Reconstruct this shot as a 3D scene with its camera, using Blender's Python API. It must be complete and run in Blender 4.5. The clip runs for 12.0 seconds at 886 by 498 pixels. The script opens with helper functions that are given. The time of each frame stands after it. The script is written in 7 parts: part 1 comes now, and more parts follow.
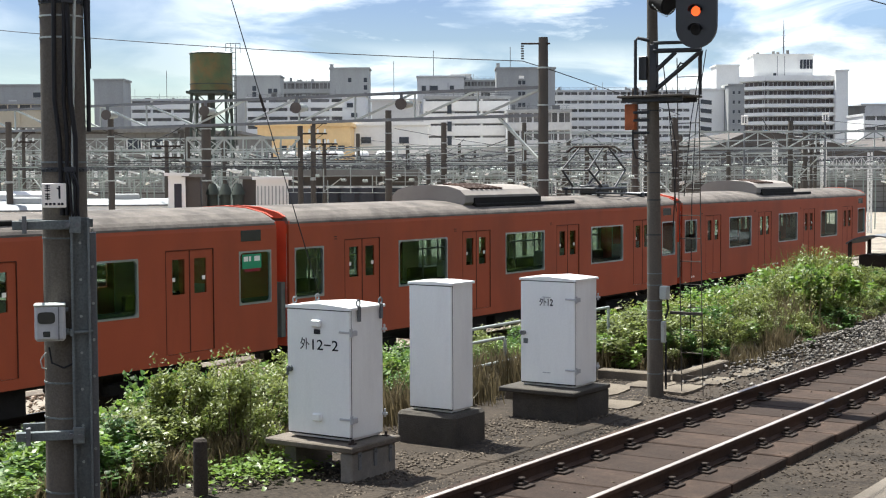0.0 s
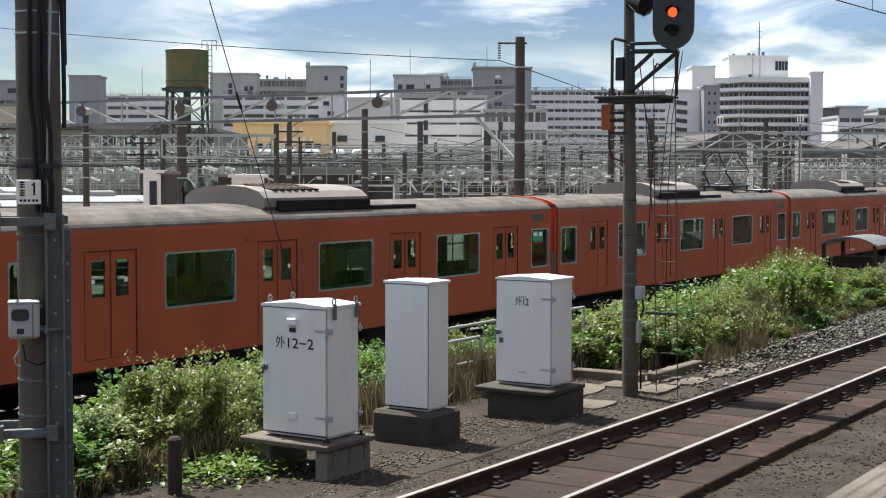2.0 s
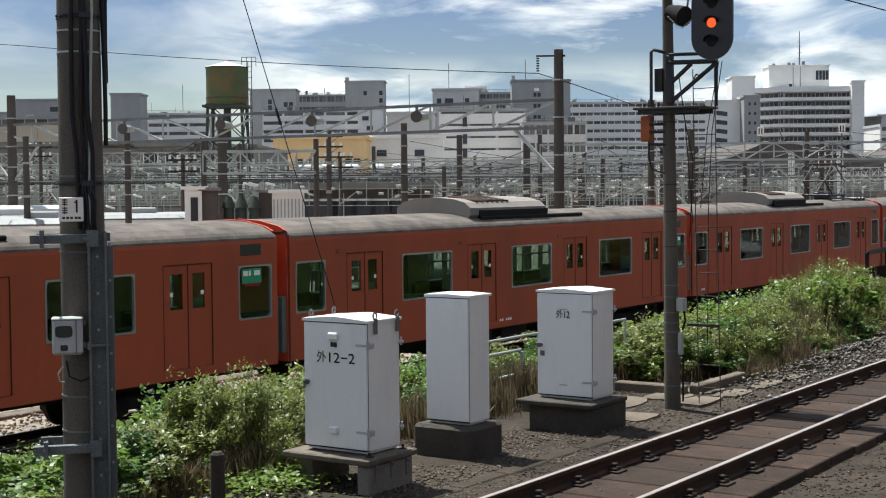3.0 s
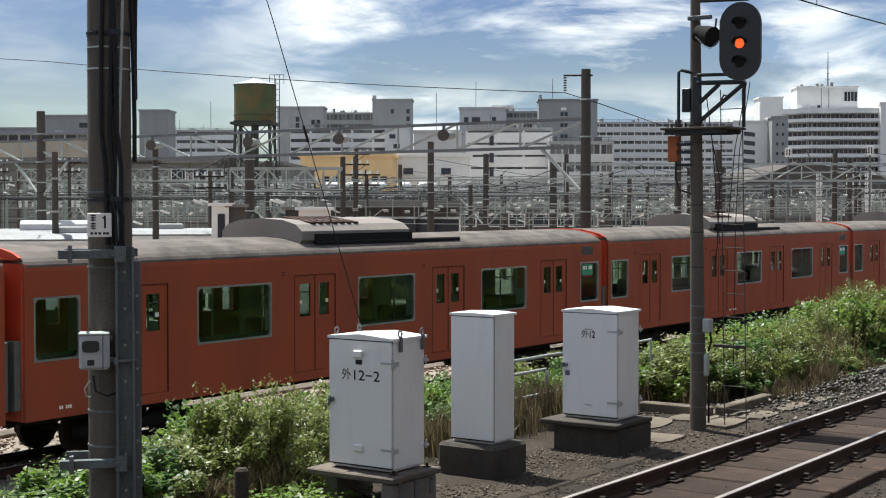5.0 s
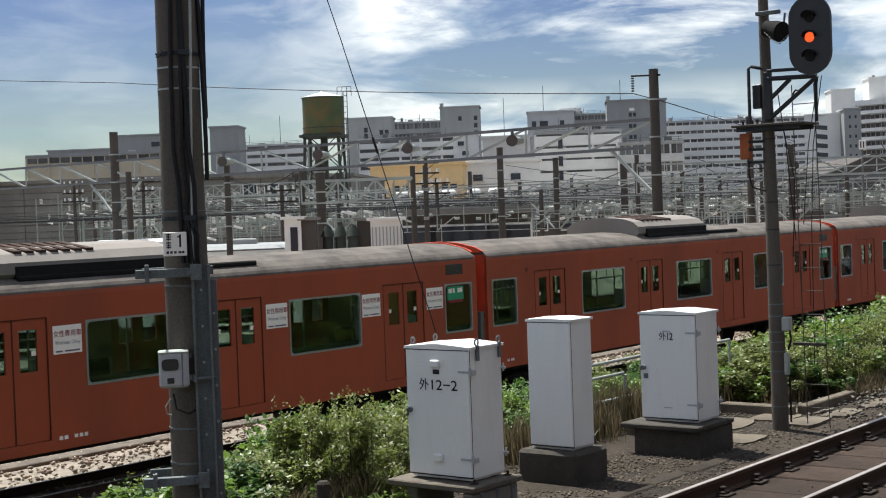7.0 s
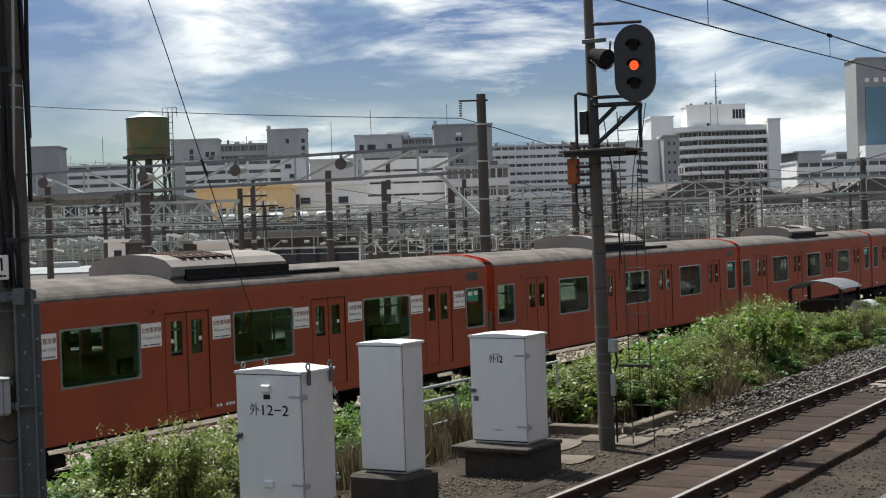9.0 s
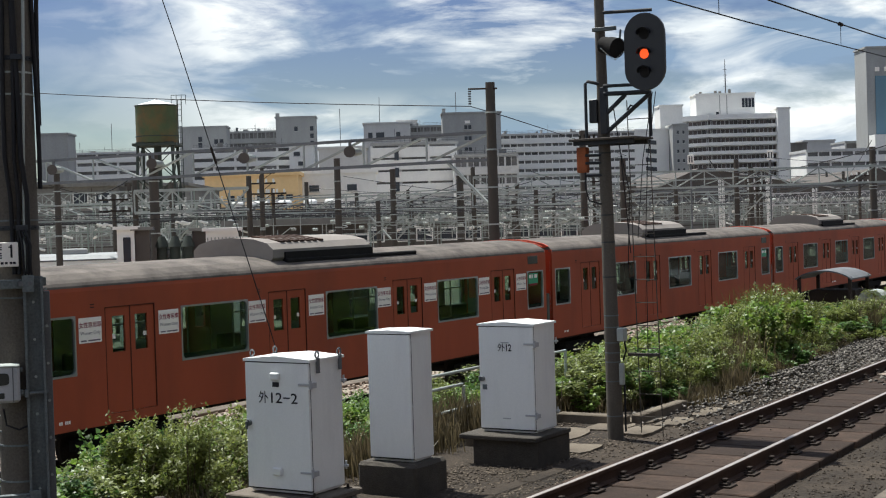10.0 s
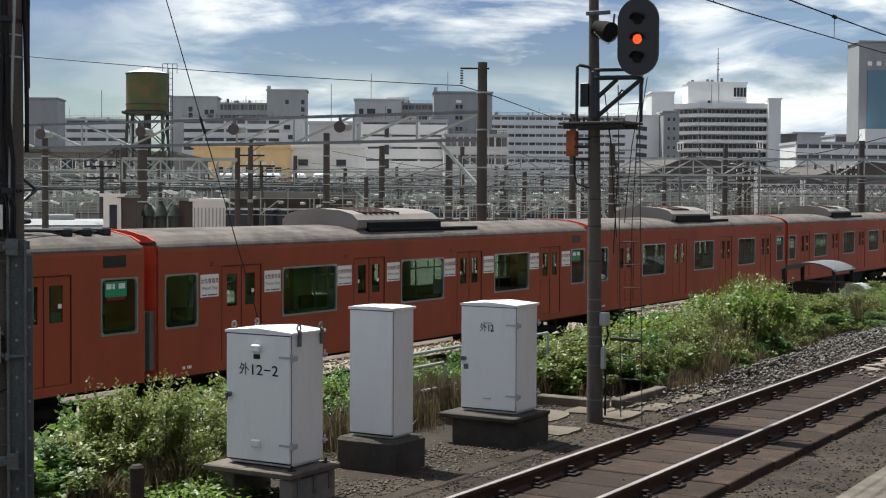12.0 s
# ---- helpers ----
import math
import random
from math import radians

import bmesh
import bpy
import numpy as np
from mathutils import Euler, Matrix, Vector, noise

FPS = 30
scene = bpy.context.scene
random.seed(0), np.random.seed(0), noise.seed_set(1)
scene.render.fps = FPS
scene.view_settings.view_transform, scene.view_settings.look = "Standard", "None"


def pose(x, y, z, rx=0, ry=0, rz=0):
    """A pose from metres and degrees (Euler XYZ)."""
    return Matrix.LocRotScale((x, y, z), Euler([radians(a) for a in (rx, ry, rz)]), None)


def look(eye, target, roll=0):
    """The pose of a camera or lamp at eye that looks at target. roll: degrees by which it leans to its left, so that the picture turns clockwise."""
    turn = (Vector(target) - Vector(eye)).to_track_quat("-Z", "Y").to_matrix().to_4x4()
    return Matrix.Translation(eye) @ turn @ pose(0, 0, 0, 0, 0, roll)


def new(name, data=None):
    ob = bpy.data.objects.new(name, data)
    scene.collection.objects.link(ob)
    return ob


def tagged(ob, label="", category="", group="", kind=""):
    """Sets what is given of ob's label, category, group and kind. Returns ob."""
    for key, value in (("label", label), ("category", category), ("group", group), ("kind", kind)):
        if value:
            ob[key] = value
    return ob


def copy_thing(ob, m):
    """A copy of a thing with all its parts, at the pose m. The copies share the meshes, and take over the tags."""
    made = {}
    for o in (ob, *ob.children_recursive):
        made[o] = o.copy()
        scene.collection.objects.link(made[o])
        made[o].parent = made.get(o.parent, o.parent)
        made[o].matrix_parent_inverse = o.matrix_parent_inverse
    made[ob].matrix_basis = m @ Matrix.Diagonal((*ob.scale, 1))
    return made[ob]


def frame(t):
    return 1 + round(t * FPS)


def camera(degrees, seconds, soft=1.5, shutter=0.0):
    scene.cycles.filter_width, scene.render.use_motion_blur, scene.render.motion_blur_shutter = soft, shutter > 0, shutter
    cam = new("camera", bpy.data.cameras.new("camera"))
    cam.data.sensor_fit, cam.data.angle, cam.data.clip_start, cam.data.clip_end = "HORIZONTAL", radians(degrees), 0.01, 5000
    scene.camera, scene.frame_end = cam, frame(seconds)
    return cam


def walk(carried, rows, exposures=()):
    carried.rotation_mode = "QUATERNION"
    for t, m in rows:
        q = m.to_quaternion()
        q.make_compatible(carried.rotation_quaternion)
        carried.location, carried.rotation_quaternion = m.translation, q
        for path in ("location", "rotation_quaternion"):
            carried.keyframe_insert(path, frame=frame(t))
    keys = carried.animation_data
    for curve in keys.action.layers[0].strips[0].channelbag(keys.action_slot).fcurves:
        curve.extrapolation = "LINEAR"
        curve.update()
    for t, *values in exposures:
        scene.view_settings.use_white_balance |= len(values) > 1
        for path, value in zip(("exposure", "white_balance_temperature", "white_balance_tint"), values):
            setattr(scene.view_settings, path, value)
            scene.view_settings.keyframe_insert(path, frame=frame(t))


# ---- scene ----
cam = camera(34.167, 12.0, soft=1.12)
walk(cam, [
    (0.0, pose(-0.012, 0.011, 2.645, 87.046, 0.256, 33.269)),
    (0.5, pose(-0.013, 0.012, 2.647, 86.830, 0.169, 32.582)),
    (1.0, pose(-0.015, 0.009, 2.646, 87.427, -0.167, 32.171)),
    (1.5, pose(-0.017, 0.008, 2.646, 87.336, -0.562, 31.918)),
    (2.0, pose(-0.019, 0.010, 2.646, 87.003, -0.125, 32.316)),
    (2.5, pose(-0.018, 0.011, 2.645, 87.622, 0.471, 33.175)),
    (3.0, pose(-0.018, 0.012, 2.645, 87.547, 0.479, 33.889)),
    (3.2, pose(-0.018, 0.011, 2.645, 87.412, 0.294, 34.085)),
    (4.8, pose(-0.014, 0.004, 2.646, 88.083, 0.171, 34.521)),
    (5.0, pose(-0.014, 0.003, 2.646, 88.284, 0.013, 34.930)),
    (5.5, pose(-0.020, -0.001, 2.650, 88.597, 0.398, 35.777)),
    (6.0, pose(-0.023, 0.000, 2.652, 88.593, 1.219, 36.034)),
    (6.5, pose(-0.030, 0.009, 2.657, 88.511, 1.748, 36.998)),
    (6.7, pose(-0.032, 0.014, 2.659, 88.507, 2.020, 38.085)),
    (8.3, pose(-0.081, 0.028, 2.667, 89.550, 2.264, 32.991)),
    (8.5, pose(-0.085, 0.029, 2.668, 89.574, 2.186, 32.454)),
    (9.0, pose(-0.097, 0.029, 2.664, 89.278, 1.902, 30.889)),
    (9.5, pose(-0.106, 0.031, 2.669, 88.986, 1.651, 30.574)),
    (10.0, pose(-0.110, 0.034, 2.667, 88.815, 1.718, 31.223)),
    (10.5, pose(-0.107, 0.037, 2.664, 88.292, 1.547, 31.074)),
    (11.0, pose(-0.106, 0.037, 2.664, 88.251, 1.085, 30.875)),
    (11.5, pose(-0.104, 0.037, 2.659, 88.314, 0.198, 30.611)),
    (12.0, pose(-0.100, 0.039, 2.661, 87.971, -0.329, 30.750)),
], exposures=((0, 1.38, 6280, 6), (0.5, 1.5, 6280, 6), (1.0, 1.36, 6280, 6), (1.5, 1.18, 6280, 6), (2.0, 1.1, 6280, 6), (2.5, 1.12, 6280, 6), (3.0, 0.86, 6280, 6), (5.0, 0.88, 6280, 6), (6.5, 0.84, 6280, 6), (9.0, 0.66, 6280, 6), (12, 0.72, 6280, 6)))

# ---- world, sun, exposure ----
SUN_ELEVATION, SUN_TURN = radians(66), radians(78)   # the sun stands beyond the train, high
SUN_WAY = Vector((-math.cos(SUN_ELEVATION) * math.sin(SUN_TURN), math.cos(SUN_ELEVATION) * math.cos(SUN_TURN), math.sin(SUN_ELEVATION)))


def make_world():
    world = bpy.data.worlds.new("sky")
    scene.world = world
    world.use_nodes = True
    nt = world.node_tree
    nt.nodes.clear()
    N, L = nt.nodes.new, nt.links.new
    out, bg = N("ShaderNodeOutputWorld"), N("ShaderNodeBackground")
    sky = N("ShaderNodeTexSky")
    sky.sky_type, sky.sun_disc = "NISHITA", False
    sky.sun_elevation, sky.sun_rotation = SUN_ELEVATION, -SUN_TURN
    sky.air_density, sky.dust_density, sky.ozone_density = 1.0, 0.6, 1.5
    co = N("ShaderNodeTexCoord")
    mp = N("ShaderNodeMapping")
    mp.inputs["Rotation"].default_value = (0.02, 0.05, 0.3)
    mp.inputs["Location"].default_value = (0.9, 0.4, 0.0)
    mp.inputs["Scale"].default_value = (3.4, 3.4, 14.5)
    n1 = N("ShaderNodeTexNoise")
    n1.inputs["Scale"].default_value, n1.inputs["Detail"].default_value = 1.7, 9.0
    n1.inputs["Roughness"].default_value, n1.inputs["Distortion"].default_value = 0.6, 0.25
    ramp = N("ShaderNodeValToRGB")
    ramp.color_ramp.elements[0].position, ramp.color_ramp.elements[1].position = 0.42, 0.56
    # thicker and whiter near the horizon
    sep = N("ShaderNodeSeparateXYZ")
    low = N("ShaderNodeMapRange")
    low.inputs["From Min"].default_value, low.inputs["From Max"].default_value = 0.05, 0.092
    low.inputs["To Min"].default_value, low.inputs["To Max"].default_value = 0.92, 0.0
    mx = N("ShaderNodeMath")
    mx.operation = "MAXIMUM"
    # clear blue towards the south-west, cloud over the town
    side = N("ShaderNodeVectorMath")
    side.operation = "DOT_PRODUCT"
    side.inputs[1].default_value = (-0.78, 0.62, 0.0)
    clear = N("ShaderNodeMapRange")
    clear.interpolation_type = "SMOOTHSTEP"
    clear.inputs["From Min"].default_value, clear.inputs["From Max"].default_value = 0.962, 0.988
    clear.inputs["To Min"].default_value, clear.inputs["To Max"].default_value = 1.0, 0.15
    L(co.outputs["Generated"], side.inputs[0])
    L(side.outputs["Value"], clear.inputs["Value"])
    open_sky = N("ShaderNodeMath")
    open_sky.operation = "MULTIPLY"
    L(mx.outputs[0], open_sky.inputs[0])
    L(clear.outputs["Result"], open_sky.inputs[1])
    mp2 = N("ShaderNodeMapping")
    mp2.inputs["Scale"].default_value = (6.5, 6.5, 20.0)
    n2 = N("ShaderNodeTexNoise")
    n2.inputs["Scale"].default_value, n2.inputs["Detail"].default_value = 1.5, 9.0
    n2.inputs["Distortion"].default_value = 0.6
    shade = N("ShaderNodeValToRGB")
    shade.color_ramp.elements[0].position, shade.color_ramp.elements[1].position = 0.38, 0.57
    shade.color_ramp.elements[0].color = (2.9, 4.0, 5.6, 1)
    shade.color_ramp.elements[1].color = (11.2, 11.2, 11.0, 1)
    mix = N("ShaderNodeMix")
    mix.data_type = "RGBA"
    L(co.outputs["Generated"], mp.inputs["Vector"])
    L(mp.outputs["Vector"], n1.inputs["Vector"])
    L(n1.outputs["Fac"], ramp.inputs["Fac"])
    L(co.outputs["Generated"], sep.inputs["Vector"])
    L(sep.outputs["Z"], low.inputs["Value"])
    L(ramp.outputs["Color"], mx.inputs[0])
    L(low.outputs["Result"], mx.inputs[1])
    L(co.outputs["Generated"], mp2.inputs["Vector"])
    L(mp2.outputs["Vector"], n2.inputs["Vector"])
    L(n2.outputs["Fac"], shade.inputs["Fac"])
    # the cloud field thins out overhead, where the sun stands in the clear
    thin = N("ShaderNodeMapRange")
    thin.inputs["From Min"].default_value, thin.inputs["From Max"].default_value = 0.2, 0.55
    thin.inputs["To Min"].default_value, thin.inputs["To Max"].default_value = 1.0, 0.85
    L(sep.outputs["Z"], thin.inputs["Value"])
    cover = N("ShaderNodeMath")
    cover.operation = "MULTIPLY"
    L(open_sky.outputs[0], cover.inputs[0])
    L(thin.outputs["Result"], cover.inputs[1])
    deep = N("ShaderNodeHueSaturation")
    deep.inputs["Saturation"].default_value, deep.inputs["Value"].default_value = 1.3, 0.72
    deep.inputs["Hue"].default_value = 0.532
    L(sky.outputs["Color"], deep.inputs["Color"])
    L(cover.outputs[0], mix.inputs["Factor"])
    L(deep.outputs["Color"], mix.inputs["A"])
    L(shade.outputs["Color"], mix.inputs["B"])
    L(mix.outputs["Result"], bg.inputs["Color"])
    bg.inputs["Strength"].default_value = 0.062
    L(bg.outputs["Background"], out.inputs["Surface"])


make_world()
sun = new("sun", bpy.data.lights.new("sun", "SUN"))
sun.data.energy, sun.data.angle, sun.data.color = 4.5, radians(0.6), (1.0, 0.96, 0.9)
sun.matrix_world = look(SUN_WAY * 50, (0, 0, 0))


# ---- materials ----
def mat(name, color, rough=0.7, metal=0.0, var=0.18, scale=6.0, bump=0.15, dirt=None, dirt_amount=0.5, dirt_scale=0.8, streak=1.0, island=0.0, obrand=0.0, grain=60.0):
    """A surface with variation at two scales, fine relief and, where given, stains of another colour."""
    m = bpy.data.materials.new(name)
    m.use_nodes = True
    nt = m.node_tree
    N, L = nt.nodes.new, nt.links.new
    bs = nt.nodes["Principled BSDF"]
    bs.inputs["Roughness"].default_value, bs.inputs["Metallic"].default_value = rough, metal
    bs.inputs["Specular IOR Level"].default_value = 0.5 if rough < 0.6 else 0.25
    co = N("ShaderNodeTexCoord")
    mp = N("ShaderNodeMapping")
    mp.inputs["Scale"].default_value = (1, 1, streak)
    L(co.outputs["Object"], mp.inputs["Vector"])
    big = N("ShaderNodeTexNoise")
    big.inputs["Scale"].default_value, big.inputs["Detail"].default_value = scale, 6
    L(mp.outputs["Vector"], big.inputs["Vector"])
    fine = N("ShaderNodeTexNoise")
    fine.inputs["Scale"].default_value, fine.inputs["Detail"].default_value = grain, 3
    L(co.outputs["Object"], fine.inputs["Vector"])
    add = N("ShaderNodeMath")
    add.operation = "ADD"
    L(big.outputs["Fac"], add.inputs[0])
    L(fine.outputs["Fac"], add.inputs[1])
    val = N("ShaderNodeMapRange")
    val.inputs["From Min"].default_value, val.inputs["From Max"].default_value = 0.65, 1.35
    val.inputs["To Min"].default_value, val.inputs["To Max"].default_value = 1 - var, 1 + var
    L(add.outputs[0], val.inputs["Value"])
    last = val.outputs["Result"]
    for amount, node, output in ((island, "ShaderNodeNewGeometry", "Random Per Island"), (obrand, "ShaderNodeObjectInfo", "Random")):
        if amount:
            src = N(node)
            r = N("ShaderNodeMapRange")
            r.inputs["To Min"].default_value, r.inputs["To Max"].default_value = 1 - amount, 1 + amount
            L(src.outputs[output], r.inputs["Value"])
            k = N("ShaderNodeMath")
            k.operation = "MULTIPLY"
            L(last, k.inputs[0])
            L(r.outputs["Result"], k.inputs[1])
            last = k.outputs[0]
    mul = N("ShaderNodeVectorMath")
    mul.operation = "SCALE"
    mul.inputs[0].default_value = color
    L(last, mul.inputs["Scale"])
    top = mul.outputs["Vector"]
    if dirt:
        dn = N("ShaderNodeTexNoise")
        dn.inputs["Scale"].default_value, dn.inputs["Detail"].default_value = dirt_scale, 8
        dn.inputs["Roughness"].default_value = 0.65
        L(mp.outputs["Vector"], dn.inputs["Vector"])
        rp = N("ShaderNodeMapRange")
        rp.inputs["From Min"].default_value, rp.inputs["From Max"].default_value = 0.45, 0.7
        rp.inputs["To Max"].default_value = dirt_amount
        L(dn.outputs["Fac"], rp.inputs["Value"])
        mx = N("ShaderNodeMix")
        mx.data_type = "RGBA"
        mx.inputs["B"].default_value = (*dirt, 1)
        L(rp.outputs["Result"], mx.inputs["Factor"])
        L(top, mx.inputs["A"])
        top = mx.outputs["Result"]
    L(top, bs.inputs["Base Color"])
    if bump:
        b = N("ShaderNodeBump")
        b.inputs["Strength"].default_value, b.inputs["Distance"].default_value = bump, 0.02
        L(add.outputs[0], b.inputs["Height"])
        L(b.outputs["Normal"], bs.inputs["Normal"])
    return m


def glass(name, tint, gloss=0.9):
    m = bpy.data.materials.new(name)
    m.use_nodes = True
    nt = m.node_tree
    nt.nodes.clear()
    N, L = nt.nodes.new, nt.links.new
    out, mix, tr, gl = N("ShaderNodeOutputMaterial"), N("ShaderNodeMixShader"), N("ShaderNodeBsdfTransparent"), N("ShaderNodeBsdfGlossy")
    lw, power, gain = N("ShaderNodeLayerWeight"), N("ShaderNodeMath"), N("ShaderNodeMath")
    tr.inputs["Color"].default_value = (*tint, 1)
    gl.inputs["Roughness"].default_value, gl.inputs["Color"].default_value = 0.02, (gloss, gloss, gloss, 1)
    power.operation, gain.operation = "POWER", "MULTIPLY_ADD"
    power.inputs[1].default_value, gain.inputs[1].default_value, gain.inputs[2].default_value = 4.0, 0.45, 0.05
    L(lw.outputs["Facing"], power.inputs[0])
    L(power.outputs[0], gain.inputs[0])
    L(gain.outputs[0], mix.inputs["Fac"])
    L(tr.outputs["BSDF"], mix.inputs[1])
    L(gl.outputs["BSDF"], mix.inputs[2])
    L(mix.outputs["Shader"], out.inputs["Surface"])
    return m


def leaf_mat(name, color, warm, amount=0.45):
    m = mat(name, color, rough=0.43, var=0.3, scale=1.2, bump=0.0, island=0.45, dirt=warm, dirt_amount=amount, dirt_scale=1.5)
    bs = m.node_tree.nodes["Principled BSDF"]
    nt = m.node_tree
    out = nt.nodes["Material Output"]
    tl, mx = nt.nodes.new("ShaderNodeBsdfTranslucent"), nt.nodes.new("ShaderNodeMixShader")
    mx.inputs["Fac"].default_value = 0.48
    nt.links.new(bs.inputs["Base Color"].links[0].from_socket, tl.inputs["Color"])
    nt.links.new(bs.outputs["BSDF"], mx.inputs[1])
    nt.links.new(tl.outputs["BSDF"], mx.inputs[2])
    nt.links.new(mx.outputs["Shader"], out.inputs["Surface"])
    return m


def glow(name, color, strength):
    m = bpy.data.materials.new(name)
    m.use_nodes = True
    bs = m.node_tree.nodes["Principled BSDF"]
    bs.inputs["Base Color"].default_value = (*color, 1)
    bs.inputs["Emission Color"].default_value, bs.inputs["Emission Strength"].default_value = (*color, 1), strength
    return m


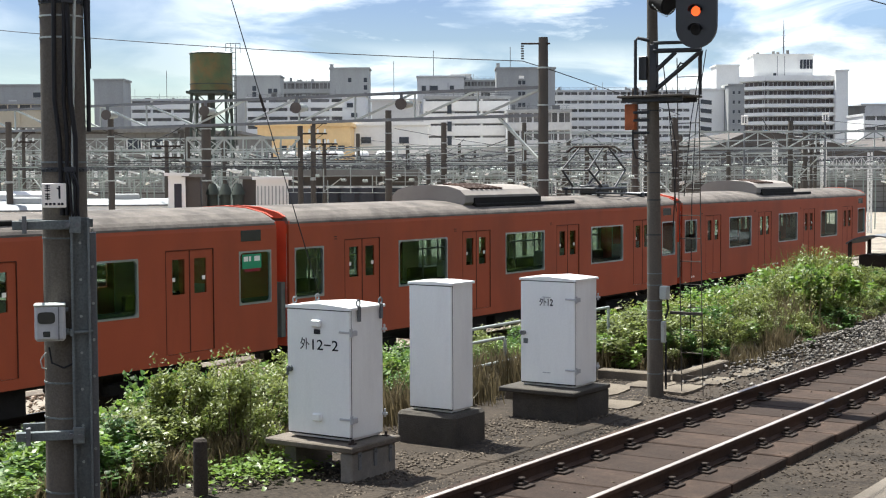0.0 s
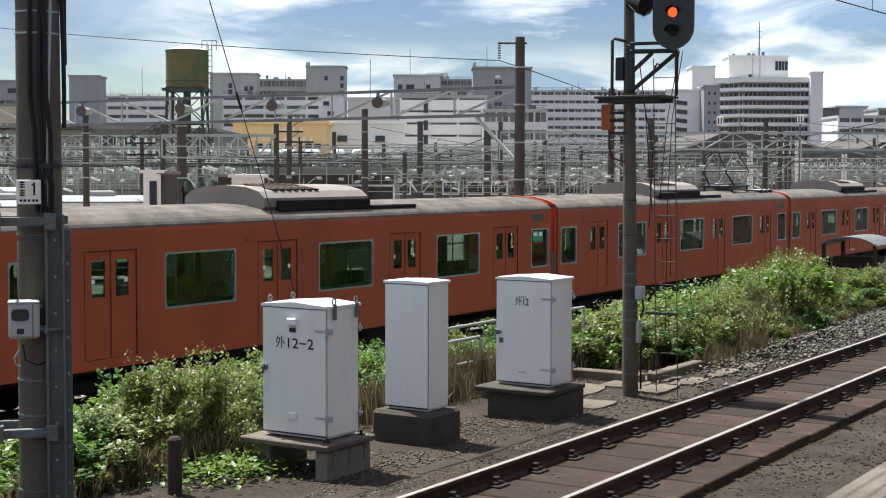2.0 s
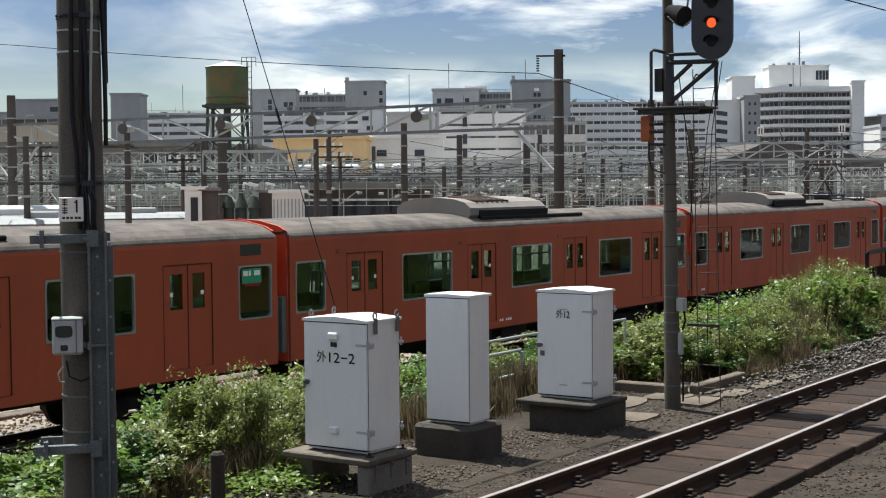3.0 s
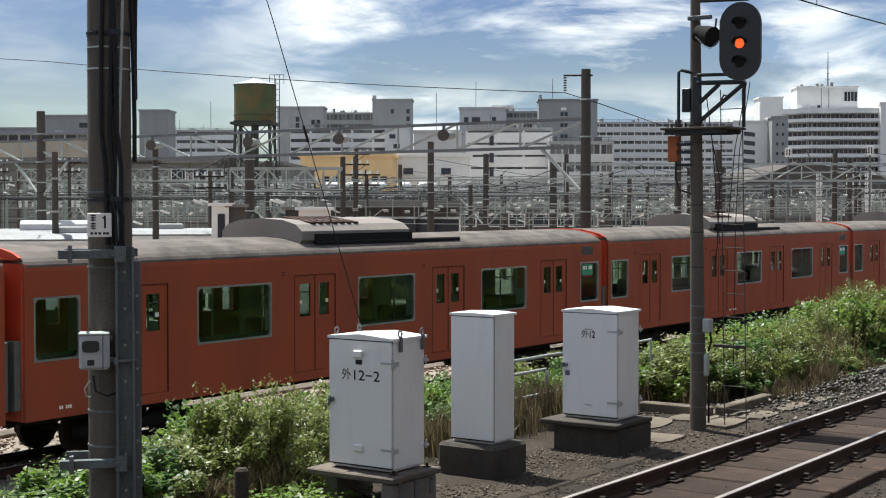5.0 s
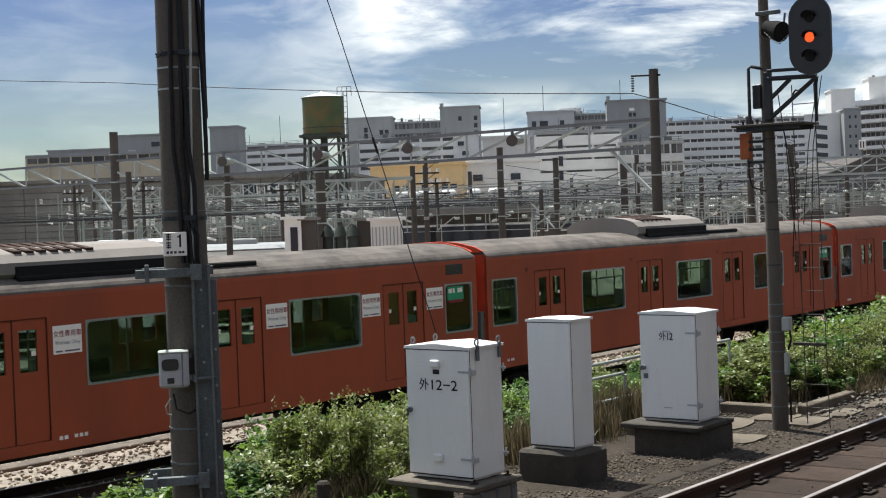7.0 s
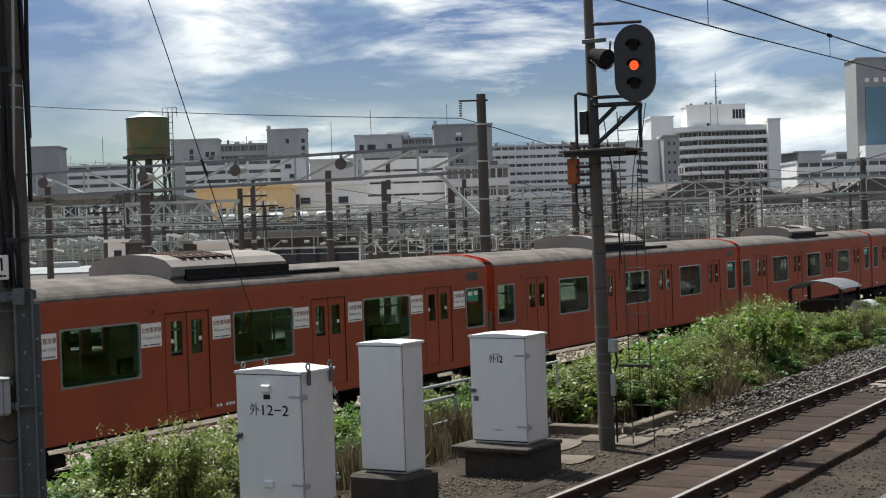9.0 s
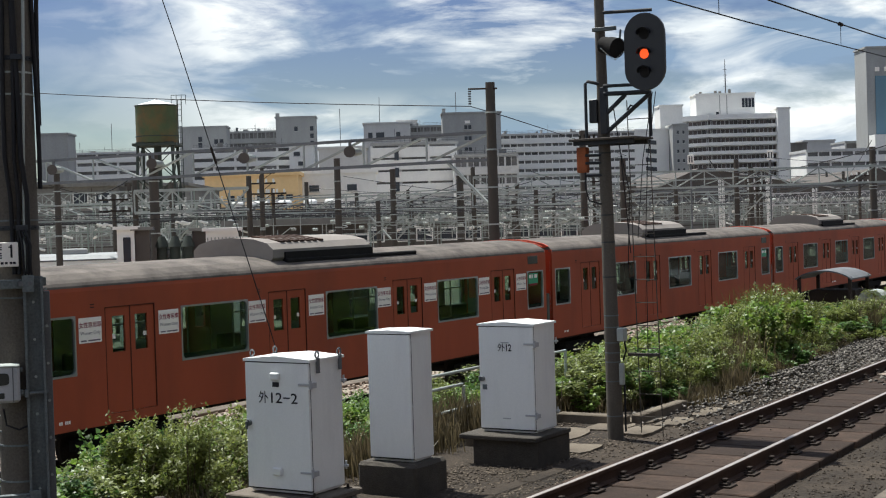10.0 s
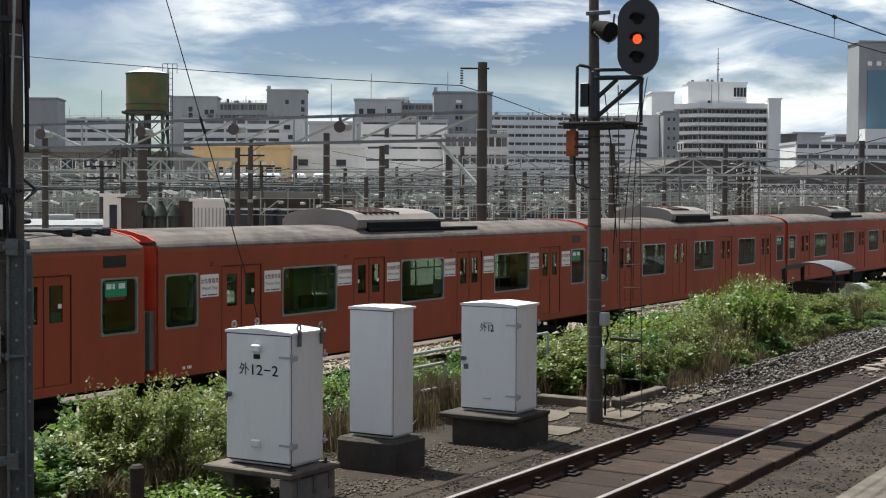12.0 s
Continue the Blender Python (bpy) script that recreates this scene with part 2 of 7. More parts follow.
M = dict(
    earth=mat("earth", (0.044, 0.034, 0.025), 0.97, var=0.6, scale=1.6, bump=0.9, dirt=(0.016, 0.013, 0.01), dirt_amount=0.9, dirt_scale=0.6, grain=26),
    ballast=mat("ballast_stone", (0.14, 0.128, 0.112), 0.9, var=0.35, scale=14, bump=0.4, island=0.7),
    bed_stone=mat("brown_bed_stone", (0.27, 0.22, 0.175), 0.95, var=0.35, scale=14, bump=0.4, island=0.5),
    gravel=mat("gravel_stone", (0.098, 0.079, 0.06), 0.9, var=0.35, scale=18, bump=0.4, island=0.6),
    rail_side=mat("rusty_rail", (0.05, 0.03, 0.022), 0.9, var=0.3, scale=9, bump=0.3, dirt=(0.1, 0.055, 0.035), dirt_amount=0.5),
    rail_top=mat("polished_rail", (0.46, 0.42, 0.39), 0.5, metal=0.8, var=0.2, scale=3, bump=0.03, dirt=(0.2, 0.15, 0.12), dirt_amount=0.5, dirt_scale=1.5),
    sleeper=mat("dusty_sleeper", (0.056, 0.037, 0.027), 0.95, var=0.45, scale=4, bump=0.5, dirt=(0.02, 0.0145, 0.0115), dirt_amount=0.85, dirt_scale=1.6, obrand=0.3),
    iron=mat("dark_iron", (0.035, 0.026, 0.021), 0.92, var=0.3, scale=20, bump=0.3),
    white=mat("cabinet_paint", (0.82, 0.825, 0.805), 0.42, var=0.04, scale=2.5, bump=0.03, dirt=(0.5, 0.5, 0.49), dirt_amount=0.45, dirt_scale=1.3, streak=0.25),
    white_metal=mat("cabinet_fitting", (0.42, 0.43, 0.44), 0.45, var=0.08, bump=0.05),
    seam=mat("dark_seam", (0.03, 0.03, 0.035), 0.8, var=0.1, bump=0.0),
    mast=mat("brown_mast", (0.075, 0.065, 0.055), 0.85, var=0.2, scale=1.5, bump=0.1),
    dull_concrete=mat("dull_concrete", (0.055, 0.045, 0.036), 0.95, var=0.35, scale=1.5, bump=0.35, dirt=(0.035, 0.029, 0.023), dirt_amount=0.8, dirt_scale=0.9),
    worn_concrete=mat("worn_concrete", (0.15, 0.128, 0.104), 0.95, var=0.35, scale=2.5, bump=0.5, dirt=(0.07, 0.058, 0.046), dirt_amount=0.85, dirt_scale=1.6),
    concrete=mat("old_concrete", (0.22, 0.2, 0.175), 0.9, var=0.2, scale=3, bump=0.35, dirt=(0.1, 0.095, 0.085), dirt_amount=0.75, dirt_scale=1.8),
    dark_concrete=mat("dark_mottled_concrete", (0.075, 0.066, 0.055), 0.95, var=0.35, scale=4, bump=0.6, dirt=(0.035, 0.033, 0.03), dirt_amount=0.85, dirt_scale=1.8),
    pole=mat("spun_concrete", (0.115, 0.1, 0.082), 0.85, var=0.28, scale=2, bump=0.25, dirt=(0.058, 0.05, 0.042), dirt_amount=0.9, dirt_scale=2.2, streak=0.22),
    zinc=mat("galvanised_steel", (0.15, 0.17, 0.172), 0.6, metal=0.3, var=0.35, scale=5, bump=0.1, dirt=(0.085, 0.083, 0.075), dirt_amount=0.85, dirt_scale=2.4, streak=0.4),
    zinc_light=mat("pale_steel", (0.4, 0.43, 0.4), 0.6, metal=0.3, var=0.15, scale=2, bump=0.05, dirt=(0.2, 0.19, 0.18), dirt_amount=0.6, dirt_scale=0.7),
    zinc_dark=mat("weathered_steel", (0.16, 0.165, 0.17), 0.7, metal=0.3, var=0.25, scale=2, bump=0.1),
    black=mat("black_paint", (0.012, 0.013, 0.015), 0.45, var=0.2, bump=0.05),
    rubber=mat("black_cable", (0.015, 0.015, 0.017), 0.6, var=0.2, bump=0.1),
    rust_box=mat("rusty_orange_box", (0.3, 0.09, 0.035), 0.8, var=0.3, bump=0.3),
    orange=mat("orange_paint", (0.36, 0.078, 0.032), 0.68, var=0.1, scale=1.5, bump=0.03, dirt=(0.23, 0.06, 0.03), dirt_amount=0.7, dirt_scale=0.6, streak=0.35),
    # the cars' orange again, with sunlight on the end faces put into the colour
    red=mat("sunlit_orange_paint", (0.6, 0.08, 0.03), 0.5, var=0.08, scale=2, bump=0.03, dirt=(0.35, 0.05, 0.025), dirt_amount=0.6, dirt_scale=0.9),
    door_gap=mat("dark_red_gap", (0.085, 0.022, 0.012), 0.8, var=0.2, bump=0.0),
    steel_paint=mat("dark_painted_steel", (0.032, 0.036, 0.042), 0.6, var=0.3, scale=6, bump=0.1, dirt=(0.06, 0.05, 0.04), dirt_amount=0.5, dirt_scale=3),
    tan_slab=mat("tan_concrete", (0.165, 0.138, 0.105), 0.95, var=0.4, scale=3, bump=0.6, dirt=(0.06, 0.048, 0.037), dirt_amount=0.95, dirt_scale=1.6),
    roof=mat("sooty_roof", (0.145, 0.125, 0.108), 0.85, var=0.45, scale=1.6, bump=0.15, dirt=(0.045, 0.039, 0.035), dirt_amount=0.9, dirt_scale=1.3, streak=2.0),
    unit=mat("cooler_cover", (0.25, 0.225, 0.2), 0.75, var=0.15, scale=1.5, bump=0.08, dirt=(0.2, 0.17, 0.15), dirt_amount=0.7, dirt_scale=1.1),
    under=mat("underframe_black", (0.012, 0.011, 0.01), 0.9, var=0.3, bump=0.2),
    grey_green=mat("gangway_grey", (0.15, 0.17, 0.15), 0.7, var=0.2, bump=0.1),
    alloy=mat("window_alloy", (0.38, 0.4, 0.4), 0.4, metal=0.7, var=0.1, bump=0.03),
    inside=mat("car_lining", (0.62, 0.62, 0.56), 0.7, var=0.1, bump=0.0),
    seat=mat("green_moquette", (0.03, 0.042, 0.036), 0.95, var=0.2, bump=0.1),
    pane=glass("tinted_pane", (0.66, 0.74, 0.7), 0.8),
    sign_white=mat("sign_white", (0.95, 0.9, 0.82), 0.5, var=0.04, bump=0.0),
    sign_red=mat("sign_red", (0.24, 0.014, 0.024), 0.6, var=0.05, bump=0.0),
    sign_grey=mat("sign_grey", (0.16, 0.13, 0.15), 0.6, var=0.05, bump=0.0),
    sign_green=mat("sign_green", (0.02, 0.3, 0.14), 0.5, var=0.05, bump=0.0),
    ink=mat("black_ink", (0.015, 0.015, 0.02), 0.6, var=0.05, bump=0.0),
    leaf=leaf_mat("leaf_green", (0.14, 0.23, 0.034), (0.28, 0.3, 0.075)),
    leaf_dark=leaf_mat("leaf_deep_green", (0.075, 0.155, 0.029), (0.17, 0.22, 0.055)),
    leaf_olive=leaf_mat("leaf_olive", (0.17, 0.205, 0.045), (0.22, 0.18, 0.075), 0.6),
    straw=leaf_mat("dry_stalks", (0.14, 0.11, 0.06), (0.1, 0.085, 0.045), 0.6),
    stem=mat("brown_stem", (0.07, 0.05, 0.03), 0.9, bump=0.2),
    tank=mat("green_tank", (0.075, 0.1, 0.045), 0.6, var=0.25, scale=0.8, bump=0.05, dirt=(0.2, 0.1, 0.035), dirt_amount=0.75, dirt_scale=0.5),
    tank_top=mat("tank_roof", (0.8, 0.8, 0.78), 0.5, var=0.1, bump=0.0),
    tower=mat("tower_steel", (0.05, 0.06, 0.05), 0.7, var=0.2, bump=0.0),
    wall_white=mat("white_render", (0.82, 0.81, 0.77), 0.8, var=0.06, scale=0.2, bump=0.02, dirt=(0.6, 0.6, 0.59), dirt_amount=0.5, dirt_scale=0.06, grain=2),
    # grey and pale walls: lifted tone, the haze of distance put into the colour
    wall_grey=mat("hazed_grey_render", (0.36, 0.365, 0.355), 0.85, var=0.12, scale=0.2, bump=0.02, dirt=(0.26, 0.255, 0.245), dirt_amount=0.6, dirt_scale=0.07, grain=2, streak=0.4),
    wall_pale=mat("hazed_pale_render", (0.55, 0.55, 0.54), 0.85, var=0.1, scale=0.2, bump=0.02, dirt=(0.38, 0.37, 0.36), dirt_amount=0.6, dirt_scale=0.08, grain=2, streak=0.4),
    wall_cream=mat("cream_render", (0.6, 0.52, 0.38), 0.85, var=0.1, scale=0.2, bump=0.02, dirt=(0.45, 0.39, 0.29), dirt_amount=0.6, dirt_scale=0.1, grain=2, streak=0.4),
    wall_yellow=mat("ochre_wall", (0.78, 0.56, 0.29), 0.85, var=0.1, scale=0.3, bump=0.02, dirt=(0.6, 0.42, 0.22), dirt_amount=0.5, dirt_scale=0.2, grain=2, streak=0.3),
    shed=mat("corrugated_shed", (0.2, 0.195, 0.18), 0.85, var=0.2, scale=0.4, bump=0.05, dirt=(0.11, 0.1, 0.09), dirt_amount=0.7, dirt_scale=0.15, grain=4, streak=0.3),
    shed_brown=mat("brown_shed", (0.1, 0.088, 0.078), 0.85, var=0.25, scale=0.4, bump=0.05, dirt=(0.06, 0.05, 0.045), dirt_amount=0.6, dirt_scale=0.3),
    window_dark=mat("dark_window", (0.03, 0.035, 0.045), 0.25, var=0.3, scale=0.6, bump=0.0),
    # lighter than window_dark: haze before the far panes is mixed into their colour
    hazed_window=mat("hazed_window", (0.12, 0.115, 0.11), 0.4, var=0.5, scale=0.5, bump=0.0, obrand=0.6),
    tower_glass=mat("blue_glass", (0.1, 0.2, 0.27), 0.1, var=0.1, bump=0.0),
    steel_car=mat("stainless_car", (0.3, 0.31, 0.31), 0.6, metal=0.15, var=0.12, bump=0.02, dirt=(0.2, 0.2, 0.19), dirt_amount=0.6, dirt_scale=0.4),
    rack=mat("pale_green_steel", (0.24, 0.28, 0.25), 0.7, var=0.25, scale=1, bump=0.0),
    porcelain=mat("pale_porcelain", (0.72, 0.72, 0.68), 0.3, var=0.15, bump=0.0),
    brown_pane=mat("brown_hotel_pane", (0.075, 0.055, 0.05), 0.35, var=0.5, scale=0.6, bump=0.0, obrand=0.6),
    lamp_orange=glow("signal_amber", (1.0, 0.1, 0.015), 0.62),
    yard_stone=mat("yard_stone", (0.27, 0.235, 0.19), 0.95, var=0.4, scale=1.5, bump=0.6, dirt=(0.13, 0.11, 0.09), dirt_amount=0.7, dirt_scale=0.4, grain=12),
    lens=mat("dark_lens", (0.02, 0.025, 0.025), 0.15, var=0.1, bump=0.0),
)


# ---- mesh helpers ----
def box(bm, x0, x1, y0, y1, z0, z1, bevel=0.0):
    v = [bm.verts.new((x, y, z)) for z in (z0, z1) for x, y in ((x0, y0), (x1, y0), (x1, y1), (x0, y1))]
    f = [bm.faces.new([v[i] for i in q]) for q in ((3, 2, 1, 0), (4, 5, 6, 7), (0, 1, 5, 4), (1, 2, 6, 5), (2, 3, 7, 6), (3, 0, 4, 7))]
    if bevel:
        bmesh.ops.bevel(bm, geom=list({e for q in f for e in q.edges}), offset=bevel, segments=1, affect="EDGES", clamp_overlap=True)
    return bm


def caps(bm, rings):
    """Flat ends with corners of their own, so that the round side stays evenly shaded."""
    bm.faces.new([bm.verts.new(v.co) for v in rings[0][::-1]])
    bm.faces.new([bm.verts.new(v.co) for v in rings[-1]])


def bar(bm, p, q, r0, r1=None, n=8):
    """A round bar from p to q."""
    p, q, r1 = Vector(p), Vector(q), r0 if r1 is None else r1
    d = (q - p).normalized()
    a = d.orthogonal().normalized()
    b = d.cross(a)
    rings = [[bm.verts.new(c + (a * math.cos(k * math.tau / n) + b * math.sin(k * math.tau / n)) * r) for k in range(n)] for c, r in ((p, r0), (q, r1))]
    for k in range(n):
        fc = bm.faces.new((rings[0][k], rings[0][(k + 1) % n], rings[1][(k + 1) % n], rings[1][k]))
        fc.smooth = n > 5
    caps(bm, rings)
    return bm


def run(bm, pts, r, n=6):
    """A bent round bar along the points, in one piece."""
    pts = [Vector(p) for p in pts]
    rings, a = [], None
    for k, p in enumerate(pts):
        d = (pts[min(k + 1, len(pts) - 1)] - pts[max(k - 1, 0)]).normalized()
        a = d.orthogonal().normalized() if a is None else (a - d * a.dot(d)).normalized()
        b = d.cross(a)
        rings.append([bm.verts.new(p + (a * math.cos(j * math.tau / n) + b * math.sin(j * math.tau / n)) * r) for j in range(n)])
    for p, q in zip(rings, rings[1:]):
        for j in range(n):
            bm.faces.new((p[j], p[(j + 1) % n], q[(j + 1) % n], q[j])).smooth = n > 5
    caps(bm, rings)
    return bm


def prism(bm, profile, y0, y1):
    """A closed outline (x, z), counter-clockwise as seen from -y, drawn out along y."""
    a, b = ([bm.verts.new((x, y, z)) for x, z in profile] for y in (y0, y1))
    n = len(profile)
    for k in range(n):
        bm.faces.new((a[k], a[(k + 1) % n], b[(k + 1) % n], b[k]))
    bm.faces.new(a[::-1])
    bm.faces.new(b)
    return bm


def part(name, bm, material, parent=None, label=""):
    if isinstance(bm, bpy.types.Mesh):
        me = bm
    else:
        bmesh.ops.recalc_face_normals(bm, faces=bm.faces)
        me = bpy.data.meshes.new(name)
        bm.to_mesh(me)
        bm.free()
        me.materials.append(material)
    ob = new(name, me)
    ob.parent = parent
    return tagged(ob, label)


def again(name, ob, parent, m=None, label=""):
    """Another part on the same mesh."""
    c = new(name, ob.data)
    c.parent = parent
    if m is not None:
        c.matrix_basis = m
    return tagged(c, label)


def thing(name, label, category, group="", m=None, kind=""):
    ob = new(name)
    ob.empty_display_size = 0.2
    if m is not None:
        ob.matrix_basis = m
    return tagged(ob, label, category, group, kind)


def BM():
    return bmesh.new()


def writing(name, text, size, material, parent, m, label="", bold=0.006):
    """Letters from the built-in font, as a mesh."""
    cu = bpy.data.curves.new(name, "FONT")
    cu.offset = bold * size
    cu.body, cu.size, cu.align_x, cu.align_y = text, size, "CENTER", "CENTER"
    tmp = new(name + "_curve", cu)
    me = bpy.data.meshes.new_from_object(tmp.evaluated_get(bpy.context.evaluated_depsgraph_get()))
    bpy.data.objects.remove(tmp)
    bpy.data.curves.remove(cu)
    me.materials.clear()
    me.materials.append(material)
    ob = new(name, me)
    ob.parent, ob.matrix_basis = parent, m
    return tagged(ob, label)


# ---- ground and tracks ----
RAIL_FAR = -1.78          # rail head under the passing train, below the near rails (z = 0)
TRAIN_X = -20.55


def ground_height(x, y):
    t = min(1.0, max(0.0, (-9.6 - x) / 5.2))
    z = -0.25 - 1.72 * (3 * t * t - 2 * t ** 3)
    if -15.0 < x < -3.0 and -10 < y < 80:
        z += 0.05 * noise.noise((x * 0.9, y * 0.7, 0)) * (1 if x < -9 else 0.25)
    return z


def make_ground():
    xs = [-4000, -1200, -400, -150, -60, -40, -30, -25, -22, -19, -17] + [-16 + 0.4 * k for k in range(33)] + [-2, 2, 20, 100, 800, 4000]
    ys = [-3000, -600, -100, -20] + [-6 + 0.8 * k for k in range(84)] + [70, 90, 130, 250, 600, 1500, 5000]
    verts = [(x, y, ground_height(x, y)) for y in ys for x in xs]
    n = len(xs)
    faces = [(j * n + i, j * n + i + 1, (j + 1) * n + i + 1, (j + 1) * n + i) for j in range(len(ys) - 1) for i in range(n - 1)]
    me = bpy.data.meshes.new("ground")
    me.from_pydata(verts, [], faces)
    me.materials.append(M["earth"])
    me.polygons.foreach_set("use_smooth", [True] * len(faces))
    tagged(new("ground", me), "brown trackside earth with dark oily stains", "ground", kind="structure")


make_ground()


def rail_profile(c, top):
    pts = [(-0.032, 0), (-0.034, -0.03), (-0.009, -0.045), (-0.008, -0.125), (-0.06, -0.143), (-0.06, -0.153), (0.06, -0.153), (0.06, -0.143), (0.008, -0.125), (0.009, -0.045), (0.034, -0.03), (0.032, 0)]
    return [(c + x, top + z - 0.003) for x, z in pts]


def make_track(name, centre, top, y0, y1, label):
    track = thing(name, label, "railway track", kind="structure")
    for s in (-0.5655, 0.5655):
        rail = part("rail", prism(BM(), rail_profile(centre + s, top), y0, y1), M["rail_side"], track)
        head = BM()
        box(head, centre + s - 0.024, centre + s + 0.024, y0, y1, top - 0.003, top + 0.001)
        part("rail_head", head, M["rail_top"], rail, "worn bright running surface")
    return track


near = make_track("track", -5.98, 0.0, -12, 160, "rusty siding track with bright worn rail heads")
far = make_track("track", TRAIN_X, RAIL_FAR, -60, 200, "rail track under the passing train")


def sleepers_and_clips():
    """Broad dusty sleepers, one every 0.73 m, with a clip on each side of each rail."""
    sl = BM()
    box(sl, -1.05, 1.05, -0.352, 0.352, -0.28, -0.157, 0.012)
    first = part("sleeper", sl, M["sleeper"], near)
    cl = BM()
    box(cl, -0.17, 0.17, -0.1, 0.1, -0.157, -0.138, 0.004)
    for s in (-1, 1):
        box(cl, s * 0.08 - 0.045, s * 0.08 + 0.045, -0.06, 0.06, -0.142, -0.112, 0.008)
        bar(cl, (s * 0.078, 0.0, -0.112), (s * 0.078, 0.0, -0.075), 0.02, n=6)
        box(cl, s * 0.078 - 0.03, s * 0.078 + 0.03, -0.03, 0.03, -0.098, -0.07, 0.006)
    clip = None
    for k in range(-6, 64):
        y = 11.85 + 0.74 * k
        m = pose(-5.98 + random.uniform(-0.03, 0.03), y, random.uniform(-0.008, 0.0), 0, 0, random.uniform(-0.6, 0.6))
        if k == -6:
            first.matrix_basis = m
        else:
            again("sleeper", first, near, m)
        for s in (-0.5655, 0.5655):
            p = pose(-5.98 + s, y, 0.0)
            if clip is None:
                clip = part("rail_clip", cl, M["iron"], near)
                clip.matrix_basis = p
            else:
                again("rail_clip", clip, near, p)


sleepers_and_clips()


def stones(name, spots, sizes, material, label, seed):
    """Many small angular stones in one mesh."""
    rng = np.random.default_rng(seed)
    base = np.array([(1, 0, 0), (0, 1, 0), (-1, 0, 0), (0, -1, 0), (0, 0, 1), (0, 0, -1)], float)
    tri = np.array([(0, 1, 4), (1, 2, 4), (2, 3, 4), (3, 0, 4), (1, 0, 5), (2, 1, 5), (3, 2, 5), (0, 3, 5)])
    n = len(spots)
    v = base[None] * rng.uniform(0.55, 1.25, (n, 6, 1)) + rng.normal(0, 0.18, (n, 6, 3))
    a, b = rng.uniform(0, math.tau, n), rng.normal(0, 0.5, n)
    ca, sa, cb, sb = np.cos(a), np.sin(a), np.cos(b), np.sin(b)
    z, one = np.zeros(n), np.ones(n)
    rz = np.stack([np.stack([ca, -sa, z], 1), np.stack([sa, ca, z], 1), np.stack([z, z, one], 1)], 1)
    rx = np.stack([np.stack([one, z, z], 1), np.stack([z, cb, -sb], 1), np.stack([z, sb, cb], 1)], 1)
    v = np.einsum("nij,nkj->nki", rz @ rx, v) * sizes[:, None, None] * np.array([1, 1, 0.75])
    v += np.asarray(spots)[:, None, :]
    me = bpy.data.meshes.new(name)
    f = (tri[None] + 6 * np.arange(n)[:, None, None]).reshape(-1, 3)
    me.vertices.add(6 * n)
    me.vertices.foreach_set("co", v.reshape(-1))
    me.loops.add(f.size)
    me.loops.foreach_set("vertex_index", f.reshape(-1).astype(np.int32))
    me.polygons.add(len(f))
    me.polygons.foreach_set("loop_start", np.arange(0, f.size, 3, dtype=np.int32))
    me.update(calc_edges=True)
    me.materials.append(material)
    return tagged(new(name, me), label, "stones", kind="stuff")


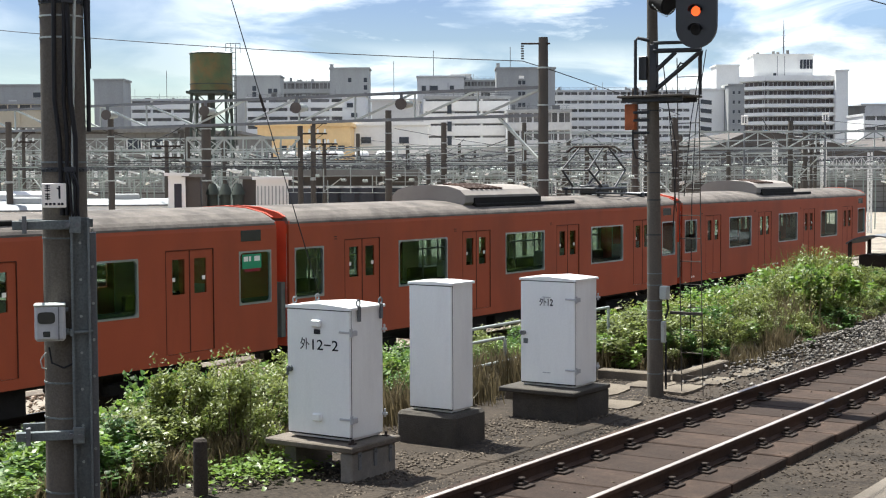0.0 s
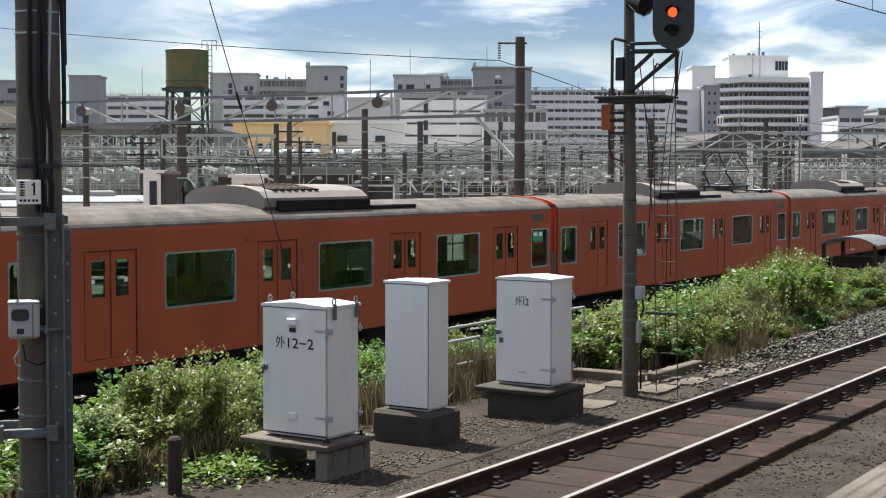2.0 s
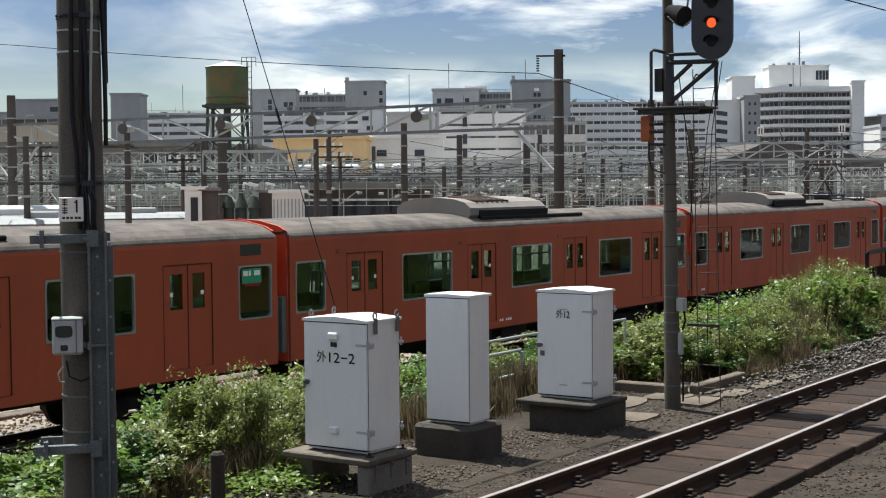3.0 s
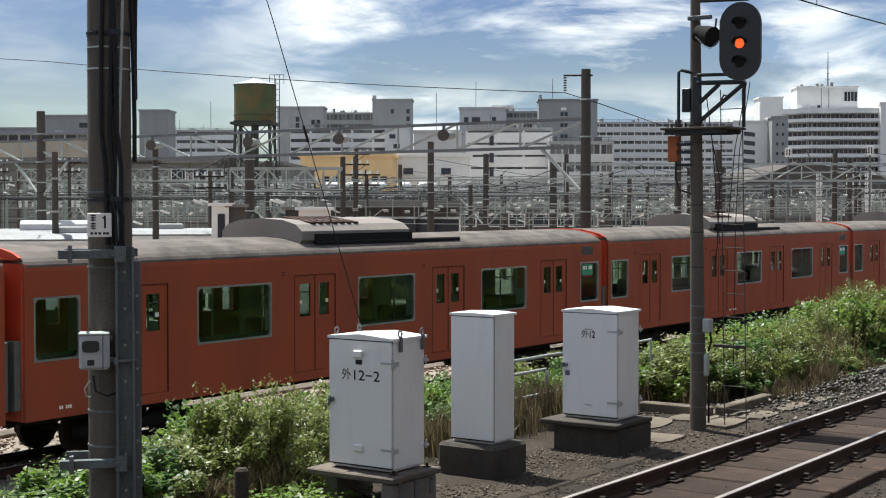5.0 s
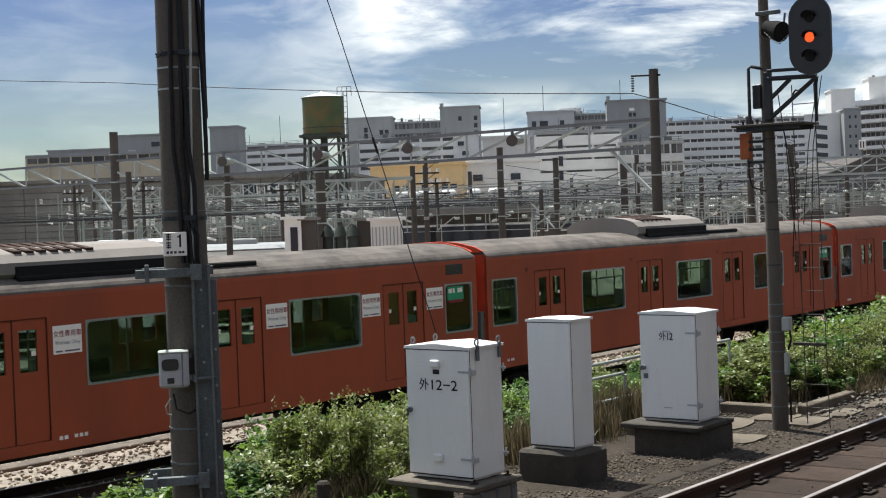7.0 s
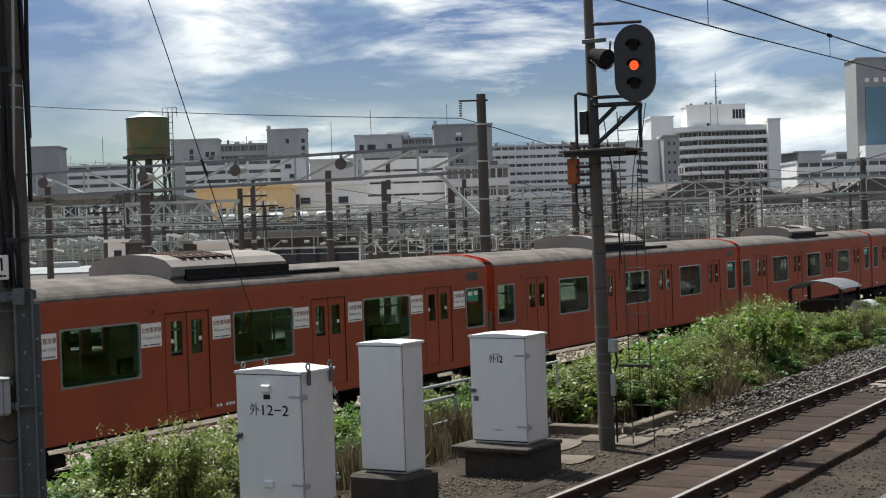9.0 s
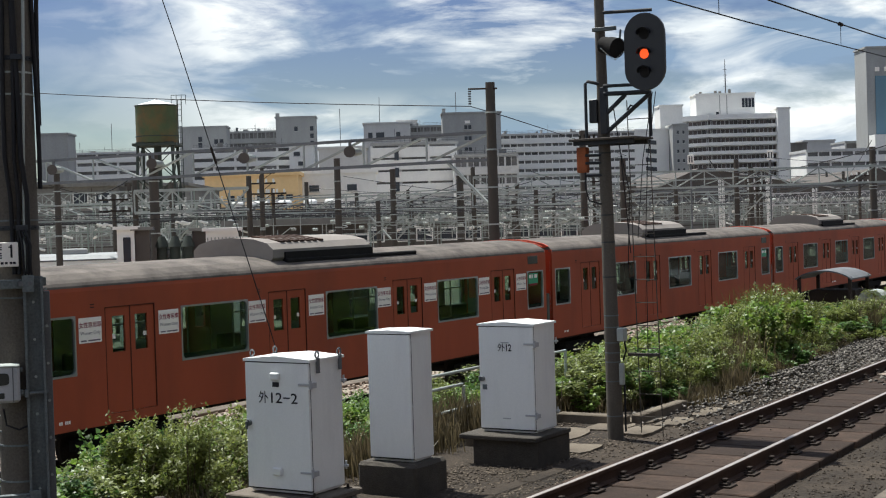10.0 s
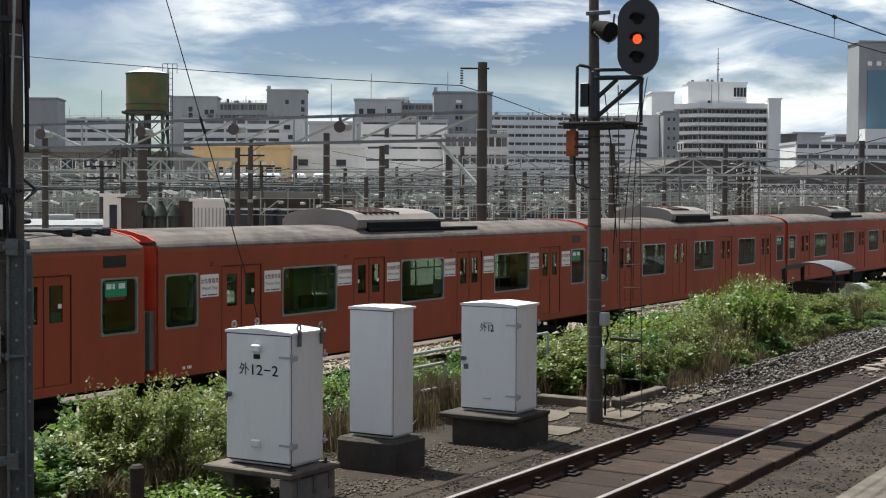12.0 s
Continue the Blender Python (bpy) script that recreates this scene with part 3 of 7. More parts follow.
def scatter():
    rng = np.random.default_rng(5)
    # shoulder of pale ballast beyond the near track
    n = 21000
    y = rng.uniform(18.0, 62, n)
    x = rng.uniform(-8.6, -6.75, n)
    keep = rng.uniform(0, 1, n) < np.clip((y - 18.0) / 5, 0.03, 1)
    x, y = x[keep], y[keep]
    hump = 0.16 * np.clip((y - 18.5) / 4, 0, 1) * np.clip(1 - np.abs(x + 7.7) / 1.1, 0, 1)
    z = -0.26 + hump + rng.uniform(0, 0.05, len(x))
    stones("ballast", np.stack([x, y, z], 1), rng.uniform(0.018, 0.042, len(x)), M["ballast"], "pale grey-brown crushed stone ballast shoulder", 1)
    # finer gravel round the cabinets
    n = 9000
    x, y = rng.uniform(-9.6, -7.2, n), rng.uniform(8.0, 18.5, n)
    keep = (np.array([noise.noise((a * 0.9, b * 0.7, 3.0)) for a, b in zip(x, y)]) > -0.15)
    x, y = x[keep], y[keep]
    stones("gravel", np.stack([x, y, np.full(len(x), -0.25)], 1), rng.uniform(0.01, 0.028, len(x)), M["gravel"], "loose grey gravel round the cabinets", 2)
    # crumbs between the rails and beside the track
    n = 7000
    x, y = rng.uniform(-7.9, -2.6, n), 8 + 34 * rng.uniform(0, 1, n) ** 1.5
    keep = ((x < -7.0) | (x > -4.95)) | (rng.uniform(0, 1, n) < 0.12)
    x, y, n = x[keep], y[keep], int(keep.sum())
    inside = (x > -7.0) & (x < -4.95)
    z = np.where(inside, -0.155, -0.245)
    stones("chippings", np.stack([x, y, z], 1), rng.uniform(0.005, 0.018, n), M["gravel"], "scattered stone chippings", 3)
    # pale stones and litter lying between the rails
    n = 300
    x, y = rng.uniform(-6.4, -5.5, n), 23.0 + np.abs(rng.normal(0, 7.0, n))
    stones("litter", np.stack([x, y, np.full(n, -0.15)], 1), rng.uniform(0.02, 0.05, n), M["ballast"], "pale stones and litter between the rails", 6)
    # crumbs and clods of dark earth beside the rails
    n = 15000
    x, y = rng.uniform(-7.9, -2.6, n), 9 + 24 * rng.uniform(0, 1, n) ** 1.4
    keep = (x < -7.05) | (x > -4.9)
    x, y = x[keep], y[keep]
    stones("clods", np.stack([x, y, np.full(len(x), -0.252)], 1), rng.uniform(0.006, 0.03, len(x)), M["earth"], "dark crumbs of earth beside the rails", 7)
    # ballast bed under the passing train
    n = 16000
    x, y = rng.uniform(-27, -17.6, n), rng.uniform(4, 60, n)
    keep = (np.abs(np.abs(x - TRAIN_X) - 0.5655) > 0.1)
    x, y = x[keep], y[keep]
    stones("ballast", np.stack([x, y, np.full(len(x), -1.95) + rng.uniform(0, 0.05, len(x))], 1), rng.uniform(0.03, 0.07, len(x)), M["bed_stone"], "brown stone ballast of the train's track", 4)


scatter()
chip_rng = random.Random(17)
for k in range(26):
    w, l = chip_rng.uniform(0.08, 0.22), chip_rng.uniform(0.12, 0.36)
    ob = part("stone_flake", prism(BM(), [(-w, 0.0), (w * 0.9, -0.01), (w, 0.02), (-w * 0.7, 0.03)], -l / 2, l / 2), M["bed_stone"])
    ob.matrix_basis = pose(-5.98 + chip_rng.uniform(-0.42, 0.42), 23.5 + abs(chip_rng.gauss(0, 5.5)), -0.15, chip_rng.uniform(-4, 4), chip_rng.uniform(-6, 6), chip_rng.uniform(0, 360))
    tagged(ob, "flat pale stone flake between the rails", "stone", "stone flakes")


def make_slab(name, x0, x1, y0, y1, z0, z1, material, label):
    bm = BM()
    box(bm, x0, x1, y0, y1, z0, z1, 0.015)
    ob = part(name, bm, M[material])
    return tagged(ob, label, "concrete slab", kind="structure")


make_slab("yard_bed", -170, -16.8, -60, 280, -2.3, -1.955, "yard_stone", "grey-brown stone bed of the yard tracks")
make_slab("trough_lid", -18.45, -18.05, -30, 120, -2.05, -1.9, "tan_slab", "tan concrete cable trough beside the train's track")
make_slab("trough_lid", -23.9, -23.4, -30, 120, -2.05, -1.88, "worn_concrete", "pale concrete cable trough beside the tracks")
# platform inferred from the eye height, unseen; pale so it bounces light at the cabinets
make_slab("platform", -1.7, 7.0, -40, 70, -0.4, 1.05, "concrete", "grey station platform under the camera, out of view")
# added wall out of view: darkens the train and cabinet sides that face it
make_slab("platform_wall", 6.9, 7.2, -40, 70, 1.05, 9.5, "dull_concrete", "plain unseen wall added behind the platform to hold back sky light")
make_slab("path", -3.9, -3.45, -6, 60, -0.4, -0.2, "worn_concrete", "worn concrete path beside the track")


# ---- train ----
DOORS = (2.77, 7.59, 12.41, 17.23)
WINDOWS = ((0.38, 1.37), (4.17, 6.24), (9.0, 11.07), (13.79, 15.86), (18.63, 19.62))
WIN_Z, DOOR_Z, DOOR_HALF = (1.83, 2.91), (1.04, 3.01), 0.66


WHEEL_R = 0.43


def side_wall(bm, s, inner=1.34, outer=1.4):
    """One side of the body, with its openings; s is +1 or -1."""
    holes = [(a, b, *WIN_Z) for a, b in WINDOWS] + [(c - DOOR_HALF, c + DOOR_HALF, *DOOR_Z) for c in DOORS]
    cuts = sorted({0.2, 19.8, *[h[0] for h in holes], *[h[1] for h in holes]})
    x0, x1 = sorted((s * inner, s * outer))
    for a, b in zip(cuts, cuts[1:]):
        zs = [(h[2], h[3]) for h in holes if h[0] < (a + b) / 2 < h[1]]
        if zs:
            box(bm, x0, x1, a, b, 0.86, zs[0][0])
            box(bm, x0, x1, a, b, zs[0][1], 3.2)
        else:
            box(bm, x0, x1, a, b, 0.86, 3.2)


def shoulder(bm, s, y0, y1):
    pts = [(1.4, 3.2), (1.4, 3.34), (1.388, 3.41), (1.33, 3.4), (1.34, 3.34), (1.34, 3.2)]
    prism(bm, [(s * x, z) for x, z in pts], y0, y1)


def ring_frame(bm, y0, y1, z0, z1, w, r, x0, x1):
    """A frame with square outside and rounded inside corners, in the plane of a side wall."""
    inner, outer = [], []
    for cy, cz, a0 in ((y1 - w - r, z1 - w - r, 0), (y0 + w + r, z1 - w - r, 90), (y0 + w + r, z0 + w + r, 180), (y1 - w - r, z0 + w + r, 270)):
        for k in range(6):
            a = radians(a0 + 18 * k)
            inner.append((cy + r * math.cos(a), cz + r * math.sin(a)))
            outer.append((min(y1, max(y0, cy + (r + w) * 1.45 * math.cos(a))), min(z1, max(z0, cz + (r + w) * 1.45 * math.sin(a)))))
    n = len(inner)
    v = [[bm.verts.new((x, y, z)) for y, z in loop] for x in (x0, x1) for loop in (inner, outer)]
    for k in range(n):
        j = (k + 1) % n
        bm.faces.new((v[2][k], v[3][k], v[3][j], v[2][j]))
        bm.faces.new((v[0][k], v[0][j], v[1][j], v[1][k]))
        bm.faces.new((v[0][k], v[2][k], v[2][j], v[0][j]))
        bm.faces.new((v[1][k], v[1][j], v[3][j], v[3][k]))


def make_car():
    car = thing("train_car", "orange commuter train car with a sooty grey roof", "train car", "cars of the passing train")
    body = BM()
    for s in (-1, 1):
        side_wall(body, s)
        shoulder(body, s, 0.2, 19.8)
    bmesh.ops.remove_doubles(body, verts=body.verts, dist=0.0005)
    part("body", body, M["orange"], car)
    for s in (-1, 1):
        gutter = prism(BM(), [(s * x, z) for x, z in ((1.391, 3.41), (1.384, 3.45), (1.345, 3.503), (1.27, 3.49), (1.31, 3.405))], 0.2, 19.8)
        part("gutter", gutter, M["roof"], car, "sooty roof edge")
    for y in (0.2, 19.76):
        ends = BM()
        for x0, x1 in ((-1.39, -0.42), (0.42, 1.39)):
            box(ends, x0, x1, y, y + 0.04, 0.86, 2.95)
        for x0, x1 in ((-1.39, -0.42), (-0.42, 0.42), (0.42, 1.39)):
            box(ends, x0, x1, y, y + 0.04, 2.95, 3.47)
        bmesh.ops.remove_doubles(ends, verts=ends.verts, dist=0.0005)
        part("end_wall", ends, M["red"], car, "end wall in orange paint, coloured brighter as if sunlit")
    for y0, y1 in ((0.17, 0.235), (19.765, 19.83)):
        rim = BM()
        pts = [(1.2, 3.53), (1.3, 3.57), (1.1, 3.66), (0.6, 3.765), (0, 3.8), (-0.6, 3.765), (-1.1, 3.66), (-1.3, 3.57), (-1.2, 3.53)]
        prism(rim, pts, y0, y1)
        part("end_rim", rim, M["red"], car)
    floor = BM()
    box(floor, -1.33, 1.33, 0.25, 19.75, 0.95, 1.12)
    part("floor", floor, M["under"], car)
    roof = BM()
    up = [(1.345, 3.502), (1.27, 3.56), (1.05, 3.66), (0.6, 3.745), (0, 3.78), (-0.6, 3.745), (-1.05, 3.66), (-1.27, 3.56), (-1.345, 3.502)]
    prism(roof, up + [(-1.2, 3.45), (1.2, 3.45)], 0.235, 19.765)
    part("roof", roof, M["roof"], car, "soot-stained grey roof")
    ceiling = BM()
    for s in (-1, 1):
        side_wall(ceiling, s, 1.322, 1.337)
    bmesh.ops.remove_doubles(ceiling, verts=ceiling.verts, dist=0.0005)
    box(ceiling, -1.3, 1.3, 0.3, 19.7, 3.3, 3.34)
    part("lining", ceiling, M["inside"], car)
    # windows
    made = {}
    for s in (-1, 1):
        for a, b in WINDOWS:
            w = round(b - a, 2)
            key = "wide" if w > 1.5 else "small"
            m = pose(s * 1.4, (a + b) / 2, 0, 0, 0, 0 if s > 0 else 180)
            if key not in made:
                fr = BM()
                h = w / 2
                ring_frame(fr, -h, h, 1.83, 2.91, 0.035, 0.09, -0.055, 0.008)
                f = part("window", fr, M["alloy"], car, "rounded alloy window frame")
                gl = BM()
                box(gl, -0.035, -0.028, -h + 0.04, h - 0.04, 1.875, 2.865)
                p = part("pane", gl, M["pane"], f)
                p.visible_shadow = False
                made[key] = (f, p)
                sash = BM()
                box(sash, -0.05, -0.02, -h + 0.04, h - 0.04, 2.4, 2.44)
                bars = part("sash", sash, M["alloy"], f, "alloy sash bar")
                made[key] = (f, p, bars)
                f.matrix_basis = m
            else:
                f = again("window", made[key][0], car, m)
                again("pane", made[key][1], f).visible_shadow = False
                if s < 0:
                    again("sash", made[key][2], f)
    # door leaves
    lf = BM()
    lw = DOOR_HALF - 0.015
    for q in ((0, lw, 1.05, 2.17), (0, lw, 2.84, 3.0), (0, 0.13, 2.17, 2.84), (0.47, lw, 2.17, 2.84)):
        box(lf, -0.05, 0.0, *q)
    dg = BM()
    box(dg, -0.03, -0.024, 0.13, 0.47, 2.17, 2.84)
    seal = BM()
    box(seal, -0.02, 0.006, -0.014, 0.012, 1.05, 3.0)
    leaf = pane = edge = mark = None
    sticker = BM()
    box(sticker, -0.024, -0.021, 0.37, 0.46, 2.42, 2.5)
    for s in (-1, 1):
        for c in DOORS:
            for k in (-1, 1):
                m = Matrix.Translation((s * 1.385, c, 0)) @ Matrix.Diagonal((s, k, 1, 1))
                if leaf is None:
                    leaf = part("door_leaf", lf, M["orange"], car)
                    pane, edge = part("pane", dg, M["pane"], leaf), part("door_seal", seal, M["door_gap"], leaf, "black rubber seal")
                    mark = part("sticker", sticker, M["sign_white"], leaf, "small white sticker on the pane")
                    leaf.matrix_basis = m
                else:
                    q = again("door_leaf", leaf, car, m)
                    again("pane", pane, q)
                    again("door_seal", edge, q)
                    again("sticker", mark, q)
            gap = BM()
            x0, x1 = sorted((s * 1.36, s * 1.403))
            for y in (c - DOOR_HALF - 0.004, c + DOOR_HALF - 0.012):
                box(gap, x0, x1, y, y + 0.016, 1.05, 3.01)
            box(gap, x0, x1, c - DOOR_HALF, c + DOOR_HALF, 3.005, 3.02)
            part("door_frame", gap, M["door_gap"], car, "dark gap round the doors")
    # louvres, lamps, destination windows
    for s in (-1, 1):
        for y in (1.79, 6.6, 11.42):
            v = BM()
            for k in range(2):
                x0, x1 = sorted((s * 1.398, s * 1.406))
                box(v, x0, x1, y - 0.05, y + 0.05, 3.03 + 0.05 * k, 3.05 + 0.05 * k)
            part("louvre", v, M["rail_side"], car)
        d = BM()
        x0, x1 = sorted((s * 1.39, s * 1.404))
        box(d, x0, x1, 18.69, 19.31, 3.1, 3.33, 0.01)
        part("destination_window", d, M["lens"], car, "dark destination display window")
    # cooling unit
    arch = [(1.12, 3.72), (1.12, 3.9), (0.95, 4.04), (0.6, 4.13), (0, 4.17), (-0.6, 4.13), (-0.95, 4.04), (-1.12, 3.9), (-1.12, 3.72)]
    cool = part("cooling_unit", prism(BM(), arch + [(-1.0, 3.6), (1.0, 3.6)], 7.5, 11.25), M["unit"], car, "arched pale roof cooling unit")
    gr = BM()
    for k in range(7):
        y = 8.0 + 0.24 * k
        box(gr, 0.12, 0.96, y, y + 0.15, 4.1, 4.143)
        bmesh.ops.rotate(gr, verts=gr.verts[-8:], cent=(0.535, y, 4.12), matrix=Matrix.Rotation(radians(8.2), 3, "Y"))
    part("grille", gr, M["rail_side"], cool, "dark slatted grille")
    for s in (-1, 1):
        sk = BM()
        x0, x1 = sorted((s * 1.1, s * 1.16))
        box(sk, x0, x1, 7.9, 11.3, 3.68, 3.84)
        part("skirt", sk, M["under"], cool)
        duct = BM()
        x0, x1 = sorted((s * 1.0, s * 1.2))
        box(duct, x0, x1, 7.9, 13.2, 3.6, 3.69, 0.02)
        part("roof_rail", duct, M["under"], car, "black roof strip")
    # gangway and under parts
    g = BM()
    for y0, y1 in ((-0.02, 0.2), (19.8, 20.02)):
        for x0, x1 in ((-0.75, -0.42), (0.42, 0.75)):
            box(g, x0, x1, y0, y1, 1.0, 3.1)
        box(g, -0.75, 0.75, y0, y1, 3.1, 3.3)
    part("gangway", g, M["grey_green"], car, "grey gangway bellows between the cars")
    for y0, y1 in ((0.06, 0.2), (19.8, 19.94)):
        for s in (-1, 1):
            corner = BM()
            x0, x1 = sorted((s * 1.02, s * 1.3))
            box(corner, x0, x1, y0, y1, 1.05, 2.2, 0.01)
            part("gangway_guard", corner, M["grey_green"], car, "grey guard plate at the car end")
    u = BM()
    box(u, -1.25, 1.25, 0.3, 19.7, 0.78, 0.95)
    box(u, -0.2, 0.2, -0.15, 0.6, 0.75, 0.92)
    box(u, -0.2, 0.2, 19.4, 20.15, 0.75, 0.92)
    part("underframe", u, M["under"], car)
    for c in (3.1, 16.9):
        b = BM()
        for s in (-1, 1):
            x0, x1 = sorted((s * 0.85, s * 1.05))
            box(b, x0, x1, c - 1.5, c + 1.5, 0.38, 0.62, 0.04)
            for y in (c - 1.05, c + 1.05):
                box(b, x0, x1, y - 0.17, y + 0.17, 0.25, 0.6, 0.04)
        box(b, -0.95, 0.95, c - 0.25, c + 0.25, 0.35, 0.78, 0.04)
        bogie = part("bogie", b, M["under"], car)
        for y in (c - 1.05, c + 1.05):
            wz = BM()
            for s in (-1, 1):
                bar(wz, (s * 0.52, 0, 0), (s * 0.64, 0, 0), WHEEL_R, n=28)
                for k in range(6):
                    a = k * math.tau / 6
                    bar(wz, (s * 0.64, 0.25 * math.cos(a), 0.25 * math.sin(a)), (s * 0.655, 0.25 * math.cos(a), 0.25 * math.sin(a)), 0.05, n=8)
            bar(wz, (-0.7, 0, 0), (0.7, 0, 0), 0.08)
            part("wheelset", wz, M["iron"], bogie).matrix_basis = pose(0, y, WHEEL_R)
    # inside: long benches, partitions and straps' rails
    for s in (-1, 1):
        for a, b in ((0.3, 1.95), (3.6, 6.75), (8.4, 11.6), (13.2, 16.4), (18.05, 19.7)):
            x0, x1 = sorted((s * 0.85, s * 1.3))
            bench = part("bench", box(BM(), x0, x1, a, b, 1.3, 1.56, 0.04), M["seat"], car, "long green moquette bench")
            x0, x1 = sorted((s * 1.2, s * 1.32))
            part("bench_back", box(BM(), x0, x1, a, b, 1.56, 1.95, 0.03), M["seat"], bench)
    rl = BM()
    for x in (-0.75, 0.75):
        bar(rl, (x, 0.4, 2.95), (x, 19.6, 2.95), 0.018)
        for y in (2.0, 3.55, 6.8, 8.35, 11.65, 13.15, 16.45, 18.0):
            bar(rl, (x, y, 1.3), (x, y, 3.3), 0.018)
            box(rl, x - 0.02, x + 0.5 if x > 0 else x + 0.02, y - 0.01, y + 0.01, 1.3, 2.3)
    part("hand_rail", rl, M["alloy"], car)
    return car


TRAIN_START = 23.12
# lead car first, then the rest of the train behind it
car_first = make_car()
cars = [car_first] + [copy_thing(car_first, pose(0, 0, 0)) for _ in range(5)]
CAR_START = [TRAIN_START + 20 * (1 - k) for k in range(6)]
for c, y in zip(cars, CAR_START):
    c.matrix_basis = pose(TRAIN_X, y, RAIL_FAR)
# boxes of electric gear hang under the motor cars only
for c in (cars[0], cars[1], cars[2], cars[5]):
    for y0, y1, z0 in ((6.2, 8.4, 0.35), (8.8, 10.1, 0.42), (11.0, 13.4, 0.33)):
        part("equipment_box", box(BM(), -1.2, 1.2, y0, y1, z0, 0.95, 0.03), M["under"], c)


def green_sticker(car):
    bm = BM()
    box(bm, 1.375, 1.38, 18.76, 19.34, 2.55, 2.84)
    g = part("route_sticker", bm, M["sign_green"], car, "green and red service sticker in the window")
    r = BM()
    box(r, 1.375, 1.381, 18.82, 19.3, 2.49, 2.55)
    part("sticker_stripe", r, M["sign_red"], g)
    w = BM()
    for a, b in ((18.8, 18.93), (18.96, 19.02), (19.12, 19.29)):
        box(w, 1.38, 1.384, a, b, 2.7, 2.8)
    part("sticker_letters", w, M["sign_white"], g, "small white characters")


for c in (cars[2], cars[3], cars[4], cars[5]):
    green_sticker(c)


def notice(car, y):
    bm = BM()
    box(bm, 1.4, 1.407, y - 0.285, y + 0.285, 2.4, 2.86, 0.003)
    n = part("notice", bm, M["sign_white"], car, "white women-only notice with red characters")
    writing("notice_title", "女性専用車", 0.112, M["sign_red"], n, pose(1.4085, y, 2.72, 90, 0, 90), "dark red characters", 0.012)
    writing("notice_text", "Women Only", 0.09, M["sign_grey"], n, pose(1.4085, y, 2.58, 90, 0, 90), "", 0.004)
    b = BM()
    box(b, 1.407, 1.409, y - 0.24, y - 0.1, 2.43, 2.455)
    box(b, 1.407, 1.409, y - 0.06, y + 0.24, 2.43, 2.455)
    part("small_print", b, M["sign_grey"], n)


for c in DOORS:
    for dy in (-1.045, 1.045):
        notice(cars[4], c + dy)


def lettering(car, y, z, w):
    b = BM()
    for k in range(6):
        if k != 2:
            box(b, 1.401, 1.404, y + w * k / 6, y + w * (k + 0.7) / 6, z, z + 0.06)
    part("car_marking", b, M["sign_white"], car, "small white stencilled marking")


for c in cars:
    lettering(c, 0.9, 1.0, 0.28)
for c in (cars[4], cars[2], cars[0]):
    lettering(c, 8.4, 1.02, 0.6)


def pantograph(car):
    p = BM()
    for x in (-0.55, 0.55):
        for y in (15.9, 17.5):
            bar(p, (x, y, 3.7), (x, y, 3.95), 0.05)
    for x in (-0.55, 0.55):
        bar(p, (x, 15.7, 3.97), (x, 17.7, 3.97), 0.045)
    for y in (16.0, 17.4):
        bar(p, (-0.6, y, 3.97), (0.6, y, 3.97), 0.045)
    base = part("pantograph", p, M["black"], car, "black diamond pantograph on insulators")
    a = BM()
    for x in (-0.5, 0.5):
        for y, e in ((16.3, -1), (17.1, 1)):
            bar(a, (x, y, 4.0), (x * 0.9, 16.7 + e * 1.25, 4.55), 0.035)
            bar(a, (x * 0.9, 16.7 + e * 1.25, 4.55), (x * 0.8, 16.7 + e * 0.2, 5.22), 0.03)
    for e in (-1, 1):
        bar(a, (-0.45, 16.7 + e * 1.25, 4.55), (0.45, 16.7 + e * 1.25, 4.55), 0.03)
    part("arm", a, M["black"], base)
    h = BM()
    for e in (-0.2, 0.2):
        run(h, [(-0.85, 16.7 + e, 5.1), (-0.6, 16.7 + e, 5.26), (0.6, 16.7 + e, 5.26), (0.85, 16.7 + e, 5.1)], 0.035)
    part("collector_head", h, M["iron"], base)
    k = BM()
    box(k, -0.35, 0.35, 16.35, 17.05, 3.8, 4.1, 0.04)
    run(k, [(0.6, 15.6, 3.85), (0.75, 17.8, 3.8), (0.75, 19.2, 3.75)], 0.03)
    for y in (18.2, 18.7, 19.2):
        box(k, 0.3, 0.9, y, y + 0.25, 3.68, 3.84, 0.03)
    part("roof_gear", k, M["black"], base)


for c in (cars[1], cars[5]):
    pantograph(c)


def motions():
    """The train rolls away to the far right and slows down."""
    way = ((0, 0), (0.5, 3.02), (1.0, 6.5), (1.5, 9.58), (2.0, 13.05), (2.5, 16.05), (3.0, 19.5), (3.2, 20.86), (4.8, 30.89), (5.0, 32.1), (5.5, 34.9), (6.0, 37.94), (6.5, 40.42), (6.7, 41.4),
           (8.3, 48.67), (8.5, 49.3), (9.0, 51.18), (9.5, 52.65), (10.0, 54.15), (10.5, 55.3), (11.0, 56.42), (11.5, 57.21), (12.0, 57.94))
    times, gone = [w[0] for w in way], [w[1] for w in way]
    ticks = [k / 15 for k in range(181)]
    turns = [-math.degrees(float(np.interp(t, times, gone)) / WHEEL_R) for t in ticks]
    for c, y in zip(cars, CAR_START):
        walk(c, [(t, pose(TRAIN_X, y + s, RAIL_FAR)) for t, s in way])
        for w in c.children_recursive:
            if w.name.startswith("wheelset"):
                at = w.matrix_basis.translation.copy()
                walk(w, [(t, pose(*at, a)) for t, a in zip(ticks, turns)])


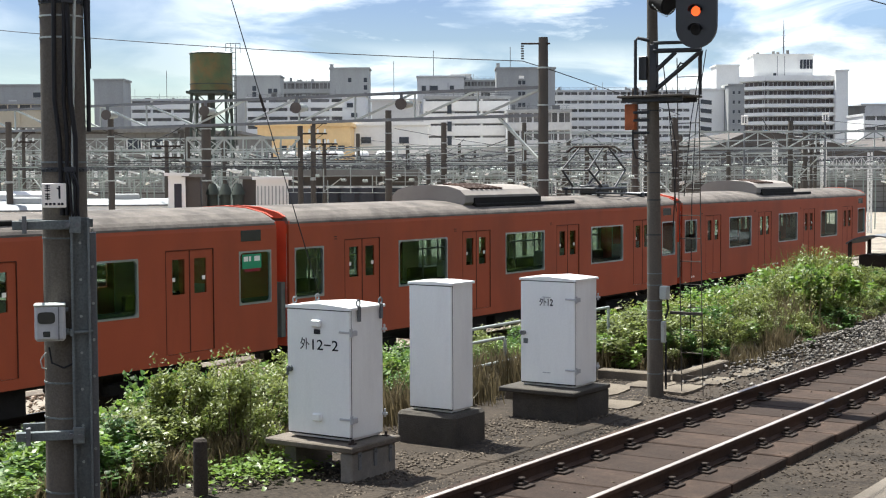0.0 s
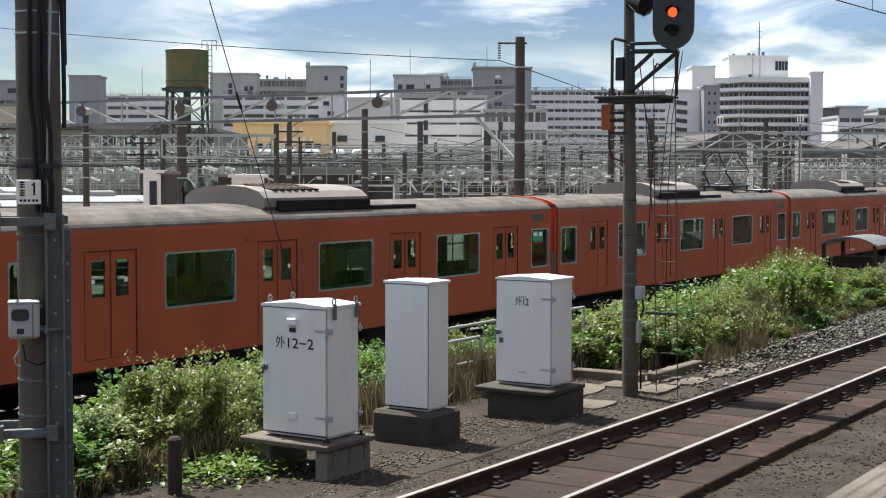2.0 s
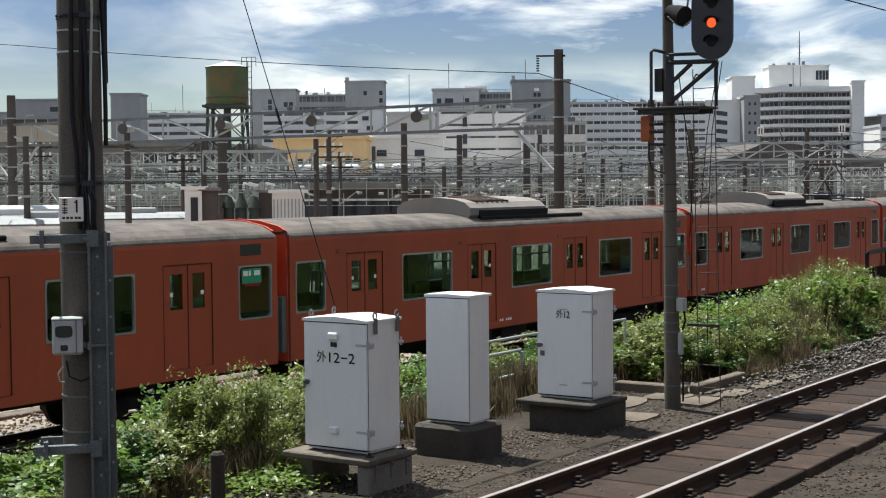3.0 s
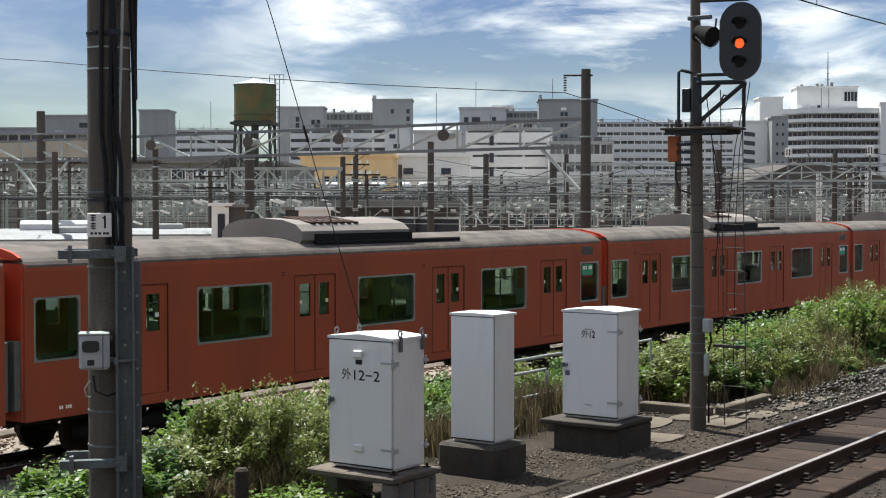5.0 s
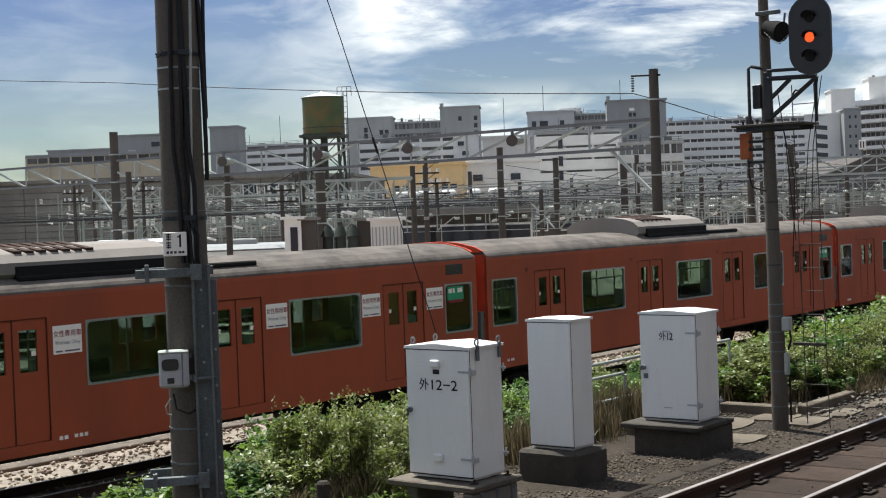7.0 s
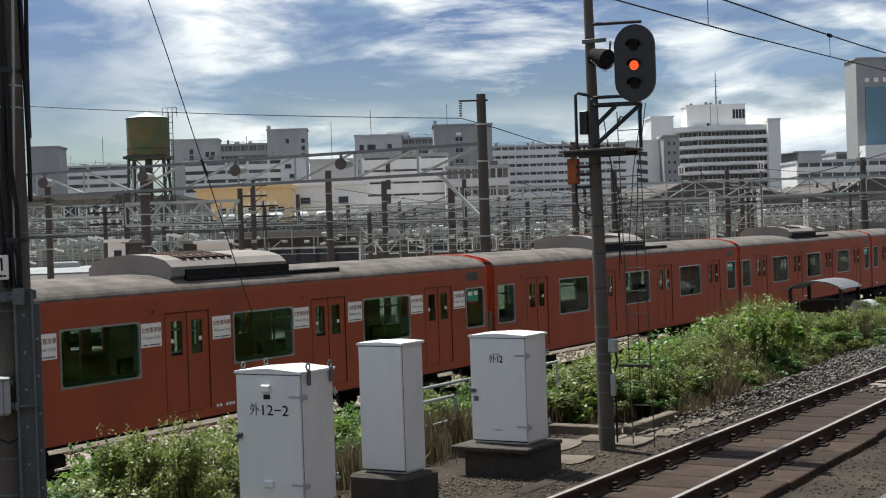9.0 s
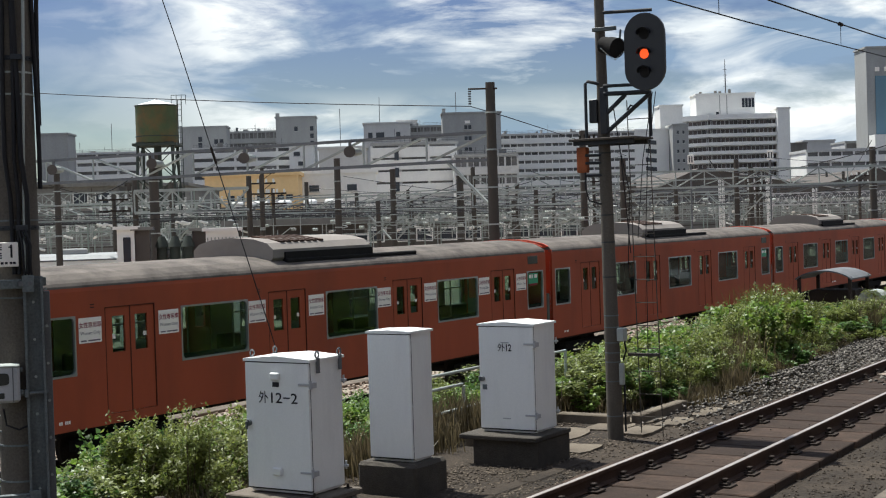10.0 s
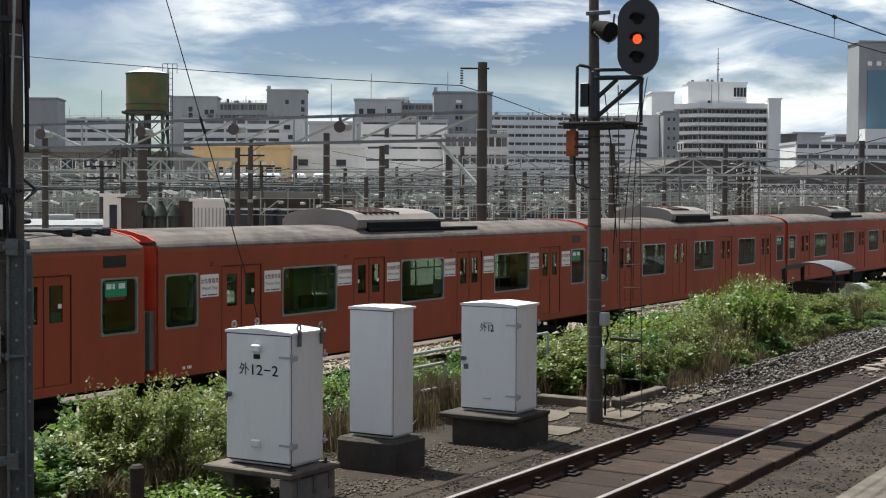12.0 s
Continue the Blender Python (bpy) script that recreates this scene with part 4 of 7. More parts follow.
# ---- cabinets beside the track ----
def cabinet(name, x0, x1, y0, y1, z0, z1, label, peak, hinges=True):
    """A steel cabinet; its door looks along the track, towards -y."""
    c = thing(name, label, "equipment cabinet", "lineside cabinets", pose(x1, y0, z0))
    w, d, h = x1 - x0, y1 - y0, z1 - z0
    bm = BM()
    box(bm, -w + 0.01, -0.01, 0.02, d - 0.01, 0.02, h, 0.006)
    box(bm, -w + 0.03, -0.03, 0.03, d - 0.03, 0, 0.03)
    part("body", bm, M["white"], c)
    r = BM()
    o = 0.008
    pts = [(-w - o, h - 0.03), (o, h - 0.03), (o, h - 0.005), (-w / 2, h - 0.005 + peak), (-w - o, h - 0.005)]
    prism(r, pts, -0.016, d + 0.012)
    part("roof", r, M["white"], c, "white pitched sheet roof")
    dr = BM()
    box(dr, -w + 0.012, -0.009, -0.012, 0.015, 0.04, h - 0.04, 0.004)
    door = part("door", dr, M["white"], c)
    ed = BM()
    box(ed, -0.014, -0.0095, 0.015, 0.022, 0.03, h - 0.03)
    box(ed, -w + 0.02, -0.012, -0.004, 0.02, 0.026, 0.038)
    box(ed, -w + 0.012, -0.012, -0.012, 0.0, h - 0.04, h - 0.033)
    part("door_gap", ed, M["seam"], c, "dark gap round the door")
    if hinges:
        for z in (0.2, h - 0.25):
            hb = BM()
            box(hb, -0.13, 0.02, -0.024, -0.012, z, z + 0.022, 0.003)
            bar(hb, (0.015, -0.018, z - 0.03), (0.015, -0.018, z + 0.05), 0.016)
            box(hb, 0.0, 0.035, -0.016, 0.06, z - 0.02, z + 0.03, 0.004)
            part("hinge", hb, M["white_metal"], door)
            hb = BM()
            bar(hb, (0.012, d - 0.012, z - 0.03), (0.012, d - 0.012, z + 0.05), 0.01)
            box(hb, -0.01, 0.035, d - 0.03, d + 0.005, z - 0.01, z + 0.015, 0.003)
            part("hinge", hb, M["white_metal"], c)
    return c, door, w, d, h


def cabinets():
    # large cabinet on a raised slab
    c, door, w, d, h = cabinet("equipment_cabinet", -9.01, -8.23, 10.93, 11.47, 0.1, 1.385, "pale grey steel cabinet with lifting eyes on a concrete slab", 0.03)
    for z, n in ((1.08, "vent_hood"), (0.17, "vent_hood")):
        v = BM()
        box(v, -w / 2 - 0.06, -w / 2 + 0.05, -0.05, -0.012, z, z + 0.075, 0.012)
        part(n, v, M["white"], door)
    pl = BM()
    box(pl, -w / 2 - 0.045, -w / 2 + 0.03, -0.018, -0.011, 1.015, 1.06)
    part("name_plate", pl, M["seam"], door, "small dark plate")
    hd = BM()
    bar(hd, (-w + 0.05, -0.012, 0.66), (-w + 0.05, -0.045, 0.66), 0.03, n=14)
    box(hd, -w + 0.03, -w + 0.055, -0.06, -0.04, 0.6, 0.68, 0.006)
    part("handle", hd, M["zinc"], door, "grey round turn handle")
    writing("cabinet_number", "外", 0.125, M["ink"], door, pose(-w / 2 - 0.16, -0.015, 0.905, 90, 0, 0), "black stencilled character", 0.004)
    writing("cabinet_number", "12−2", 0.14, M["ink"], door, pose(-w / 2 + 0.075, -0.015, 0.905, 90, 0, 0) @ Matrix.Diagonal((1.2, 1, 1, 1)), "black stencilled digits", 0.008)
    for x, y in ((-0.0, 0.12), (-0.0, d - 0.06), (-w, d - 0.06), (-w, 0.12)):
        e = BM()
        box(e, x - 0.018 if x else 0.0, x if x else 0.018, y - 0.02, y + 0.02, h - 0.14, h + 0.005)
        for k in range(10):
            a, b = k * math.tau / 10, (k + 1) * math.tau / 10
            bar(e, (x, y + 0.028 * math.cos(a), h + 0.035 + 0.032 * math.sin(a)), (x, y + 0.028 * math.cos(b), h + 0.035 + 0.032 * math.sin(b)), 0.009, n=5)
        part("lifting_eye", e, M["zinc_dark"], c, "dark steel lifting eye")
    base = thing("cabinet_base", "raised concrete slab on short piers under the cabinet", "concrete base", "cabinet bases", pose(-8.62, 11.2, -0.25))
    s = BM()
    box(s, -0.54, 0.53, -0.45, 0.35, 0.275, 0.335, 0.012)
    part("slab", s, M["worn_concrete"], base)
    for x0, x1, y0, y1 in ((0.36, 0.5, -0.42, 0.3), (-0.42, -0.28, -0.3, 0.3), (0.12, 0.3, 0.05, 0.3)):
        p = BM()
        box(p, x0, x1, y0, y1, -0.1, 0.265, 0.012)
        part("pier", p, M["concrete"], base)
    for y in (-0.3, -0.05, 0.2):
        b = BM()
        box(b, 0.5, 0.515, y - 0.025, y + 0.025, 0.1, 0.3, 0.005)
        bar(b, (0.515, y, 0.24), (0.53, y, 0.24), 0.014)
        part("anchor_strap", b, M["zinc_dark"], base)
    for x, y in ((0.42, -0.3), (0.42, 0.25)):
        b = BM()
        box(b, x - 0.03, x + 0.03, y - 0.03, y + 0.03, 0.335, 0.345)
        bar(b, (x, y, 0.34), (x, y, 0.38), 0.014, n=6)
        part("anchor_bolt", b, M["iron"], base)
    # plain tall cabinet
    c, door, w, d, h = cabinet("equipment_cabinet", -8.87, -8.31, 12.83, 13.26, 0.1, 1.495, "plain tall pale grey steel cabinet on a concrete block", 0.012, hinges=False)
    base = thing("cabinet_base", "dark weathered concrete block under the cabinet", "concrete base", "cabinet bases", pose(-8.59, 13.04, -0.25))
    s = BM()
    box(s, -0.38, 0.38, -0.33, 0.31, -0.1, 0.345, 0.035)
    part("block", s, M["dark_concrete"], base)
    # third cabinet
    c, door, w, d, h = cabinet("equipment_cabinet", -8.72, -7.97, 14.97, 15.53, 0.12, 1.41, "pale grey steel cabinet with padlocked door on black base", 0.025)
    writing("cabinet_number", "外", 0.105, M["ink"], door, pose(-w / 2 - 0.058, -0.015, 1.0, 90, 0, 0), "black stencilled character", 0.004)
    writing("cabinet_number", "12", 0.115, M["ink"], door, pose(-w / 2 + 0.035, -0.015, 1.0, 90, 0, 0) @ Matrix.Diagonal((0.78, 1, 1, 1)), "black stencilled digits", 0.02)
    hd = BM()
    for z in (1.06, 0.16):
        box(hd, -w / 2 - 0.06, -w / 2 + 0.045, -0.022, -0.012, z, z + 0.012)
    part("drip_edge", hd, M["white_metal"], door)
    hd = BM()
    bar(hd, (-w + 0.06, -0.012, 0.63), (-w + 0.06, -0.045, 0.63), 0.026, n=12)
    box(hd, -w + 0.01, -w + 0.05, -0.045, -0.03, 0.6, 0.66, 0.006)
    part("handle", hd, M["zinc_dark"], door, "dark turn handle with padlock")
    hd = BM()
    box(hd, -w + 0.05, -w + 0.11, -0.018, -0.011, 0.5, 0.56)
    part("name_plate", hd, M["zinc"], door)
    base = thing("cabinet_base", "black concrete base under the cabinet", "concrete base", "cabinet bases", pose(-8.33, 15.2, -0.25))
    s = BM()
    box(s, -0.4, 0.48, -0.42, 0.4, -0.1, 0.31, 0.015)
    part("block", s, M["dark_concrete"], base)
    s = BM()
    box(s, -0.53, 0.5, -0.52, 0.4, 0.31, 0.365, 0.01)
    part("slab", s, M["dark_concrete"], base)


cabinets()


# ---- poles beside the track ----
def signal_mast():
    p = thing("signal_mast", "dark concrete signal mast with platform and oval colour-light head", "railway signal", m=pose(-7.93, 17.1, -0.25))

    def at(u, z, w=0.0):
        """u to the right as one faces the lamps' bracket, w towards the platform side, z up from the foot."""
        return (0.907 * u + 0.42 * w, 0.42 * u - 0.907 * w, z)

    b = BM()
    bar(b, (0, 0, -0.3), at(-0.07, 5.9), 0.108, 0.06, n=20)
    part("pole", b, M["pole"], p)
    for z in (0.3, 0.75, 1.0, 1.12, 1.25, 1.45, 1.6, 2.1, 2.55, 2.9, 3.7):
        r = BM()
        rr = 0.109 - 0.0077 * z
        bar(r, at(-0.0119 * z, z), at(-0.0119 * z, z + 0.015), rr, n=20)
        part("steel_band", r, M["zinc"] if z < 2 else M["steel_paint"], p)
    # working platform: planks on two bearers
    for k in range(4):
        b = BM()
        y = -0.3 + 0.155 * k
        box(b, -0.42, 0.5, y, y + 0.145, 3.865, 3.895, 0.006)
        part("platform_plank", b, M["mast"], p, "weathered brown platform plank")
    for y in (-0.22, 0.22):
        b = BM()
        box(b, -0.38, 0.46, y - 0.02, y + 0.02, 3.81, 3.865, 0.004)
        part("platform_bearer", b, M["steel_paint"], p)
    for pts, r in (([at(-0.27, 3.9, 0.1), at(-0.27, 4.6, 0.1), at(-0.24, 4.63, 0.1), at(-0.1, 4.6, 0.05)], 0.022), ([at(0.55, 3.9, 0.05), at(0.55, 4.75, 0.1)], 0.024)):
        part("guard_rail", run(BM(), pts, r), M["steel_paint"], p)
    # head
    hd = BM()
    prof = []
    for k in range(25):
        a = math.pi * k / 24
        prof.append((0.27 * math.cos(a), 0.21 + 0.27 * math.sin(a)))
    for k in range(25):
        a = math.pi + math.pi * k / 24
        prof.append((0.27 * math.cos(a), -0.21 + 0.27 * math.sin(a)))
    prism(hd, prof, -0.02, 0.02)
    head = part("signal_head", hd, M["black"], p, "black oval signal backboard")
    head.matrix_basis = pose(0.72, -0.4, 4.92)
    cs = BM()
    box(cs, -0.13, 0.13, 0.02, 0.22, -0.36, 0.36, 0.03)
    part("lamp_case", cs, M["black"], head)
    for k, z in enumerate((0.215, -0.028, -0.26)):
        ho = BM()
        n = 14
        pts = [[(0.082 * math.cos(math.pi * j / n - 0.25 * (1 - 2 * j / n)), y, z + 0.082 * math.sin(math.pi * j / n)) for j in range(n + 1)] for y in (-0.02, -0.09)]
        vs = [[ho.verts.new(q) for q in row] for row in pts]
        for j in range(n):
            ho.faces.new((vs[0][j], vs[0][j + 1], vs[1][j + 1], vs[1][j]))
        bmesh.ops.solidify(ho, geom=ho.faces[:], thickness=0.006)
        part("hood", ho, M["black"], head)
        le = BM()
        bar(le, (0, -0.03, z), (0, -0.022, z), 0.06 if k == 1 else 0.065, n=24)
        part("lamp", le, M["lamp_orange"] if k == 1 else M["under"], head, "lit amber lamp" if k == 1 else "unlit lamp")
    # bracket of two bars, a gusset on the pole and two struts
    for z, u0, u1, r, m in ((4.56, -0.04, 0.5, 0.022, "steel_paint"), (4.46, -0.04, 0.56, 0.03, "steel_paint"), (5.5, -0.02, 0.6, 0.022, "steel_paint")):
        br = BM()
        bar(br, at(u0, z, 0.12), at(u1, z, 0.2), r, n=6)
        part("bracket", br, M[m], p, "steel bracket that holds the head")
    br = BM()
    box(br, -0.04, 0.05, -0.13, -0.06, 3.95, 4.55, 0.005)
    part("bracket_plate", br, M["steel_paint"], p)
    for q in ((at(0.24, 4.44, 0.15), at(-0.02, 4.2, 0.1)), (at(0.56, 4.45, 0.2), at(-0.02, 3.96, 0.1))):
        br = BM()
        bar(br, *q, 0.028, n=6)
        part("strut", br, M["steel_paint"], p)
    b = BM()
    bar(b, at(0.52, 4.42, 0.2), at(0.34, 4.28, 0.18), 0.018, n=6)
    run(b, [at(0.34, 4.28, 0.18), at(0.3, 4.3, 0.18), at(0.26, 4.24, 0.18)], 0.012)
    part("cable_gland", b, M["black"], p)
    # floodlight under its arm, with a loose guard chain
    b = BM()
    box(b, -0.1, 0.22, -0.18, -0.12, 5.26, 5.31, 0.005)
    bar(b, at(0.2, 5.27, 0.14), at(0.18, 5.1, 0.18), 0.014, n=6)
    part("lamp_arm", b, M["zinc"], p)
    b = BM()
    bar(b, at(-0.03, 5.08, 0.2), at(0.06, 5.05, 0.28), 0.105, 0.115, n=18)
    bar(b, at(0.06, 5.05, 0.28), at(0.15, 5.01, 0.38), 0.12, 0.13, n=18)
    lamp = part("floodlight", b, M["under"], p, "black round floodlight")
    b = BM()
    bar(b, at(0.15, 5.01, 0.382), at(0.154, 5.008, 0.386), 0.11, n=18)
    part("floodlight_glass", b, M["under"], lamp)
    b = BM()
    chain = [at(-0.06, 5.02, 0.36), at(0.05, 4.9, 0.42), at(0.12, 4.86, 0.42), at(0.22, 4.95, 0.44), at(0.3, 5.02, 0.4)]
    for q, r in zip(chain, chain[1:]):
        q, r = Vector(q), Vector(r)
        for j in range(4):
            bar(b, q.lerp(r, j / 4), q.lerp(r, (j + 0.55) / 4), 0.008, n=5)
    tagged(part("guard_chain", b, M["zinc_light"], lamp, "thin pale guard chain"), kind="stuff")
    b = BM()
    box(b, -0.36, -0.22, -0.2, -0.1, 3.46, 3.79, 0.01)
    part("junction_box", b, M["rust_box"], p, "rusty orange junction box")
    for z in (3.42, 3.58, 3.68):
        b = BM()
        bar(b, at(-0.3, z, 0.08), at(-0.05, z, 0.04), 0.018, n=6)
        part("box_arm", b, M["steel_paint"], p)
    b = BM()
    run(b, [at(-0.3, 3.46, 0.1), at(-0.3, 3.25, 0.1), at(-0.26, 3.1, 0.08), at(-0.1, 3.05, 0.06)], 0.012)
    part("conduit", b, M["rubber"], p)
    b = BM()
    box(b, -0.2, -0.09, -0.12, -0.02, 4.1, 4.4, 0.006)
    part("small_box", b, M["black"], p)
    b = BM()
    box(b, 0.1, 0.2, -0.12, 0.0, 1.28, 1.45, 0.01)
    part("small_box", b, M["zinc_light"], p)
    b = BM()
    box(b, 0.12, 0.18, -0.12, -0.06, 0.72, 1.0, 0.01)
    part("cable_guard", b, M["zinc_light"], p)
    for pts in ([at(0.14, 1.28, 0.02), at(0.16, 1.15, 0.02), at(0.12, 1.02, 0.02)], [at(0.13, 0.72, 0.02), at(0.13, 0.1, 0.02)]):
        part("conduit", run(BM(), pts, 0.014), M["rubber"], p)
    # ladder with a cross stay
    for x in (0.12, 0.42):
        r = BM()
        bar(r, (x + 0.08, 0.38, -0.1), (x, 0.36, 4.4), 0.007)
        part("ladder_rail", r, M["mast"], p)
    for k in range(14):
        r = BM()
        z = 0.25 + 0.3 * k
        o = 0.08 * (1 - z / 4.4)
        bar(r, (0.12 + o, 0.37, z), (0.42 + o, 0.37, z), 0.006)
        part("rung", r, M["mast"], p)
    r = BM()
    box(r, 0.05, 0.5, 0.32, 0.36, 1.05, 1.09, 0.004)
    part("ladder_stay", r, M["mast"], p)
    for pts, r in (([at(0.62, 4.46, 0.2), at(0.5, 3.6, 0), at(0.46, 2.6, -0.25), at(0.45, 0.8, -0.35)], 0.006), ([at(0.58, 4.46, 0.2), at(0.44, 3.6, 0), at(0.36, 2.6, -0.25)], 0.006),
                   ([at(0.08, 4.3, 0.1), at(0.16, 3.7, 0.0), at(0.26, 2.4, -0.25)], 0.007), ([at(0.12, 3.9, 0.1), at(0.26, 3.2, 0.0), at(0.22, 2.2, -0.2)], 0.007)):
        part("cable", run(BM(), pts, r), M["rubber"], p)
    for k in range(5):
        b = BM()
        bar(b, at(-0.36 + 0.06 * k, 3.895, -0.12), at(-0.36 + 0.06 * k, 3.95 + 0.02 * (k % 2), -0.12), 0.016, n=6)
        part("insulator", b, M["iron"], p)


signal_mast()


def line_pole():
    p = thing("line_pole", "thick concrete line pole with steel channel, bands and cables", "pole", m=pose(-8.861, 7.987, -0.3, 0, 0, 48))
    b = BM()
    bar(b, (0, 0, -0.3), (0, 0, 8.0), 0.187, 0.155, n=28)
    part("pole", b, M["pole"], p)
    ch = BM()
    u = [(0.035, -0.27), (0.055, -0.27), (0.055, -0.205), (0.165, -0.205), (0.165, -0.28), (0.185, -0.28), (0.185, -0.18), (0.035, -0.18)]
    lo, hi = ([ch.verts.new((x, y, z)) for x, y in u] for z in (-0.2, 2.62))
    for k in range(8):
        ch.faces.new((lo[k], lo[(k + 1) % 8], hi[(k + 1) % 8], hi[k]))
    ch.faces.new(hi)
    ch.faces.new(lo[::-1])
    channel = part("steel_channel", ch, M["zinc"], p, "grey galvanised cable channel")
    b = BM()
    box(b, 0.185, 0.235, -0.2, -0.1, -0.2, 2.5, 0.004)
    part("channel_side", b, M["zinc_dark"], channel)
    for k in range(9):
        b = BM()
        z = 0.1 + 0.29 * k
        bar(b, (0.11, -0.205, z), (0.11, -0.216, z), 0.012, n=6)
        bar(b, (0.205, -0.2, z + 0.1), (0.205, -0.214, z + 0.1), 0.012, n=6)
        part("channel_bolt", b, M["zinc_light"], channel)
    # clamps: a flat bar in front with two angle lugs, a bar behind, through bolts
    for z in (0.87, 2.53):
        cl = BM()
        box(cl, -0.4, 0.12, -0.262, -0.235, z, z + 0.07, 0.004)
        box(cl, -0.4, 0.12, -0.235, -0.2, z + 0.058, z + 0.07, 0.003)
        clamp = part("clamp", cl, M["zinc"], p, "bolted galvanised clamp bar")
        b = BM()
        box(b, -0.36, 0.22, 0.19, 0.22, z, z + 0.07, 0.004)
        part("clamp_back", b, M["zinc"], clamp)
        for x in (-0.31, 0.02, 0.09):
            b = BM()
            bar(b, (x, -0.3, z + 0.036), (x, -0.262, z + 0.036), 0.02, n=6)
            bar(b, (x, -0.262, z + 0.036), (x, -0.255, z + 0.036), 0.03, n=12)
            part("clamp_bolt", b, M["zinc_dark"], clamp)
        b = BM()
        box(b, -0.325, -0.29, -0.3, -0.262, z - 0.03, z + 0.11, 0.004)
        bar(b, (-0.31, -0.262, z + 0.03), (-0.31, 0.2, z + 0.03), 0.012, n=8)
        part("clamp_lug", b, M["zinc_dark"], clamp)
        b = BM()
        box(b, 0.03, 0.12, -0.29, -0.262, z - 0.03, z + 0.1, 0.004)
        part("clamp_plate", b, M["zinc"], clamp)
    for z in (0.42, 1.02, 1.3, 2.45, 3.05, 4.03, 4.2, 5.0):
        b = BM()
        bar(b, (0, 0, z), (0, 0, z + 0.014), 0.192 - 0.004 * z, n=28)
        part("steel_band", b, M["zinc_light"] if z > 4 else M["zinc"], p)
    # perforated straps with a tail
    for z in (2.98, 4.3):
        b = BM()
        bar(b, (0, 0, z), (0, 0, z + 0.035), 0.187 - 0.004 * z + 0.006, n=28)
        for k in range(9):
            a = math.radians(-150 + 14 * k)
            bar(b, (0.184 * math.cos(a), 0.184 * math.sin(a), z + 0.0175), (0.2 * math.cos(a), 0.2 * math.sin(a), z + 0.0175), 0.009, n=6)
        box(b, 0.0, 0.09, -0.225, -0.18, z - 0.005, z + 0.04, 0.004)
        part("strap", b, M["steel_paint"], p, "dark perforated steel strap")
    s = BM()
    box(s, -0.175, 0.012, -0.222, -0.208, 2.7, 2.89, 0.004)
    sign = part("number_plate", s, M["sign_white"], p, "white plate with dark marks")
    k = BM()
    box(k, -0.047, -0.032, -0.2245, -0.221, 2.77, 2.87)
    box(k, -0.06, -0.047, -0.2245, -0.221, 2.845, 2.857)
    for z in (2.83, 2.765):
        for dz in (0.0, 0.018, 0.036):
            box(k, -0.15, -0.11, -0.2245, -0.221, z + dz, z + dz + 0.009)
        box(k, -0.135, -0.127, -0.2245, -0.221, z - 0.006, z + 0.05)
    for x in (-0.15, -0.12, -0.09, -0.055, -0.03):
        box(k, x, x + 0.02, -0.2245, -0.221, 2.72, 2.738)
    tagged(part("plate_marks", k, M["ink"], sign), kind="stuff")
    s = BM()
    box(s, -0.245, -0.01, -0.33, -0.19, 1.66, 1.945, 0.02)
    bx = part("meter_box", s, M["white_metal"], p, "pale grey plastic box with dark window")
    s = BM()
    ring = [(-0.155 + 0.066 * math.copysign(abs(math.cos(a)) ** 0.5, math.cos(a)), 1.845 + 0.046 * math.copysign(abs(math.sin(a)) ** 0.5, math.sin(a))) for a in (k * math.tau / 24 for k in range(24))]
    prism(s, ring, -0.337, -0.325)
    part("box_window", s, M["lens"], bx)
    s = BM()
    box(s, -0.182, -0.127, -0.335, -0.325, 1.695, 1.74, 0.006)
    part("box_window", s, M["lens"], bx)
    s = BM()
    box(s, -0.249, -0.006, -0.335, -0.2, 1.928, 1.955, 0.01)
    part("box_lid", s, M["zinc_light"], bx)
    s = BM()
    box(s, -0.066, -0.058, -0.336, -0.325, 1.67, 1.93)
    part("box_seam", s, M["zinc_dark"], bx)
    for z in (1.72, 1.89):
        s = BM()
        box(s, -0.01, 0.012, -0.3, -0.22, z, z + 0.03, 0.003)
        part("box_hinge", s, M["zinc"], bx)
    s = BM()
    run(s, [(-0.03, -0.25, 1.715), (0.06, -0.25, 1.715), (0.2, -0.24, 1.72)], 0.016)
    box(s, 0.02, 0.05, -0.29, -0.22, 1.69, 1.75, 0.004)
    part("box_pipe", s, M["zinc"], p)
    for j, (x, y, r) in enumerate(((-0.045, -0.185, 0.018), (0.0, -0.19, 0.016), (0.04, -0.185, 0.02))):
        w = BM()
        pts = [(x + 0.02 * math.sin(z * 1.3 + j * 1.9) + (0.03 if z < 3.3 else 0), y - 0.006 * j, z) for z in np.arange(2.64, 8.01, 0.3)]
        run(w, pts, r, n=8)
        part("cable", w, M["rubber"], p, "black cable running up the pole")
    w = BM()
    run(w, [(0.09 - 0.03 * math.cos((z - 2.6) * 1.1), -0.19, z) for z in np.arange(2.6, 8.01, 0.3)], 0.013)
    part("conduit", w, M["zinc_light"], p)
    for j in range(3):
        w = BM()
        run(w, [(0.02 + 0.02 * j, -0.21, 3.0), (0.045 + 0.03 * j, -0.26 - 0.01 * j, 2.86), (0.05 + 0.025 * j, -0.25, 2.7), (0.07 + 0.02 * j, -0.225, 2.55)], 0.009)
        part("loose_cable", w, M["rubber"], p)
    for j in range(2):
        w = BM()
        run(w, [(0.185 + 0.03 * j + 0.012 * math.sin(z * 2.2 + 2 * j), -0.06 + 0.02 * j, z) for z in np.arange(3.3 + 0.5 * j, 8.01, 0.3)], 0.018)
